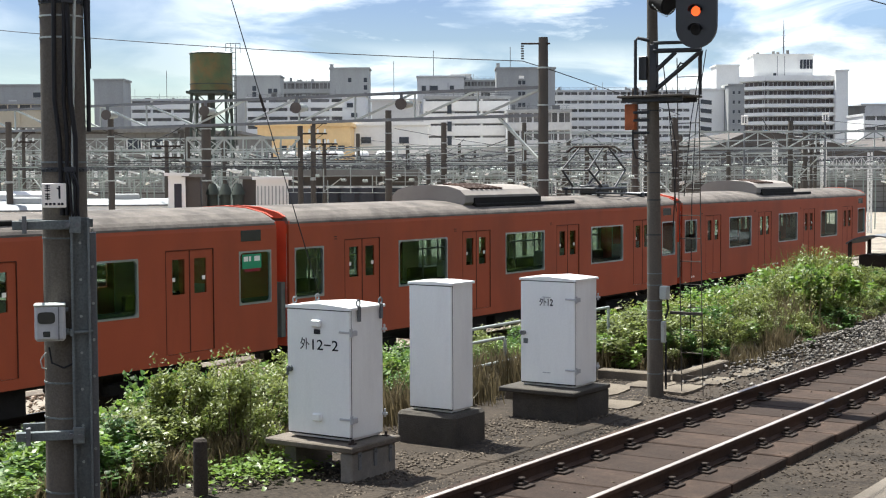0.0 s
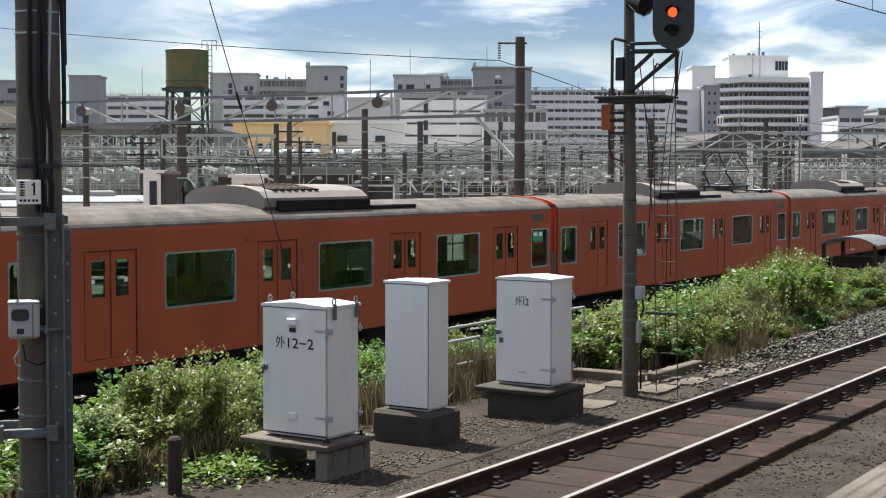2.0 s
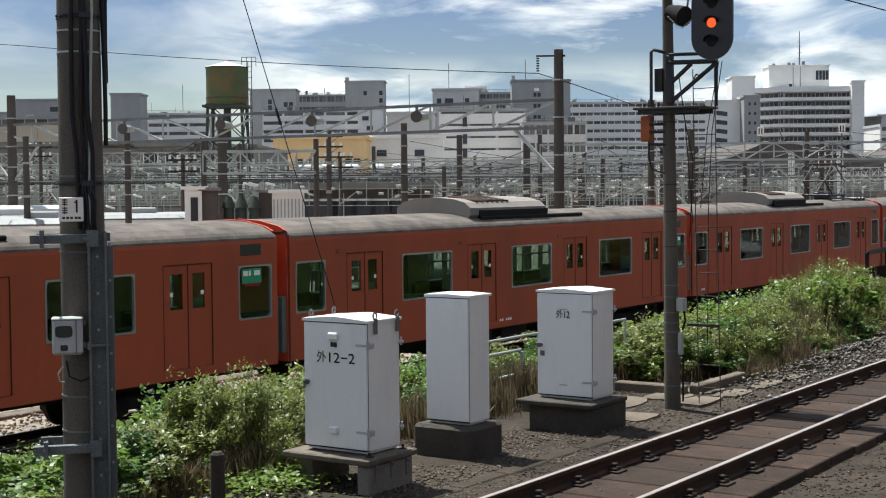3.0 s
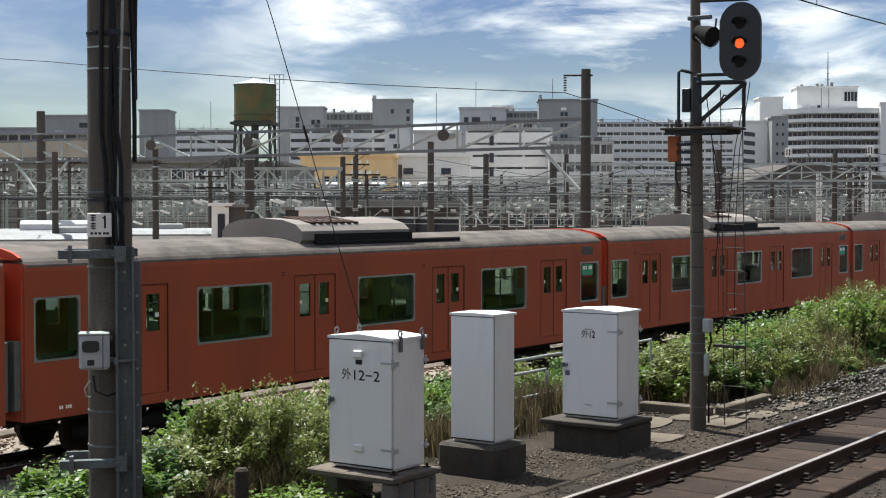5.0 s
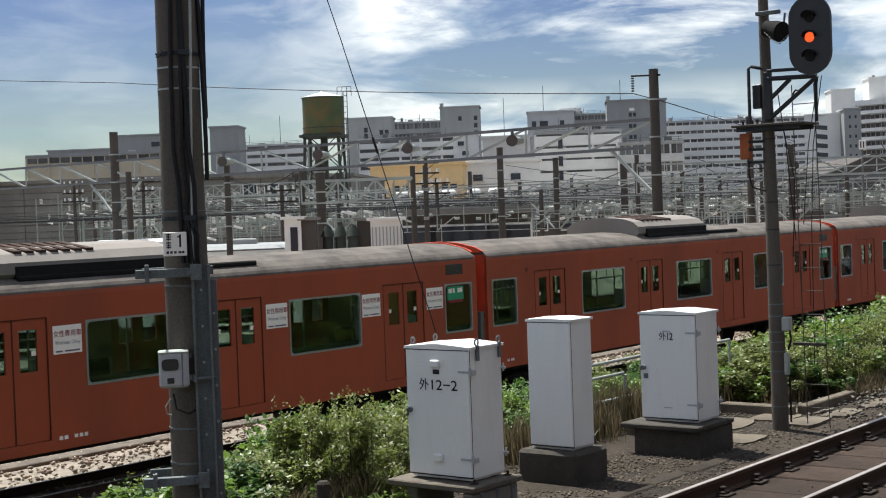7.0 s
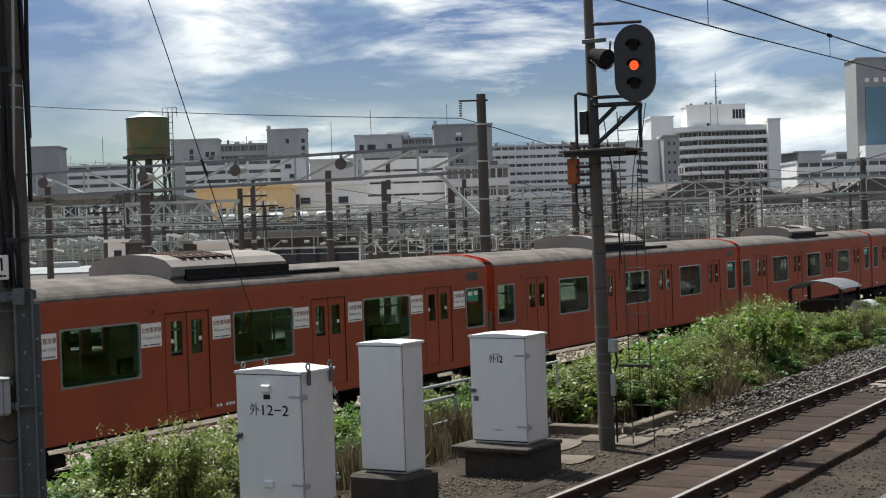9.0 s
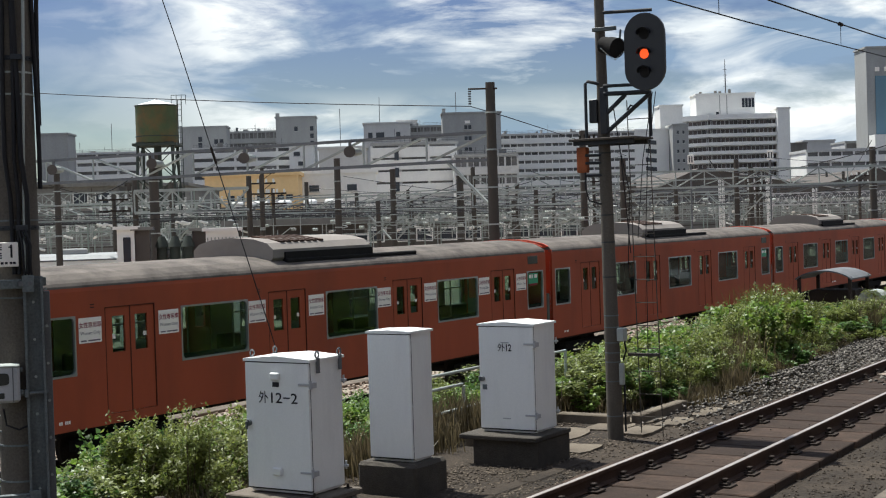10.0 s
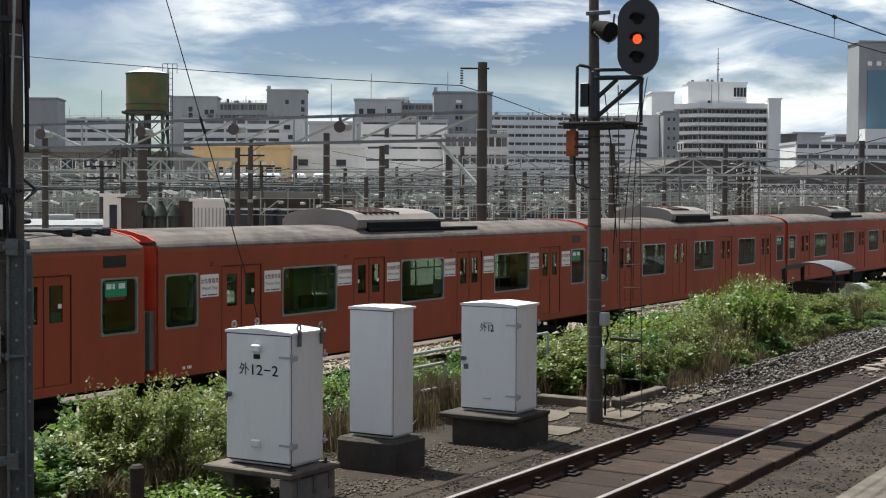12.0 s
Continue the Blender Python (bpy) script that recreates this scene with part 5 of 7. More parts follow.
        part("cable", w, M["rubber"], p)
    s = BM()
    run(s, [(-0.165, -0.2, 1.56), (-0.205, -0.19, 1.5), (-0.195, -0.19, 1.44), (-0.16, -0.19, 1.43)], 0.006)
    part("loose_wire", s, M["zinc_light"], p)
    s = BM()
    run(s, [(-0.14, -0.2, 1.6), (-0.12, -0.23, 1.48), (-0.03, -0.24, 1.44), (0.05, -0.22, 1.47)], 0.008)
    part("loose_wire", s, M["rubber"], p)


line_pole()


# ---- plants on the bank ----
def leaf_mesh(name, centres, ups, size, seed, narrow=0.6, droop=0.5):
    """Folded four-cornered leaves, two triangles each side of the rib, in one mesh."""
    rng = np.random.default_rng(seed)
    n = len(centres)
    a = rng.uniform(0, math.tau, n)
    d = np.stack([np.cos(a), np.sin(a), rng.normal(-0.1, droop, n)], 1) + 0.5 * ups
    d /= np.linalg.norm(d, axis=1)[:, None]
    up = np.stack([rng.normal(0, 0.45, n), rng.normal(0, 0.45, n), np.ones(n)], 1) + 0.4 * ups
    side = np.cross(d, up)
    side /= np.linalg.norm(side, axis=1)[:, None] + 1e-9
    nor = np.cross(side, d)
    s = size * rng.uniform(0.6, 1.35, n)[:, None]
    w = s * narrow * 0.5
    base, tip = centres, centres + d * s
    mid = centres + d * s * 0.45 - nor * w * 0.25
    v = np.stack([base, mid + side * w, tip, mid - side * w], 1).reshape(-1, 3)
    f = (np.array([(0, 1, 2), (0, 2, 3)])[None] + 4 * np.arange(n)[:, None, None]).reshape(-1, 3)
    me = bpy.data.meshes.new(name)
    me.vertices.add(len(v))
    me.vertices.foreach_set("co", v.reshape(-1))
    me.loops.add(f.size)
    me.loops.foreach_set("vertex_index", f.reshape(-1).astype(np.int32))
    me.polygons.add(len(f))
    me.polygons.foreach_set("loop_start", np.arange(0, f.size, 3, dtype=np.int32))
    me.update(calc_edges=True)
    return me


def clump_points(n, seed, wide, tall, lobes=16):
    rng = np.random.default_rng(seed)
    c = np.stack([rng.normal(0, wide * 0.42, lobes), rng.normal(0, wide * 0.42, lobes), rng.uniform(0.15, 0.88, lobes) * tall], 1)
    r = rng.uniform(0.11, 0.27, lobes) * min(wide, tall)
    k = rng.integers(0, lobes, n)
    d = rng.normal(0, 1, (n, 3))
    d /= np.linalg.norm(d, axis=1)[:, None]
    p = c[k] + d * (r[k] * rng.uniform(0.55, 1.12, n) ** 0.6)[:, None]
    p[:, 2] = np.maximum(p[:, 2], 0.02)
    return p, d, c


def make_shrub(seed, wide, tall, material, size, n, label, narrow=0.6):
    p, d, c = clump_points(n, seed, wide, tall)
    rng = np.random.default_rng(seed + 50)
    # shoots that stand out of the top
    extra, eup = [], []
    for _ in range(16):
        x, y = rng.normal(0, wide * 0.4, 2)
        top = tall * rng.uniform(0.85, 1.12)
        for z in np.arange(top * 0.55, top, 0.02):
            extra.append((x + rng.normal(0, 0.02) + 0.15 * (z - top * 0.5), y + rng.normal(0, 0.02), z))
            eup.append((0, 0, 0.6))
    p, d = np.vstack([p, extra]), np.vstack([d, eup])
    me = leaf_mesh("shrub", p, d, size, seed, narrow)
    me.materials.append(M[material])
    root = tagged(new("shrub"), label, "shrub", "shrubs on the bank")
    crown = new("crown", me)
    crown.parent = root
    st = BM()
    for q in c:
        run(st, [(q[0] * 0.2, q[1] * 0.2, -0.12), (q[0] * 0.6, q[1] * 0.6, q[2] * 0.5), tuple(q)], 0.008, n=4)
    for _ in range(14):
        x, y = rng.normal(0, wide * 0.45, 2)
        bar(st, (x, y, -0.1), (x + rng.normal(0, 0.06), y + rng.normal(0, 0.06), tall * rng.uniform(0.5, 0.95)), 0.005, 0.003, n=4)
    tagged(part("branching", st, M["stem"], root, "thin brown stems"), kind="stuff")
    return root


def make_reeds(seed, wide, tall, material, n, label, category="tall grass"):
    """Upright stalks with narrow leaves."""
    rng = np.random.default_rng(seed)
    vs, fs = [], []
    for _ in range(n):
        x, y = rng.normal(0, wide * 0.4, 2)
        h = tall * rng.uniform(0.45, 1.0)
        lx, ly = rng.normal(0, 0.16, 2) * h
        a, w = rng.uniform(0, math.tau), rng.uniform(0.004, 0.011)
        cx, cy = math.cos(a) * w, math.sin(a) * w
        k = len(vs)
        vs += [(x - cx, y - cy, -0.05), (x + cx, y + cy, -0.05), (x + lx * 0.35 - cx, y + ly * 0.35 - cy, h * 0.6), (x + lx * 0.35 + cx, y + ly * 0.35 + cy, h * 0.6), (x + lx, y + ly, h)]
        fs += [(k, k + 1, k + 3, k + 2), (k + 2, k + 3, k + 4)]
    me = bpy.data.meshes.new("stalks")
    me.from_pydata(vs, [], fs)
    me.materials.append(M[material])
    return tagged(new("tall_grass", me), label, category, "grasses on the bank", kind="stuff")


def plants():
    rng = random.Random(11)
    kinds = [make_shrub(s, w, h, m, z, n, l, nr) for s, w, h, m, z, n, l, nr in (
        (1, 0.75, 1.0, "leaf", 0.065, 4200, "bright green leafy shrub on the bank", 0.75),
        (2, 0.8, 0.95, "leaf_dark", 0.07, 4000, "deep green broad-leaved shrub on the bank", 0.8),
        (3, 0.7, 1.05, "leaf_olive", 0.06, 3800, "olive green weedy shrub with dry tips", 0.5),
        (4, 0.85, 0.9, "leaf", 0.085, 3000, "bright green climbing vine over low bushes", 0.85),
        (5, 0.7, 1.05, "leaf_olive", 0.055, 4000, "yellowish weedy shrub on the bank", 0.45),
        (6, 0.8, 1.0, "leaf_dark", 0.06, 4000, "dark green dense shrub on the bank", 0.6))]
    dry = [make_reeds(s, 0.5, h, m, n, l) for s, h, m, n, l in (
        (21, 0.8, "straw", 260, "dry brown weed stalks"), (22, 0.95, "leaf_olive", 300, "olive green grass stalks"), (23, 0.6, "straw", 300, "straw-coloured dead grass"))]
    tops = ((-2, -0.1), (6, 0.0), (8.7, 0.3), (9.5, 0.45), (10.1, 0.45), (10.3, 0.52), (10.5, 0.8), (10.7, 0.8), (11.0, 0.7), (11.6, 0.76), (12.2, 0.74), (12.6, 0.66), (14.5, 0.42), (16.8, 0.3), (18.2, 0.36), (20.4, 0.6), (22.3, 0.46), (23.7, 0.62), (25.3, 0.6), (27.5, 0.54), (28.4, 0.8), (29.2, 1.0), (30.2, 0.75), (31, 0.6), (32.2, 0.28), (34, 0.28), (37, 0.15), (50, 0.2), (75, 0.3))

    def top(y):
        for (a, p), (b, q) in zip(tops, tops[1:]):
            if y <= b:
                return p + (q - p) * (y - a) / (b - a)
        return 0.5

    used = set()

    def put(src, x, y, size, lift=0.0):
        m = pose(x, y, ground_height(x, y) + lift, rng.uniform(-6, 6), rng.uniform(-6, 6), rng.uniform(0, 360))
        if src in used:
            ob = copy_thing(src, m)
        else:
            ob, src.matrix_basis = src, m
            used.add(src)
        ob.scale = (size[0], size[0], size[1])

    for row, x0 in enumerate((-10.15, -11.0, -12.0, -13.2)):
        y = 4.0 + 0.2 * row
        while y < (60, 54, 44, 36)[row]:
            x = x0 + rng.uniform(-0.3, 0.3)
            if row == 0 and y > 19.6:
                x += 0.95 if y > 21 else 0.4        # the bank's edge comes nearer to the track
            if row == 0 and 12.9 < y < 19.0:
                y += 0.5
                continue
            far_off = abs(x) / 10.2
            want = 2.65 - (2.65 - top(y / far_off)) * far_off
            tall = max(0.25, min(1.7, (want - ground_height(x, y)))) * (rng.uniform(0.68, 0.96) if y < 13 else rng.uniform(0.6, 1.02))
            if row == 0 and 9.8 < y < 13:
                k = rng.choice((0, 2, 4, 4, 2))
            elif y < 9.8:
                k = rng.choice((0, 0, 1, 3, 3, 5))
            else:
                k = rng.choice((0, 1, 2, 2, 3, 3, 4, 4, 5)) if row else rng.choice((2, 4, 2, 4, 1, 3))
            wide = rng.uniform(0.8, 1.15) * (0.85 if y < 13 else 1.1 if y < 26 else 1.4)
            put(kinds[k], x, y, (wide, tall))
            y += wide * rng.uniform(0.5, 0.78)
    # dry stalks along the front
    for y in np.arange(8.4, 12.8, 0.42):
        put(dry[0], -9.68 + rng.uniform(-0.15, 0.05), y, (0.9, rng.uniform(0.35, 0.6)))
    for y in np.arange(12.8, 20.0, 0.3):
        put(dry[rng.choice((0, 0, 2))], -9.75 + rng.uniform(-0.3, 0.1), y, (0.9, rng.uniform(0.5, 1.0)))
    for y in np.arange(19.6, 50, 0.5):
        put(dry[rng.choice((0, 0, 0, 1, 2))], -8.8 + rng.uniform(-0.4, 0.15), y, (0.9, rng.uniform(0.3, 0.65)))
        put(kinds[rng.choice((2, 4))], -8.95 + rng.uniform(-0.3, 0.1), y + 0.2, (rng.uniform(0.45, 0.8), rng.uniform(0.25, 0.6)))
    for y in np.arange(12.9, 19.2, 0.36):
        put(kinds[rng.choice((0, 2, 4, 5))], -10.55 + rng.uniform(-0.2, 0.2), y, (0.75, rng.uniform(0.45, 0.7) * 1.25))
    # brownish weeds that spill over the front of the bank, down to the ballast
    for y in np.arange(20.2, 36, 0.27):
        edge = float(np.interp(y, (20, 21.5, 25, 34), (-8.25, -8.05, -8.15, -8.9)))
        put(kinds[rng.choice((2, 4, 4, 1))], edge - rng.uniform(0.15, 0.8), y, (rng.uniform(0.5, 0.85), rng.uniform(0.35, 0.75)))
        if rng.random() < 0.7:
            put(dry[rng.choice((0, 0, 2))], edge - rng.uniform(0.0, 0.5), y + 0.1, (rng.uniform(0.6, 1.0), rng.uniform(0.3, 0.7)))
    for y in (22.2, 22.7, 23.3, 23.8, 31.6, 32.4, 33.2):
        put(dry[0], -8.75 + rng.uniform(-0.2, 0.2), y, (1.0, rng.uniform(0.9, 1.3)))
        put(kinds[2], -8.85 + rng.uniform(-0.2, 0.2), y, (0.7, rng.uniform(0.6, 0.9)))
    # feathery tall weed that stands over the rest
    for x, y, h in ((-9.7, 28.2, 1.28), (-9.9, 28.9, 1.3), (-9.6, 29.4, 1.1)):
        put(dry[1], x, y, (1.2, h * 1.2))
        put(dry[1], x - 0.2, y + 0.3, (1.1, h * 1.1))
        put(kinds[2], x, y, (1.0, h * 0.95))
    # creeping leaves at the foot of the raised slab
    p = np.stack([np.random.default_rng(3).normal(-9.15, 0.28, 900), np.random.default_rng(4).normal(10.55, 0.38, 900), np.random.default_rng(5).uniform(-0.22, -0.08, 900)], 1)
    me = leaf_mesh("creeper", p, np.tile((0, 0, 0.6), (900, 1)), 0.06, 8, 0.8, 0.2)
    me.materials.append(M["leaf"])
    tagged(new("creeper", me), "pale green creeping plant over gravel", "creeper", kind="stuff")


plants()


# ---- small things along the bank ----
def short_post():
    p = BM()
    bar(p, (0, 0, -0.3), (0, 0, 0.5), 0.068, 0.064, n=18)
    bar(p, (0, 0, 0.5), (0, 0, 0.525), 0.064, 0.045, n=18)
    ob = part("marker_post", p, M["dull_concrete"])
    ob.matrix_basis = pose(-8.94, 9.6, -0.25)
    tagged(ob, "short round weathered concrete marker post", "post")


short_post()


def pipe_fence():
    f = thing("pipe_fence", "pale grey pipe fence among the weeds", "fence", m=pose(-9.9, 15.6, -0.28))
    for y, h in ((0.0, 0.9), (0.95, 0.72), (1.6, 0.95), (2.8, 0.92), (4.05, 0.9)):
        b = BM()
        bar(b, (0.02 if h < 0.8 else 0, y, -0.2), (0.02 if h < 0.8 else 0, y, h), 0.024, n=10)
        part("post", b, M["zinc_light"], f)
    for z, y0, y1 in ((0.92, 0.0, 1.6), (0.74, 0.0, 0.95), (0.42, 0.0, 1.6), (0.9, 2.8, 4.05), (0.42, 2.8, 4.05)):
        b = BM()
        bar(b, (0, y0, z), (0, y1, z), 0.021, n=10)
        part("rail", b, M["zinc_light"], f)


pipe_fence()
for q in ((-9.35, -8.3, 18.2, 18.4), (-8.3, -8.14, 18.42, 20.1), (-9.5, -9.36, 15.9, 18.2)):
    make_slab("kerb", *q, -0.4, -0.12, "tan_slab", "low pale concrete kerb at the bank")
slab_rng = random.Random(31)
# old paving between the cabinets and the bank: worn slabs, flush with the earth
for x, y, w, l in ((-8.05, 16.15, 0.62, 0.62), (-8.62, 16.3, 0.5, 0.75), (-8.72, 17.15, 0.62, 0.86), (-7.86, 17.75, 0.46, 0.9), (-8.42, 18.0, 0.58, 0.74), (-7.76, 18.75, 0.4, 0.95), (-8.25, 18.75, 0.5, 0.6), (-7.7, 19.75, 0.32, 0.95), (-7.66, 20.7, 0.24, 0.8)):
    b = BM()
    corners = []
    for k in range(14):
        a = math.tau * k / 14
        c, d = math.cos(a), math.sin(a)
        e = min(1 / max(abs(c), 1e-6), 1 / max(abs(d), 1e-6)) * slab_rng.uniform(0.86, 1.03)
        corners.append((c * e * w / 2, d * e * l / 2))
    low, high = ([b.verts.new((p, q, z)) for p, q in corners] for z in (-0.12, 0.0))
    b.faces.new(high)
    for k in range(14):
        b.faces.new((low[k], low[(k + 1) % 14], high[(k + 1) % 14], high[k]))
    ob = part("worn_slab", b, M["tan_slab"])
    ob.matrix_basis = pose(x, y, -0.228 + slab_rng.uniform(-0.006, 0.012), slab_rng.uniform(-1.5, 1.5), slab_rng.uniform(-1.5, 1.5), slab_rng.uniform(-5, 5))
    tagged(ob, "worn tan concrete slab lying flush in the earth", "concrete slab", "worn slabs")
for k in range(9):
    b = BM()
    box(b, -7.72 + 0.03 * (k % 2), -7.5 + 0.03 * (k % 2), 8.2 + 0.82 * k, 9.0 + 0.82 * k, -0.4, -0.234, 0.02)
    tagged(part("trough_lid", b, M["earth"]), "dark concrete cable trough lid", "trough lid", "trough lids", "structure")


def shelter():
    s = thing("shelter", "small trackside shelter with curved metal roof", "shelter", m=pose(-15.8, 54.5, -1.95))
    r = BM()
    pts = [(1.3 * math.cos(math.pi * (0.2 + 0.6 * k / 12)), 1.55 + 0.75 * math.sin(math.pi * (0.2 + 0.6 * k / 12))) for k in range(13)]
    prism(r, pts + [(x, z - 0.05) for x, z in pts[::-1]], -1.6, 1.2)
    part("roof", r, M["zinc_dark"], s)
    for x in (-0.95, 0.95):
        for y in (-1.4, 1.0):
            b = BM()
            box(b, x - 0.06, x + 0.06, y - 0.06, y + 0.06, 0, 2.05)
            part("post", b, M["iron"], s)
    b = BM()
    box(b, -0.9, 0.9, -0.5, 1.0, 0.0, 1.5, 0.03)
    part("housing", b, M["iron"], s)
    d = BM()
    pts = [(0.55 * math.cos(math.tau * k / 20), 1.05 + 0.55 * math.sin(math.tau * k / 20)) for k in range(20)]
    prism(d, pts, -2.2, -1.2)
    ob = part("drum", d, M["zinc_light"], s, "pale metal drum")
    ob.matrix_basis = pose(1.9, 0, 0)


shelter()


# ---- wires ----
def wire(name, pts, r, label, group="overhead wires"):
    w = part(name, run(BM(), pts, r, n=6), M["rubber"])
    return tagged(w, label, "wire", group)


def sag(p, q, drop, n=14):
    p, q = Vector(p), Vector(q)
    return [tuple(p.lerp(q, k / n) - Vector((0, 0, drop * 4 * (k / n) * (1 - k / n)))) for k in range(n + 1)]


CONTACT = ((-20, 4.9), (10, 4.9), (17, 4.945), (24, 5.06), (34, 5.1), (140, 5.1))
wire("contact_wire", [(-5.98, y, z) for y, z in CONTACT], 0.009, "black contact wire over the near track")
wire("messenger_wire", sag((-5.98, -8, 5.75), (-5.98, 40, 5.75), 0.45) + sag((-5.98, 40, 5.75), (-5.98, 88, 5.75), 0.45), 0.011, "black messenger wire over the near track")
for y in (11.0, 16.0, 21.0, 26.0, 31.0, 36.0):
    z = 5.75 - 0.45 * 4 * ((y + 8) / 48) * (1 - (y + 8) / 48)
    low = float(np.interp(y, [c[0] for c in CONTACT], [c[1] for c in CONTACT]))
    wire("dropper", [(-5.98, y, low), (-5.98, y, z)], 0.005, "thin wire dropper between overhead wires", "droppers")
    clamp = BM()
    bar(clamp, (-5.98, y - 0.06, z), (-5.98, y + 0.06, z), 0.03, n=8)
    tagged(part("wire_clamp", clamp, M["iron"]), "dark clamp on the messenger wire", "clamp", "wire clamps")
wire("feeder_wire", [(-75.0, 40.3, 11.25)] + sag((-48.5, 40.4, 8.72), (-23.55, 40.6, 6.3), 0.14) + [(-22.58, 41.08, 5.95), (-40, 90, 6.6), (-52.5, 109.7, 7.0)], 0.015, "black feeder wire to the yard mast")
wire("guy_wire", [(-12.6, 13.0, 7.5), (-11.87, 13.36, 4.88), (-10.9, 13.75, 1.4), (-10.45, 13.95, -0.5)], 0.006, "dark slanting guy wire")
b = BM()
bar(b, (-11.52, 13.5, 3.62), (-11.46, 13.52, 3.42), 0.016, n=8)
tagged(part("insulator", b, M["iron"]), "small dark insulator on the guy wire", "insulator")


# ---- the yard behind the train ----
YARD_Z = -1.97


def mast(x, y, top, r, name="yard_mast", lbl="dark brown concrete mast in the yard"):
    m = thing(name, lbl, "mast", "yard masts", pose(x, y, YARD_Z))
    b = BM()
    bar(b, (0, 0, -0.3), (0, 0, top - YARD_Z), r * 1.12, r * 0.9, n=16)
    part("pole", b, M["mast"], m)
    for z in (2.8, 4.4, 5.6, top - YARD_Z - 2.2, top - YARD_Z - 1.0):
        b = BM()
        bar(b, (0, 0, z), (0, 0, z + 0.05), r * 1.13, n=16)
        part("steel_band", b, M["zinc_light"], m)
    return m


def gantry(x0, x1, y, z0, z1, bays, thick, material, masts, drops, lbl, arms=True, down=None, chord=None):
    """A lattice beam across the tracks between masts, with hangers and insulators."""
    g = thing("overhead_gantry", lbl, "gantry", "overhead gantries", pose(0, y, 0))
    for n, z in (("top_chord", z1), ("bottom_chord", z0)):
        b = BM()
        box(b, x0, x1, -thick / 2, thick / 2, z - thick / 2, z + thick / 2)
        part(n, b, M[chord or material], g)
    step = (x1 - x0) / bays
    for k in range(bays):
        a, c = x0 + k * step, x0 + (k + 1) * step
        up = k < (bays / 2 if down is None else down)
        d = BM()
        bar(d, (a, 0, z1 if up else z0), (c, 0, z0 if up else z1), thick * 0.5, n=4)
        part("diagonal", d, M[material], g)
        d = BM()
        bar(d, (a, 0, z0), (a, 0, z1), thick * 0.38, n=4)
        part("upright", d, M[material], g)
    for x in masts:
        s = BM()
        for e in (-1, 1):
            if x0 < x + e * 1.6 < x1:
                bar(s, (x + e * 1.7, 0, z0), (x + e * 0.1, 0, z0 - 1.5), thick * 0.6, n=4)
        if s.verts:
            part("knee_brace", s, M[material], g)
    if arms:
        for k in range(drops):
            x = x0 + (k + 0.5) * (x1 - x0) / drops
            h = BM()
            bar(h, (x, 0, z0), (x, 0, z0 - 1.1), 0.035, n=5)
            bar(h, (x, 0, z0 - 1.05), (x + 1.3, 0, z0 - 0.75), 0.028, n=5)
            bar(h, (x, 0, z0 - 0.5), (x + 1.25, 0, z0 - 0.72), 0.022, n=5)
            part("cantilever", h, M["zinc_light"], g)
            h = BM()
            for q in range(4):
                bar(h, (x + 0.18 + q * 0.07, 0, z0 - 1.0 + q * 0.017), (x + 0.21 + q * 0.07, 0, z0 - 0.99 + q * 0.017), 0.07, n=8)
            tagged(part("insulator", h, M["sign_white"], g), kind="stuff")
    return g


MAIN_Y = 40.9
main_mast = mast(-22.95, MAIN_Y, 7.05, 0.17)
mast(-49.6, MAIN_Y, 6.7, 0.2)
arm = BM()
bar(arm, (-22.7, MAIN_Y, 6.84), (-23.6, MAIN_Y - 0.3, 6.86), 0.03)
for k in range(6):
    bar(arm, (-23.55, MAIN_Y - 0.3, 6.8 - 0.08 * k), (-23.55, MAIN_Y - 0.3, 6.76 - 0.08 * k), 0.05, n=10)
part("insulator_arm", arm, M["iron"], main_mast).matrix_basis = pose(22.95, -MAIN_Y, -YARD_Z)
gantry(-81.3, -22.9, MAIN_Y, 4.55, 5.45, 23, 0.1, "zinc_light", (-49.6, -22.95), 0, "long pale steel lattice gantry over the yard", arms=False, down=17, chord="zinc_dark")


def loudspeaker(x, y, z, turn):
    l = thing("loudspeaker", "round dark horn loudspeaker on the gantry", "loudspeaker", "loudspeakers", pose(x, y, z, 0, 0, turn))
    b = BM()
    bar(b, (0, -0.25, 0), (0, 0.05, 0), 0.2, 0.08, n=20)
    part("horn", b, M["shed_brown"], l)
    b = BM()
    bar(b, (0.1, -0.05, 0), (0.36, 0.1, 0.0), 0.16, 0.1, n=16)
    part("driver", b, M["zinc_light"], l)
    b = BM()
    box(b, -0.05, 0.05, -0.05, 0.05, 0.0, 0.4)
    part("bracket", b, M["zinc_dark"], l)


for x in (-42.6, -37.4, -33.0, -28.4):
    loudspeaker(x, MAIN_Y - 0.2, 5.06, 30)

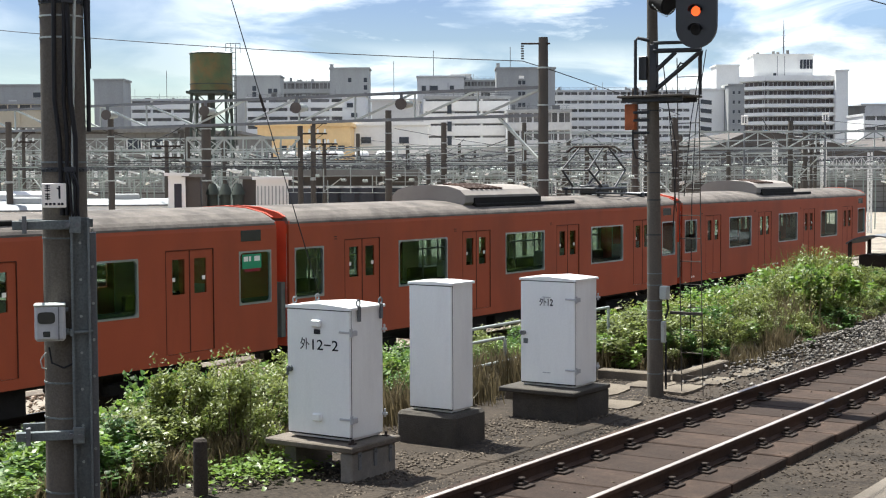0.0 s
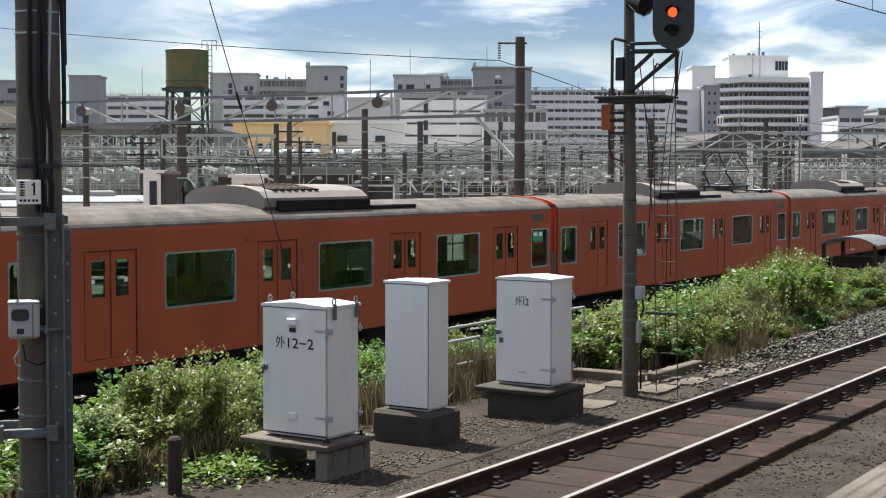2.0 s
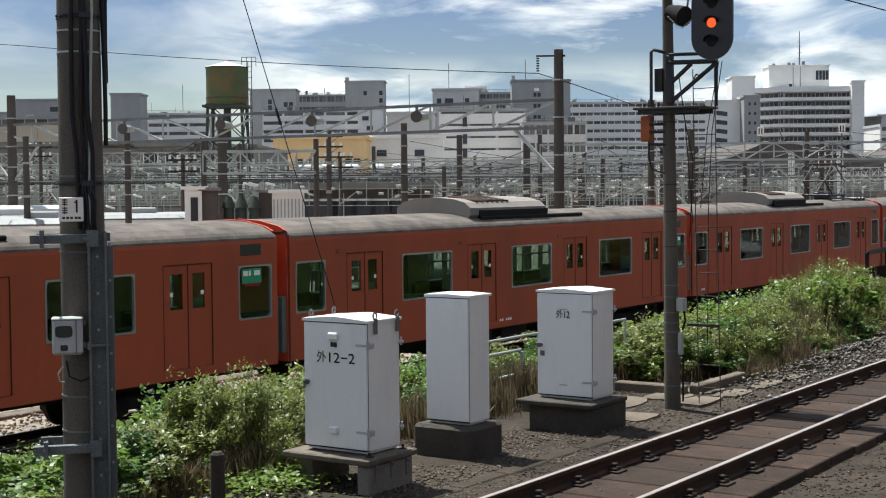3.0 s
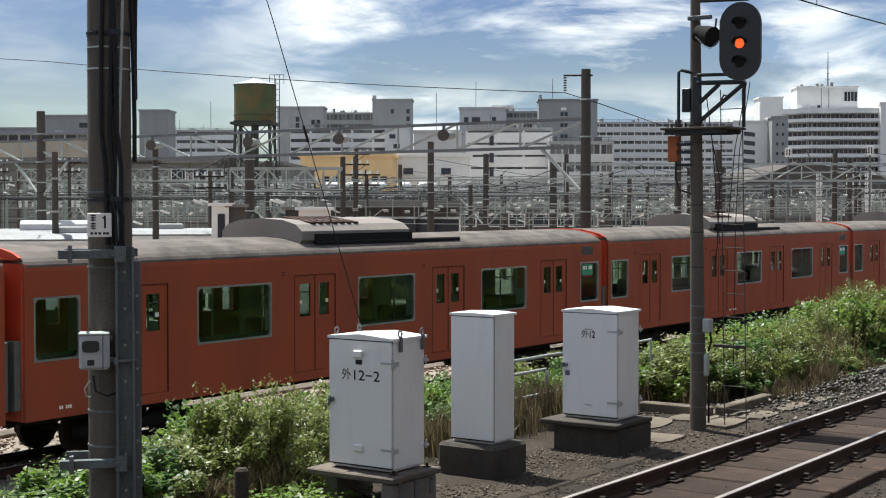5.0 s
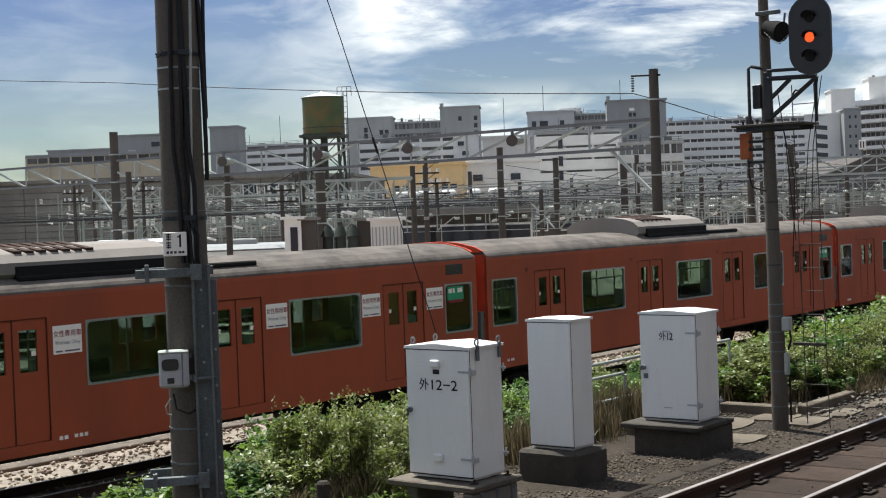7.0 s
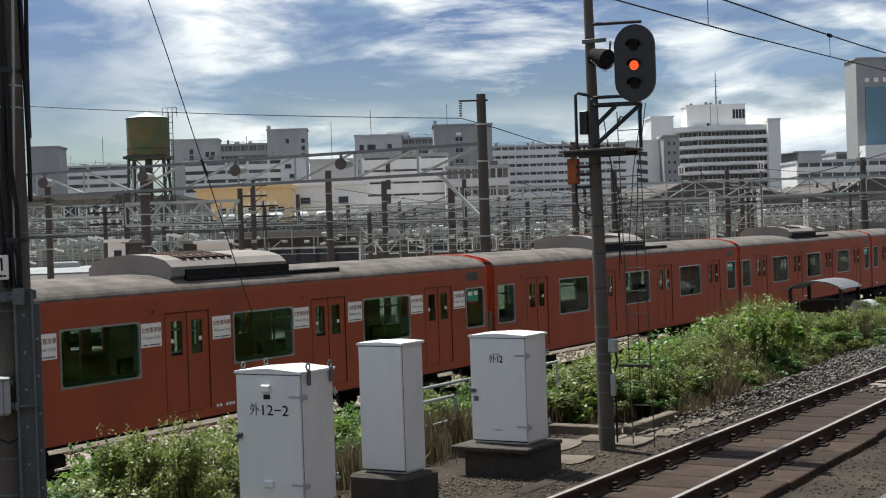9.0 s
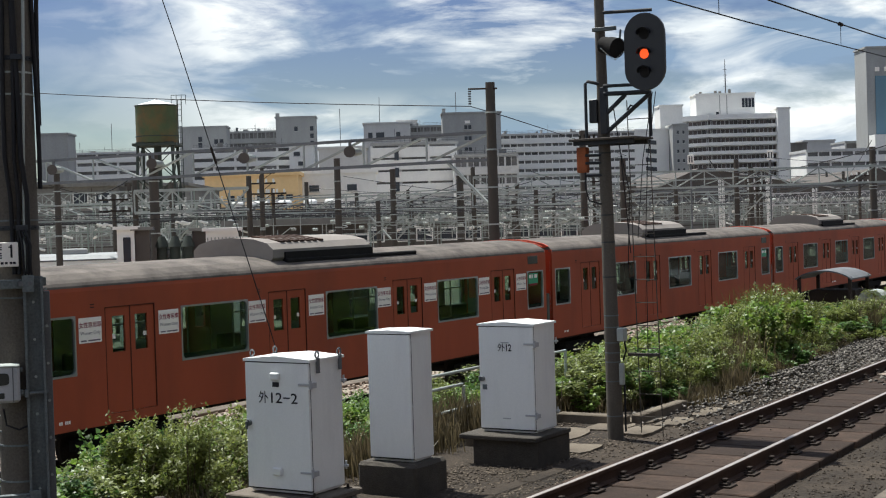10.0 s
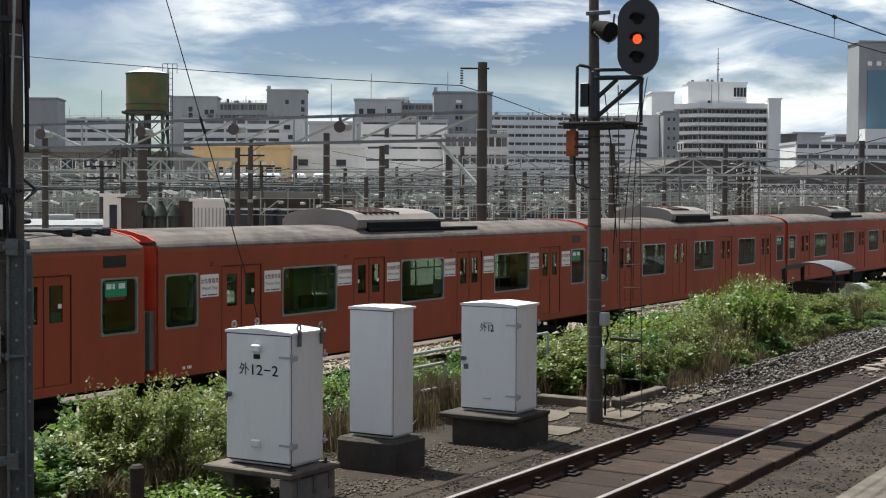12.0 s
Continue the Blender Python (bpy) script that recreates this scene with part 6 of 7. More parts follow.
# rows of gantries farther back, in the plan's axes along and across the tracks
for gx0, gx1, gy, gz0, gz1, bays, posts, drops in (
        (-72, -24, 58, 3.2, 3.9, 20, (-66, -52, -38, -26), 12),
        (-95, -26, 78, 3.6, 4.5, 24, (-90, -74, -58, -42, -28), 14),
        (-110, -24, 100, 3.4, 4.2, 28, (-104, -84, -64, -44, -26), 16),
        (-130, -20, 128, 3.7, 4.7, 30, (-120, -95, -70, -45, -24), 18),
        (-120, -10, 160, 4.2, 5.4, 26, (-100, -70, -45, -24, -12), 16),
        (-95, -8, 205, 5.2, 6.6, 22, (-90, -60, -35, -12), 12)):
    gantry(gx0, gx1, gy, gz0, gz1, bays, 0.075 if gy < 110 else 0.12, "zinc_light" if gy % 4 else "zinc_dark", posts, drops, "steel lattice gantry over the yard tracks")
    for x in posts:
        mast(x, gy, gz1 + random.uniform(0.1, 1.4), 0.15 if gy < 110 else 0.18)
for x in np.arange(-70, -24, 3.1):
    wire("trolley_wire", [(x, 34, 3.05 + 0.1 * math.sin(x)), (x, 160, 3.1)], 0.014, "thin overhead wire along the yard", "yard wires")
    wire("trolley_wire", sag((x, 58, 3.75), (x, 100, 3.7), 0.35), 0.012, "thin overhead wire along the yard", "yard wires")


def span_wires(y, x0, x1, z, seed):
    """Cross-span wires with strings of pale insulators and small hangers, too many to tell apart."""
    rng = random.Random(seed)
    b = BM()
    for dz in (0, -0.45, -0.75):
        bar(b, (x0, y, z + dz), (x1, y, z + dz), 0.02, n=4)
    x = x0 + 0.5
    while x < x1:
        e = rng.uniform(-0.25, 0.25)
        for k in range(3):
            bar(b, (x + k * 0.09, y, z + e), (x + 0.04 + k * 0.09, y, z + e), 0.07, n=6)
        bar(b, (x + 0.5, y, z - 0.75), (x + 0.5, y, z + rng.uniform(0, 0.5)), 0.02, n=4)
        if rng.random() < 0.45:
            bar(b, (x + 0.5, y, z - 0.7), (x + 1.5, y, z - 0.1), 0.025, n=4)
            bar(b, (x + 0.5, y + 0.3, z - 1.3), (x + 0.5, y + 0.3, z - 0.2), 0.02, n=4)
        x += rng.uniform(0.8, 1.9)
    tagged(part("span_wires", b, M["zinc_light"]), "pale cross-span wires with strings of insulators", "overhead line", kind="stuff")


for y, x0, x1, z in ((52, -64, -24, 2.6), (58.3, -72, -24, 2.75), (66, -80, -24, 3.0), (78.3, -95, -26, 3.0), (89, -98, -24, 3.1), (100.3, -110, -24, 2.9), (113, -118, -22, 3.0), (128.3, -125, -20, 3.2), (144, -110, -12, 3.5), (160.3, -110, -10, 3.6), (180, -90, -8, 4.0)):
    span_wires(y, x0, x1, z, int(y))


def lattice_post(x, y, top):
    g = thing("lattice_post", "white lattice steel post in the yard", "mast", "lattice posts", pose(x, y, YARD_Z))
    h = top - YARD_Z
    for dx in (-0.13, 0.13):
        for dy in (-0.13, 0.13):
            b = BM()
            box(b, dx - 0.025, dx + 0.025, dy - 0.025, dy + 0.025, 0, h)
            part("leg", b, M["wall_white"], g)
    b = BM()
    n = int(h / 0.45)
    for k in range(n):
        z0, z1 = h * k / n, h * (k + 1) / n
        for dy in (-0.13, 0.13):
            bar(b, (-0.13, dy, z0), (0.13, dy, z1), 0.016, n=4)
            bar(b, (0.13, dy, z0), (-0.13, dy, z1), 0.016, n=4)
    tagged(part("lacing", b, M["wall_white"], g), kind="stuff")


# a frame that looks along the camera's first line of sight: a to the right, d ahead
AXIS = radians(33.31)


def plan(a, d, z=0.0, turn=0.0):
    return pose(a * math.cos(AXIS) - d * math.sin(AXIS), a * math.sin(AXIS) + d * math.cos(AXIS), z, 0, 0, math.degrees(AXIS) + turn)


for a, d, top in ((21.91, 95, 4.9), (25.90, 98, 4.9), (12.56, 90, 3.9), (32.61, 110, 4.2)):
    m = plan(a, d)
    lattice_post(m.translation.x, m.translation.y, top)
for a, d, top, r in ((8.29, 62, 6.3, 0.15), (21.37, 85, 5.2, 0.17), (3.59, 75, 4.9, 0.2), (-2.29, 62, 5.4, 0.15), (-5.36, 60, 4.7, 0.1), (-13.28, 58, 5.2, 0.13),
                     (-8.97, 55, 5.4, 0.19), (27.01, 80, 6.0, 0.19), (7.03, 70, 4.0, 0.12), (6.78, 80, 3.6, 0.13), (-0.62, 66, 3.6, 0.11), (1.27, 90, 4.0, 0.13), (12.38, 75, 4.6, 0.13), (16.27, 82, 4.0, 0.13), (-16.16, 64, 3.3, 0.1), (-15.58, 52, 4.6, 0.12)):
    m = plan(a, d)
    mast(m.translation.x, m.translation.y, top, r)


def truss(a0, a1, z0, z1, d, bays, cross, r, material, lbl, turn=0.0):
    """A slender lattice beam on two posts; cross: X bracing, else a zigzag."""
    g = thing("overhead_gantry", lbl, "gantry", "overhead gantries", plan(a0, d, YARD_Z, turn))
    w, b0, b1 = a1 - a0, z0 - YARD_Z, z1 - YARD_Z
    for n, z in (("top_chord", b1), ("bottom_chord", b0)):
        part(n, box(BM(), 0, w, -r, r, z - r, z + r), M[material], g)
    step = w / bays
    for k in range(bays):
        x, y = k * step, (k + 1) * step
        for up in ((0, 1) if cross else (k % 2,)):
            part("diagonal", bar(BM(), (x, 0, b0 if up else b1), (y, 0, b1 if up else b0), r * 0.8, n=4), M[material], g)
        part("upright", bar(BM(), (x, 0, b0), (x, 0, b1), r * 0.7, n=4), M[material], g)
    for x in (0.0, w):
        part("post", bar(BM(), (x, 0.2, -0.2), (x, 0.2, b1 + 0.5), 0.13, 0.11, n=10), M["mast"], g)
    return g


truss(4.0, 26.6, 3.85, 4.65, 70, 16, False, 0.05, "zinc_light", "pale steel gantry with zigzag bracing over the yard")
truss(15.6, 24.6, 3.05, 3.95, 95, 10, False, 0.055, "zinc_light", "light grey triangulated gantry beam in the yard")
truss(25.0, 36.6, 2.95, 3.75, 100, 20, True, 0.04, "wall_pale", "white cross-braced lattice beam in the yard")
truss(-10.6, -5.9, 3.3, 4.2, 60, 6, False, 0.06, "zinc_light", "pale zigzag gantry beside the water tower")
truss(-2.0, 9.5, 3.2, 3.85, 84, 16, True, 0.035, "zinc_light", "thin cross-braced gantry over the yard tracks")
truss(-30.0, -14.0, 4.3, 5.0, 92, 18, True, 0.04, "zinc_light", "long thin lattice gantry before the depot")


def utility_pole(a, d, top, arms):
    g = thing("utility_pole", "dark yard pole with cross arms and pale insulators", "pole", "utility poles", plan(a, d, YARD_Z))
    h = top - YARD_Z
    part("pole", bar(BM(), (0, 0, -0.2), (0, 0, h), 0.12, 0.085, n=10), M["mast"], g)
    for k in range(arms):
        z = h - 0.25 - 0.5 * k
        arm = part("cross_arm", box(BM(), -0.65, 0.65, -0.13, -0.07, z - 0.04, z + 0.04), M["iron"], g)
        for x in (-0.55, -0.2, 0.2, 0.55):
            part("insulator", bar(BM(), (x, -0.1, z + 0.04), (x, -0.1, z + 0.22), 0.06, 0.04, n=8), M["porcelain"], arm)
        part("arm_brace", bar(BM(), (0.0, -0.1, z - 0.35), (0.45, -0.1, z - 0.03), 0.02, n=4), M["iron"], g)


for a, d, top, arms in ((-6.2, 70, 5.4, 3), (-5.7, 70, 4.4, 2), (-12.2, 64, 4.2, 2), (11.0, 78, 4.7, 2), (-22.0, 76, 5.2, 2), (22.5, 88, 4.6, 2), (-28.5, 84, 5.4, 3), (31.5, 96, 5.0, 2)):
    utility_pole(a, d, top, arms)


def rack(a0, a1, z, d, seed):
    """A row of pale green steel posts that carry strings of porcelain insulators and bus bars."""
    rng = random.Random(seed)
    b, c = BM(), BM()
    for dz in (0.0, -0.55, -1.1):
        bar(b, (a0, 0, z + dz), (a1, 0, z + dz), 0.03, n=4)
    x = a0
    while x < a1:
        bar(b, (x, 0, YARD_Z), (x, 0, z + rng.uniform(0.1, 0.9)), 0.045, n=5)
        if rng.random() < 0.5:
            bar(b, (x, 0, z - 1.1), (x + 0.9, 0, z), 0.03, n=4)
        for j in range(3):
            e, h = x + rng.uniform(0.1, 1.0), z + rng.choice((0.0, 0.0, -0.55, -1.1))
            for q in range(4):
                bar(c, (e, -0.05, h + 0.05 + 0.085 * q), (e, -0.05, h + 0.1 + 0.085 * q), 0.075, n=7)
            if rng.random() < 0.35:
                bar(c, (e - 0.2, -0.1, h - 0.15), (e + 0.25, -0.1, h - 0.28), 0.06, n=6)
        x += rng.uniform(0.9, 1.6)
    o = plan(0, d)
    for bm, m, l in ((b, "rack", "pale green steel posts and bus bars"), (c, "porcelain", "strings of pale porcelain insulators")):
        ob = part("switch_rack", bm, M[m])
        ob.matrix_basis = o
        tagged(ob, l, "overhead line", kind="stuff")


for a0, a1, z, d in ((-36, -8, 4.3, 98), (-30, -9, 3.6, 86), (-8, 12, 3.0, 92), (8, 30, 3.0, 108), (-24, -8, 3.1, 72), (26, 44, 3.2, 118)):
    rack(a0, a1, z, d, int(d))


def loose_spans():
    """Feeder and stay wires that cross the yard at all angles."""
    rng = random.Random(77)
    for k in range(34):
        d0, d1 = rng.uniform(50, 110), rng.uniform(55, 130)
        a0 = rng.uniform(-28, 30) * d0 / 80
        a1 = a0 * d1 / d0 + rng.uniform(-14, 14)
        p, q = plan(a0, d0).translation, plan(a1, d1).translation
        p.z, q.z = rng.uniform(3.2, 5.3), rng.uniform(3.0, 5.6)
        wire("span_wire", sag(p, q, rng.uniform(0.1, 0.6), 8), rng.uniform(0.012, 0.022), "thin grey wire across the yard", "yard wires")


loose_spans()
for a, d, z in ((15.7, 75, 5.4), (19.9, 75, 5.5)):
    bd = thing("track_board", "small white track number board on a post", "sign", "track boards", plan(a, d, YARD_Z))
    part("post", bar(BM(), (0, 0.05, -0.2), (0, 0.05, z - YARD_Z + 0.2), 0.05, n=8), M["zinc_dark"], bd)
    plate = part("plate", box(BM(), -0.17, 0.17, -0.02, 0.02, z - YARD_Z - 0.24, z - YARD_Z + 0.24, 0.01), M["sign_white"], bd)
    for x in (-0.08, 0.06):
        part("mark", box(BM(), x - 0.03, x + 0.03, -0.028, -0.02, z - YARD_Z - 0.16, z - YARD_Z + 0.16), M["ink"], plate)


def yard_hut(a0, a1, z1, d, deep, wall, lbl, door=False, ribs=0):
    w = a1 - a0
    h = thing("yard_hut", lbl, "hut", m=plan(a0, d, YARD_Z, 8))
    H = z1 - YARD_Z
    b = BM()
    box(b, 0, w, 0, deep, 0, H)
    part("wall", b, M[wall], h)
    b = BM()
    box(b, -0.12, w + 0.12, -0.15, deep + 0.15, H, H + 0.1)
    part("roof", b, M["wall_white"] if wall == "wall_white" else M["shed"], h)
    if door:
        b = BM()
        box(b, w * 0.35, w * 0.78, -0.03, 0.0, H - 2.2, H - 0.25)
        part("door", b, M["window_dark"], h)
    for k in range(ribs):
        b = BM()
        x = w * (k + 0.5) / ribs
        box(b, x - 0.02, x + 0.02, -0.03, 0, H - 1.8, H - 0.2)
        part("rib", b, M["zinc_light"], h)


yard_hut(-8.73, -8.19, 2.64, 46, 2.0, "wall_white", "small white yard hut with a dark door", True)
yard_hut(-8.21, -7.75, 2.60, 46.2, 2.0, "shed_brown", "dark brown hut beside the white one")
yard_hut(-6.06, -5.01, 2.50, 47, 2.4, "wall_white", "pale ribbed metal hut with streaked wall", False, 9)
yard_hut(-6.52, -6.09, 2.52, 47.2, 2.4, "shed_brown", "dark brown end of the ribbed hut")
for k in range(3):
    v = BM()
    bar(v, (0, 0, 0), (0, 0, 4.05), 0.17, n=14)
    bar(v, (0, 0, 4.0), (0, 0, 4.35), 0.24, 0.1, n=14)
    ob = part("ventilator", v, M["tower"])
    ob.matrix_basis = plan(-7.48 + 0.42 * k, 47, YARD_Z)
    tagged(ob, "dark green ventilator drum beside the hut", "ventilator", "ventilators")


def long_shed(a0, a1, z1, d, deep, wall, lbl, pitch=0.0, windows=0, turn=0.0, name="yard_shed"):
    w, H = a1 - a0, z1 - YARD_Z
    s = thing(name, lbl, "shed", m=plan(a0, d, YARD_Z, turn))
    b = BM()
    box(b, 0, w, 0, deep, 0, H)
    part("wall", b, M[wall], s)
    r = BM()
    if pitch:
        prism(r, [(-0.5, H), (w + 0.5, H), (w * 0.3, H + pitch)], -0.5, deep)
    else:
        box(r, -0.4, w + 0.4, -0.6, deep, H, H + 0.3)
    part("roof", r, M["shed_brown"] if pitch else M["shed"], s)
    ribs = BM()
    for k, z in enumerate(np.arange(0.5, H - 0.2, 0.62)):
        box(ribs, 0, w, -0.05, 0.0, z, z + (0.14 if k % 3 == 1 else 0.05))
    x = 2.0
    while x < w:
        box(ribs, x - 0.03, x + 0.03, -0.07, -0.05, 0, H - 0.1)
        x += 5.5
    tagged(part("cladding_joint", ribs, M["shed_brown"], s), kind="stuff")
    for k in range(windows):
        x = w * (k + 0.5) / windows
        b = BM()
        box(b, x - 0.7, x + 0.7, -0.08, -0.02, H - 1.6, H - 0.5)
        f = part("window", b, M["wall_white"], s)
        b = BM()
        box(b, x - 0.6, x + 0.6, -0.11, -0.08, H - 1.5, H - 0.6)
        part("pane", b, M["window_dark"], f)
    return s


long_shed(-63.74, -23.24, 6.91, 135, 30, "shed", "long grey corrugated depot shed")
long_shed(-28.87, -24.86, 6.55, 131, 3, "shed", "windowed lean-to on the depot shed", windows=2)
long_shed(-8.02, -1.38, 2.60, 72, 10, "shed_brown", "low dark brown yard workshop", windows=7)
long_shed(-25.82, -21.18, 6.95, 150, 30, "shed", "grey corrugated shed beyond the water tower")
engine_shed = long_shed(28.0, 56.9, 4.1, 170, 40, "shed", "broad gabled engine shed with dark cladding", pitch=3.7)
for k in range(9):
    st = BM()
    x = 10.0 + 1.9 * k
    z = 4.1 - YARD_Z + 3.7 * (1 - (x - 8.7) / 20.7)
    prism(st, [(x, z + 0.02), (x + 1.3, z - 0.21), (x + 1.3, z - 0.1), (x, z + 0.13)], -0.7, 1.2 + 0.5 * (k % 3))
    part("skylight", st, M["wall_pale"] if k % 3 else M["tower_glass"], engine_shed, "pale skylight strip")
long_shed(19.76, 27.41, 3.07, 150, 20, "shed_brown", "low dark shed in the yard", pitch=1.5)
long_shed(57.82, 83.15, 5.81, 190, 40, "shed", "long grey shed at the end of the yard", pitch=2.0)
long_shed(-2.31, 15.81, 2.49, 120, 20, "shed_brown", "low dark row of workshops", windows=9)


def roof_tank(a, d, z, length):
    """A white horizontal tank with domed ends on two saddles."""
    t = thing("roof_tank", "white horizontal tank with domed ends on a workshop roof", "tank", "roof tanks", plan(a, d, z))
    b = BM()
    rings = []
    for x, r in ((0.0, 0.25), (0.12, 0.42), (0.3, 0.5), (length - 0.3, 0.5), (length - 0.12, 0.42), (length, 0.25)):
        rings.append([b.verts.new((x, r * math.cos(math.tau * k / 18), 0.62 + r * math.sin(math.tau * k / 18))) for k in range(18)])
    for p, q in zip(rings, rings[1:]):
        for k in range(18):
            b.faces.new((p[k], p[(k + 1) % 18], q[(k + 1) % 18], q[k])).smooth = True
    caps(b, rings)
    part("shell", b, M["wall_white"], t)
    for x in (0.6, length - 0.8):
        part("saddle", box(BM(), x, x + 0.2, -0.4, 0.4, 0, 0.3), M["zinc_dark"], t)


long_shed(-21.5, -3.5, 4.1, 172, 9, "shed_brown", "low workshop with tanks on its roof", windows=8)
for a, n in ((-19.4, 1.9), (-17.0, 2.6), (-14.2, 2.4), (-10.4, 1.6), (-7.9, 2.2)):
    roof_tank(a, 173.5, 4.4, n)


def parked_train(a0, d, cars_n, lbl):
    for k in range(cars_n):
        t = thing("parked_car", lbl, "train car", "parked cars", plan(a0 - 20.3 * k, d, YARD_Z, 12))
        turned = pose(0, 0, 0, 0, 0, 90)
        part("body", prism(BM(), [(-1.4, 0.9), (1.4, 0.9), (1.4, 3.42), (-1.4, 3.42)], 0, 19.6), M["wall_white"], t, "pale painted car body").matrix_basis = turned
        part("roof", prism(BM(), [(-1.4, 3.42), (1.4, 3.42), (1.2, 3.58), (0, 3.66), (-1.2, 3.58)], 0, 19.6), M["steel_car"], t, "dusty steel roof").matrix_basis = turned
        part("gutter", box(BM(), -1.44, 1.44, 0.05, 19.55, 3.36, 3.42), M["zinc_dark"], t).matrix_basis = turned
        for q in range(8):
            y = 0.9 + 2.4 * q
            part("door_head", box(BM(), -1.42, 1.42, y, y + 1.2, 2.5, 3.12), M["orange"], t, "faded orange door").matrix_basis = turned
            part("window", box(BM(), -1.43, 1.43, y + 0.15, y + 1.05, 1.9, 2.95), M["window_dark"], t).matrix_basis = turned
        for y0 in (1.2, 9.0, 16.4):
            part("roof_vent", box(BM(), -0.5, 0.5, y0, y0 + 1.2, 3.6, 3.86, 0.05), M["wall_grey"], t).matrix_basis = turned
        for q in (4.5, 12.5):
            u = BM()
            prism(u, [(-0.9, 3.6), (0.9, 3.6), (0.9, 3.85), (0.6, 4.0), (-0.6, 4.0), (-0.9, 3.85)], q, q + 3.4)
            ob = part("cooling_unit", u, M["wall_pale"], t)
            ob.matrix_basis = pose(0, 0, 0, 0, 0, 90)
        u = BM()
        box(u, -1.2, 1.2, 0.3, 19.3, 0.3, 0.9)
        ob = part("underframe", u, M["under"], t)
        ob.matrix_basis = pose(0, 0, 0, 0, 0, 90)


parked_train(-11.77, 62, 3, "parked stainless commuter car with orange stripe")
parked_train(-13.46, 53, 2, "parked stainless commuter car with orange stripe")


def water_tower():
    t = thing("water_tower", "green riveted water tank on a steel trestle", "water tower", m=plan(-18.61, 117, YARD_Z))
    zb, zt = 9.45 - YARD_Z, 12.48 - YARD_Z
    b = BM()
    bar(b, (0, 0, zb), (0, 0, zt), 1.68, n=40)
    tank = part("tank", b, M["tank"], t, "rust-stained green tank")
    for z in (zb + 0.5, zt - 0.1):
        b = BM()
        bar(b, (0, 0, z), (0, 0, z + 0.08), 1.72, n=40)
        part("hoop", b, M["tower"], tank)
    b = BM()
    bar(b, (0, 0, zt), (0, 0, zt + 0.42), 1.78, 0.25, n=40)
    bar(b, (0, 0, zt + 0.42), (0, 0, zt + 0.6), 0.2, 0.1, n=12)
    part("roof", b, M["tank_top"], t, "pale conical tank roof")
    for x in (-1.35, 1.35):
        for y in (-1.35, 1.35):
            b = BM()
            bar(b, (x * 1.3, y * 1.3, 0), (x, y, zb), 0.13, n=6)
            part("leg", b, M["tower"], t)
    n = 4
    for k in range(n):
        z0, z1 = zb * k / n, zb * (k + 1) / n
        for s in (-1.45, 1.45):
            b = BM()
            bar(b, (-1.5, s, z0), (1.5, s, z1), 0.05, n=4)
            bar(b, (1.5, s, z0), (-1.5, s, z1), 0.05, n=4)
            bar(b, (-1.5, s, z1), (1.5, s, z1), 0.07, n=4)
            part("brace", b, M["tower"], t)
            b = BM()
            bar(b, (s, -1.5, z0), (s, 1.5, z1), 0.05, n=4)
            bar(b, (s, 1.5, z0), (s, -1.5, z1), 0.05, n=4)
            part("brace", b, M["tower"], t)
    b = BM()
    box(b, -1.75, 1.75, -1.75, 1.75, zb - 0.25, zb - 0.05)
    part("deck", b, M["tower"], t)
    b = BM()
    for x in (1.75, 2.05):
        bar(b, (x, -0.3, 0.5), (x, -0.3, zt + 0.45), 0.035, n=5)
    for z in np.arange(1, zt + 0.5, 0.45):
        bar(b, (1.75, -0.3, z), (2.05, -0.3, z), 0.025, n=4)
    part("ladder", b, M["tower"], t)
    b = BM()
    for x in (1.3, 1.7, 2.1, 2.45):
        bar(b, (x, -0.6, zt + 0.0), (x, -0.6, zt + 0.75), 0.03, n=4)
    for z in (zt + 0.4, zt + 0.75):
        bar(b, (1.3, -0.6, z), (2.45, -0.6, z), 0.03, n=4)
    part("guard_rail", b, M["tower"], t)
    b = BM()
    bar(b, (0, 0, 0), (0, 0, zb), 0.3, n=12)
    part("riser_pipe", b, M["tower"], t)


water_tower()


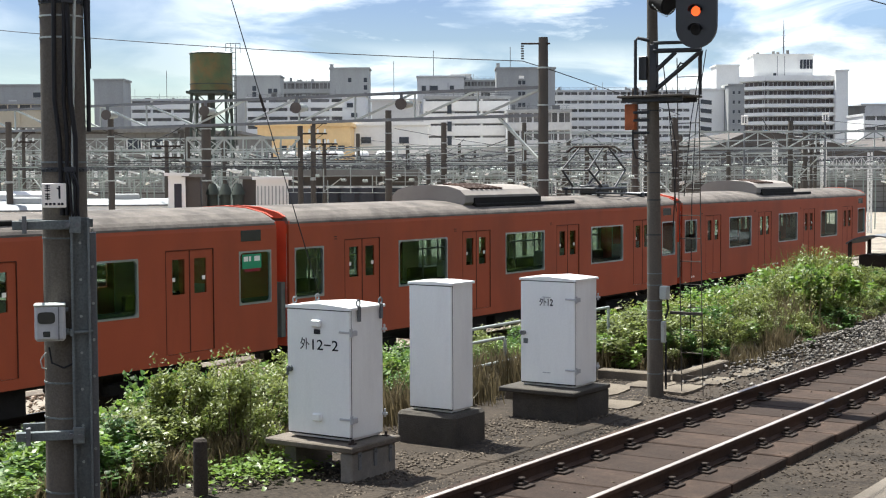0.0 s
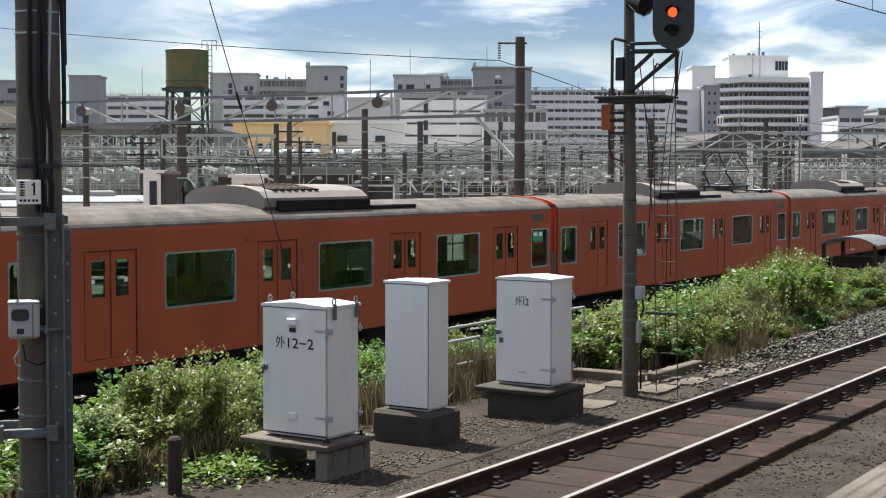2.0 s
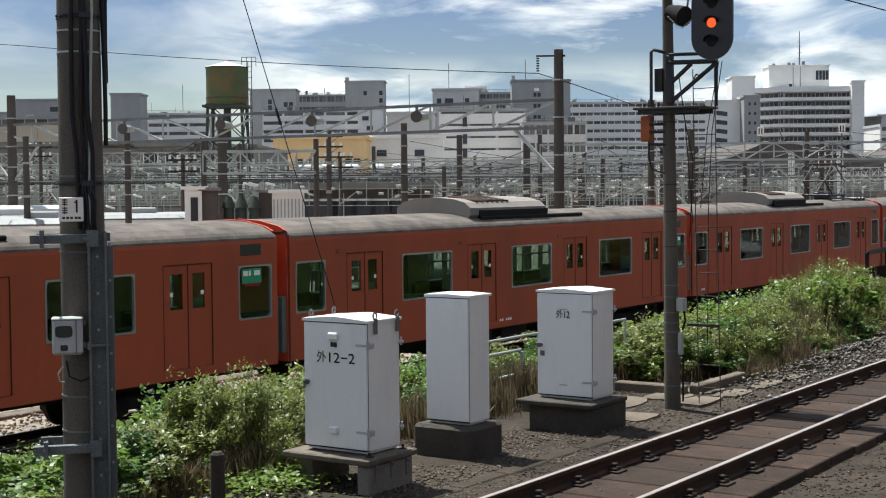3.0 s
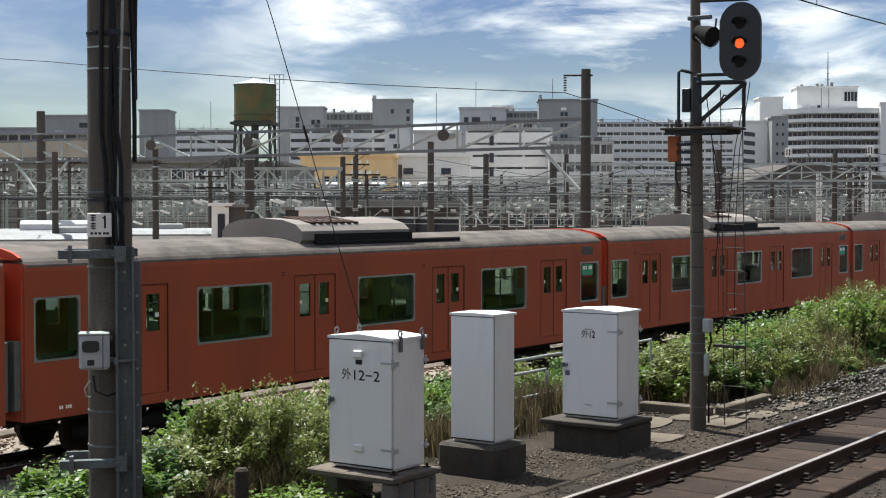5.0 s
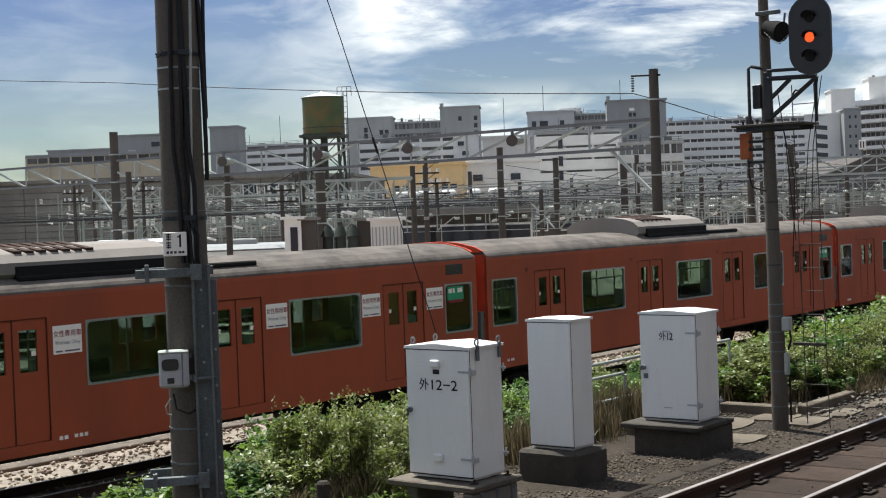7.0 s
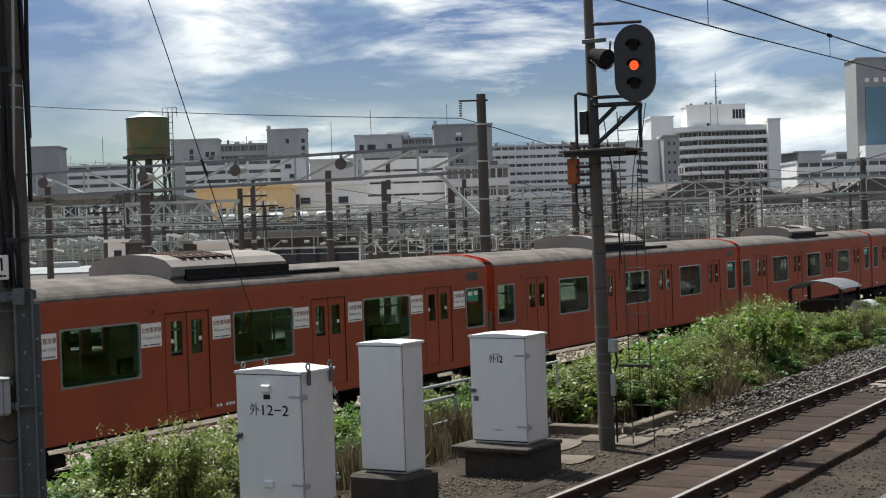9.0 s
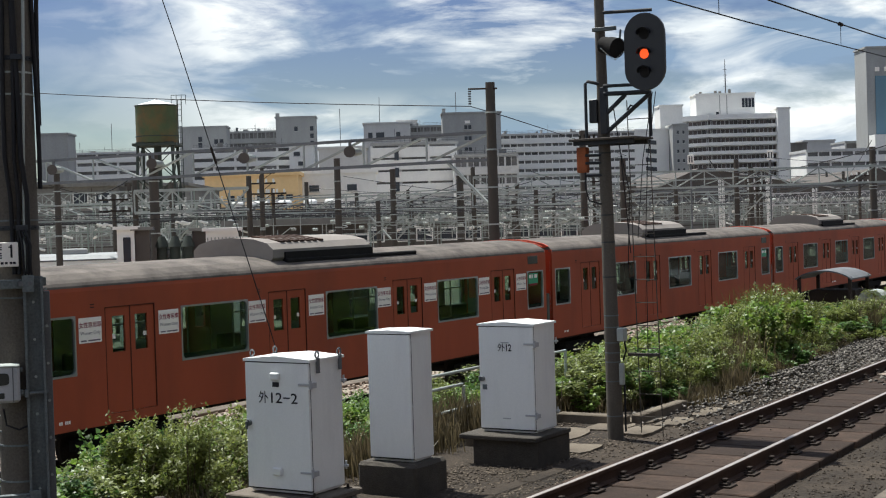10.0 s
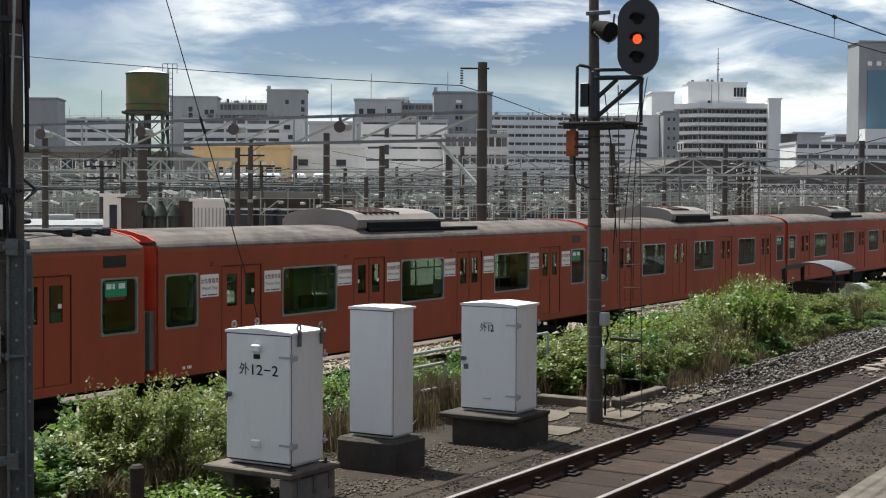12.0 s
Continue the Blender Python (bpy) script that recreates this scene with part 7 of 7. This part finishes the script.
# ---- the town beyond ----
def block(name, a0, a1, z0, z1, d, floors, wall, lbl, deep=14.0, bands=True, cols=0, turn=0.0, gap=0.4, part_h=None, band_wall=None):
    """A building with storeys: bands, window rows and a flat roof. z0: the lowest height that shows; its walls go to the ground."""
    w = a1 - a0
    b0 = thing(name, lbl, "building", "buildings of the town", plan(a0, d, YARD_Z, turn))
    H = z1 - YARD_Z
    b = BM()
    box(b, 0, w, 0.5, deep, 0, H)
    part("wall", b, M[wall], b0)
    r = BM()
    box(r, -0.2, w + 0.2, 0.2, deep + 0.2, H, H + 0.6)
    part("roof", r, M["wall_grey"] if wall != "wall_white" else M["wall_pale"], b0)
    if floors:
        st = (z1 - z0) / floors
        cols = cols or max(2, int(w / 5.5))
        pane = None
        for k in range(floors):
            z = H - (k + 1) * st
            if bands:
                q = BM()
                box(q, 0, w, 0.0, 0.5, z, z + st * (1 - gap))
                part("balcony_band", q, M[band_wall or wall], b0)
            for c in range(cols):
                x = w * c / cols
                if pane is None:
                    g = BM()
                    box(g, w / cols * 0.06, w / cols * 0.94, 0.42, 0.497, st * (1 - gap), st * 0.97)
                    for e in (0.3, 0.5, 0.7):
                        box(g, w / cols * e - 0.08, w / cols * e + 0.08, 0.36, 0.42, st * (1 - gap), st * 0.97)
                    pane = part("window", g, M["hazed_window"], b0)
                    pane.matrix_basis = pose(x, 0, z)
                else:
                    again("window", pane, b0, pose(x, 0, z))
        pier = None
        for c in range(0, cols + 1, 2):
            x = w * c / cols
            if pier is None:
                g = BM()
                box(g, -0.18, 0.18, 0.1, 0.5, H - floors * st, H)
                pier = part("pier", g, M[band_wall or wall], b0)
                pier.matrix_basis = pose(x, 0, 0)
            else:
                again("pier", pier, b0, pose(x, 0, 0))
    return b0


def tall_box(name, a0, a1, z0, z1, d, wall, lbl, deep=10.0, holes=0):
    w, H = a1 - a0, z1 - YARD_Z
    b0 = thing(name, lbl, "building", "buildings of the town", plan(a0, d, YARD_Z))
    b = BM()
    box(b, 0, w, 0, deep, 0, H)
    part("wall", b, M[wall], b0)
    b = BM()
    box(b, -0.3, w + 0.3, -0.3, deep + 0.3, H, H + 0.5)
    part("roof", b, M[wall], b0)
    for k in range(holes):
        b = BM()
        x = w * (k + 0.7) / (holes + 0.4)
        box(b, x - 0.8, x + 0.8, -0.15, 0.05, H - 5, H - 3)
        part("window", b, M["window_dark"], b0)
    return b0


def roof_clutter(b0, w, H, deep, seed):
    """Tanks, lift houses, rails and aerials on a flat roof."""
    rng = random.Random(seed)
    for k in range(max(2, int(w / 5))):
        x, s0, h = rng.uniform(0.5, w - 1.5), rng.uniform(0.5, 1.8), rng.uniform(0.5, 1.5)
        part("roof_unit", box(BM(), x, x + s0, 1.0, 1.0 + s0, H, H + h + 0.5), M[rng.choice(("wall_pale", "wall_grey", "zinc_dark", "shed"))], b0)
    rail = BM()
    for z in (0.9, 1.35):
        bar(rail, (0.2, 0.6, H + z), (w - 0.2, 0.6, H + z), 0.05, n=4)
    for k in range(int(w / 2) + 1):
        bar(rail, (0.2 + 2 * k * (w - 0.4) / w, 0.6, H + 0.4), (0.2 + 2 * k * (w - 0.4) / w, 0.6, H + 1.35), 0.05, n=4)
    part("roof_rail", rail, M["zinc_dark"], b0)
    for k in range(2):
        x = rng.uniform(1, w - 1)
        part("aerial", bar(BM(), (x, 2, H), (x, 2, H + rng.uniform(2, 4)), 0.07, n=4), M["zinc_dark"], b0)


def window_grid(b0, spots, w, h, material="window_dark", out=0.0):
    """Set-in windows with a sill, one object each, on the front of a building."""
    first = None
    for x, z in spots:
        if first is None:
            first = part("window", box(BM(), -w / 2, w / 2, -0.12, 0.04, 0, h), M[material], b0)
            sill = part("sill", box(BM(), -w / 2 - 0.15, w / 2 + 0.15, -0.3, -0.0, -0.16, 0.0), M["wall_pale"], first)
            first.matrix_basis = pose(x, out, z)
        else:
            again("sill", sill, again("window", first, b0, pose(x, out, z)))


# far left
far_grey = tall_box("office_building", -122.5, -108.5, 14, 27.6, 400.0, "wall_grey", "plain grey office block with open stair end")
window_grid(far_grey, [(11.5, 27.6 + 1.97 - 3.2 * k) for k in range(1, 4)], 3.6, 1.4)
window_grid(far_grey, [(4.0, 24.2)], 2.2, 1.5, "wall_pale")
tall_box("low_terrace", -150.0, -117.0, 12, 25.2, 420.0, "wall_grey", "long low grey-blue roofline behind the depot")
ochre_terrace = block("terrace", -112.0, -78.0, 13.5, 17.6, 300.0, 1, "wall_cream", "long low pale cream terrace with small windows", bands=False, cols=14, gap=0.3)
long_shed(-70.0, -60.5, 9.0, 200, 14, "wall_white", "white shed with a curved pale roof", windows=4)
tall_box("stair_tower", -96.0, -88.0, 12.4, 29.0, 400.0, "wall_grey", "plain grey rooftop tower block")
roof_clutter(block("apartment_block", -98.5, -74.0, 14.8, 24.9, 430.0, 4, "wall_white", "white apartment block with long balcony bands"), 24.5, 26.87, 12, 1)
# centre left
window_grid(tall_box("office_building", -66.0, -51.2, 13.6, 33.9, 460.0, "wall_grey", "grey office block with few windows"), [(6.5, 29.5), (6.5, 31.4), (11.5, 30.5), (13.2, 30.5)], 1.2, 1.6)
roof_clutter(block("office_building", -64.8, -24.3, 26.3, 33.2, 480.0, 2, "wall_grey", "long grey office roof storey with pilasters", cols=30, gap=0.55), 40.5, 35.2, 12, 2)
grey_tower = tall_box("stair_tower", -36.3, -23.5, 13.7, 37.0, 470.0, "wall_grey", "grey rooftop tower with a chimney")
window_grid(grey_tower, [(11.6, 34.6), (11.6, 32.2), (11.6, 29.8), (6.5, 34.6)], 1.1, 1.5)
part("chimney", box(BM(), 0, 1.2, 0.5, 1.7, 38.9, 40.6), M["wall_grey"], grey_tower)
roof_clutter(block("apartment_block", -56.7, -26.2, 14.6, 24.8, 420.0, 4, "wall_white", "white apartment block with long balcony bands"), 30.5, 26.77, 12, 3)
window_grid(tall_box("apartment_block", -28.5, -21.6, 14.0, 25.1, 415.0, "wall_white", "white end wall of an apartment block"), [(2.2, 24.0), (3.4, 21.2), (2.2, 18.4)], 1.8, 1.2)
tall_box("hall", -14.6, -4.6, 8.3, 17.9, 300.0, "wall_pale", "pale grey hall wall")
# middle
window_grid(tall_box("office_building", -7.4, 6.8, 10.8, 32.2, 440.0, "wall_pale", "pale grey office block with rooftop house"), [(4.4, 29.6), (5.6, 29.6), (8.2, 24.5), (8.2, 20.0), (8.2, 15.5), (10.5, 29.6), (2.0, 29.6)], 1.3, 2.0)
roof_clutter(block("office_building", 5.0, 21.1, 20.8, 31.2, 445.0, 3, "wall_grey", "grey office block with window rows", cols=16), 16.1, 33.2, 12, 4)
tall_box("stair_tower", 2.8, 9.0, 21.9, 33.4, 450.0, "wall_pale", "pale rooftop lift house")
mid_tower = tall_box("stair_tower", 16.3, 33.7, 14.2, 33.9, 430.0, "wall_grey", "grey tower block with a white panel")
window_grid(mid_tower, [(6.9, 31.2), (8.1, 31.2), (6.9, 27.9), (8.1, 27.9), (6.9, 24.6), (8.1, 24.6)], 0.9, 1.2)
window_grid(mid_tower, [(7.4, 33.0)], 1.5, 0.8, "sign_white")
part("chimney", box(BM(), 0, 1.0, 0.5, 1.7, 35.8, 37.6), M["wall_grey"], mid_tower)
factory = block("factory_building", -3.6, 14.2, 8.2, 18.3, 300.0, 4, "wall_pale", "pale grey factory with banded wall", gap=0.18, band_wall="wall_white")
window_grid(factory, [(5.2, 17.2), (5.2, 13.6), (5.2, 10.6)], 0.9, 2.0, out=-0.05)
roof_clutter(factory, 17.8, 20.27, 12, 5)
ribbon = block("factory_building", 13.2, 25.9, 7.9, 15.0, 290.0, 2, "wall_pale", "grey factory wing with ribbon windows", gap=0.55, cols=10)
roof_clutter(ribbon, 12.7, 16.97, 12, 6)
window_grid(tall_box("hall", -13.0, -2.0, 6.6, 9.8, 210.0, "wall_white", "long white low hall"), [(2.0, 9.2), (7.5, 9.2)], 1.4, 0.9)
ochre = tall_box("ochre_building", -25.5, -12.7, 6.5, 9.4, 200.0, "wall_yellow", "ochre yellow yard building with small windows")
window_grid(ochre, [(3.6, 7.9), (4.9, 7.9), (10.4, 7.9), (11.6, 7.9), (7.6, 7.9)], 0.9, 0.8)
# right of the middle: long white slab with stairs at its end
roof_clutter(block("apartment_block", 33.4, 76.6, 9.6, 27.9, 446.0, 7, "wall_white", "long white apartment slab with seven balcony bands", cols=20, gap=0.36), 43.2, 29.87, 12, 7)
stair = tall_box("stair_tower", 76.6, 87.1, 9.4, 28.3, 446.0, "wall_white", "white stair tower with dark landings")
for k in range(6):
    z = 26.92 - YARD_Z - 2.75 * (k + 1)
    part("landing", prism(BM(), [(3.2, z), (6.6, z - 0.4), (6.6, z + 0.9), (3.2, z + 1.3)], -0.15, 0.1), M["window_dark"], stair)
window_grid(tall_box("apartment_block", 87.2, 92.0, 9.3, 29.3, 440.0, "wall_grey", "grey end wall of the apartment slab"), [(x, 28.6 - 2.9 * k) for k in range(6) for x in (1.6, 3.3)], 0.6, 1.0)
tall_box("stair_tower", 89.2, 96.6, 22.3, 37.4, 470.0, "wall_white", "white lift tower beside the slab")
# tall white hotel
hotel = thing("hotel", "tall white hotel with dark window bands and balconies", "building", "buildings of the town", plan(111.8, 500, YARD_Z))


def hotel_wing(parent, w, m, cols, top):
    """One front with a recessed window row and a projecting white balcony front on each storey."""
    wing = part("wing", box(BM(), 0, w, 1.6, 16, 0, top + 0.9), M["wall_white"], parent)
    wing.matrix_basis = m
    part("cornice", box(BM(), 0, w, 0.0, 1.6, top - 0.9, top + 0.9), M["wall_white"], wing)
    pane = post = None
    step = w / cols
    for k in range(9):
        z = top - 0.9 - 3.02 * (k + 1)
        part("balcony_front", box(BM(), 0, w, -0.25, 0.05, z, z + 1.2), M["wall_white"], wing)
        part("balcony_floor", box(BM(), 0, w, 0.05, 1.6, z - 0.02, z + 0.18), M["wall_pale"], wing)
        for c in range(cols):
            x = step * (c + 0.5)
            if pane is None:
                pane = part("window", box(BM(), -step * 0.43, step * 0.43, 1.42, 1.56, 0.3, 2.7), M["brown_pane"], wing)
                post = part("window_post", box(BM(), -step * 0.5, -step * 0.43, 1.2, 1.6, 0.2, 2.9), M["wall_pale"], wing)
                pane.matrix_basis = post.matrix_basis = pose(x, 0, z)
            else:
                again("window", pane, wing, pose(x, 0, z))
                again("window_post", post, wing, pose(x, 0, z))
    return wing


hotel_wing(hotel, 24.2, pose(0, 0, 0), 16, 35.4 - YARD_Z)
hotel_wing(hotel, 12.2, pose(-9.3, 7.9, 0, 0, 0, -40), 7, 35.4 - YARD_Z)
part("end_wall", box(BM(), -9.9, -5.6, 7.2, 20, 0, 36.2 - YARD_Z), M["wall_white"], hotel)
tall_box("hotel", 135.6, 139.9, 13.5, 37.6, 498.0, "wall_white", "white stair wall of the hotel")
pent = tall_box("hotel", 108.9, 129.8, 35.6, 43.7, 506.0, "wall_white", "white rooftop storey of the hotel")
for k in range(4):
    part("window", box(BM(), 16.3 + 1.15 * k, 17.2 + 1.15 * k, -0.2, 0.05, 39.0 - YARD_Z, 42.2 - YARD_Z), M["window_dark"], pent)
for x, h in ((2.0, 0.7), (7.4, 1.0), (9.0, 0.8), (12.4, 1.4)):
    part("roof_unit", bar(BM(), (x, 2, 44.1 - YARD_Z), (x, 2, 44.2 - YARD_Z + h), 0.55, n=10), M["shed"], pent)
for x in (8.4, 10.9):
    part("drain_pipe", bar(BM(), (x, -0.15, 36 - YARD_Z), (x, -0.15, 43.5 - YARD_Z), 0.12, n=6), M["wall_grey"], pent)
part("door", box(BM(), 7.0, 8.0, -0.1, 0.05, 36.4 - YARD_Z, 37.6 - YARD_Z), M["window_dark"], pent)
an = BM()
bar(an, (0, 0, 0), (0, 0, 12.5), 0.28, 0.1, n=6)
for z in (3, 5, 7, 9):
    bar(an, (-0.8, 0, z), (0.8, 0, z), 0.08, n=4)
ob = part("antenna", an, M["zinc_dark"])
ob.matrix_basis = plan(119.93, 508, 43.70)
tagged(ob, "thin antenna mast on the hotel roof", "antenna")
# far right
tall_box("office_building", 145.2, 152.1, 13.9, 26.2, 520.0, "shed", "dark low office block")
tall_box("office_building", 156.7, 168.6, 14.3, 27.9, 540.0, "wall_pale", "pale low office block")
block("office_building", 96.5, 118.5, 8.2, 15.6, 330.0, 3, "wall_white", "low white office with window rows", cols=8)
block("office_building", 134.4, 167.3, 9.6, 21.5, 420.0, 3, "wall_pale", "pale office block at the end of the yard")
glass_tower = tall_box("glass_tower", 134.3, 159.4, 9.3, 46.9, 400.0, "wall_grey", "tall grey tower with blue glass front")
b = BM()
box(b, 2.4, 22, -0.3, 0.1, 8, 39.11 - YARD_Z)
part("glass_front", b, M["tower_glass"], glass_tower, "blue reflecting glass wall")
b = BM()
for k in range(4):
    box(b, 2.4 + 2.6 * k, 3.6 + 2.6 * k, -0.3, 0.1, 41.62 - YARD_Z - 1.2, 41.62 - YARD_Z)
part("top_windows", b, M["sign_white"], glass_tower)
b = BM()
box(b, 0, 20, -6, -1, 0, 22.48 - YARD_Z)
part("lower_wing", b, M["wall_white"], glass_tower, "white lower wing")
for a, d, z, h in ((-91.11, 480, 27.44, 10), (-2.58, 470, 33.85, 9), (-15.48, 470, 27.47, 12), (20.88, 440, 35.19, 6)):
    an = BM()
    bar(an, (0, 0, -z - 2), (0, 0, h), 0.1, n=5)
    ob = part("antenna", an, M["zinc_dark"])
    ob.matrix_basis = plan(a, d, z)
    tagged(ob, "thin grey antenna above the roofs", "antenna", "roof antennas")


motions()
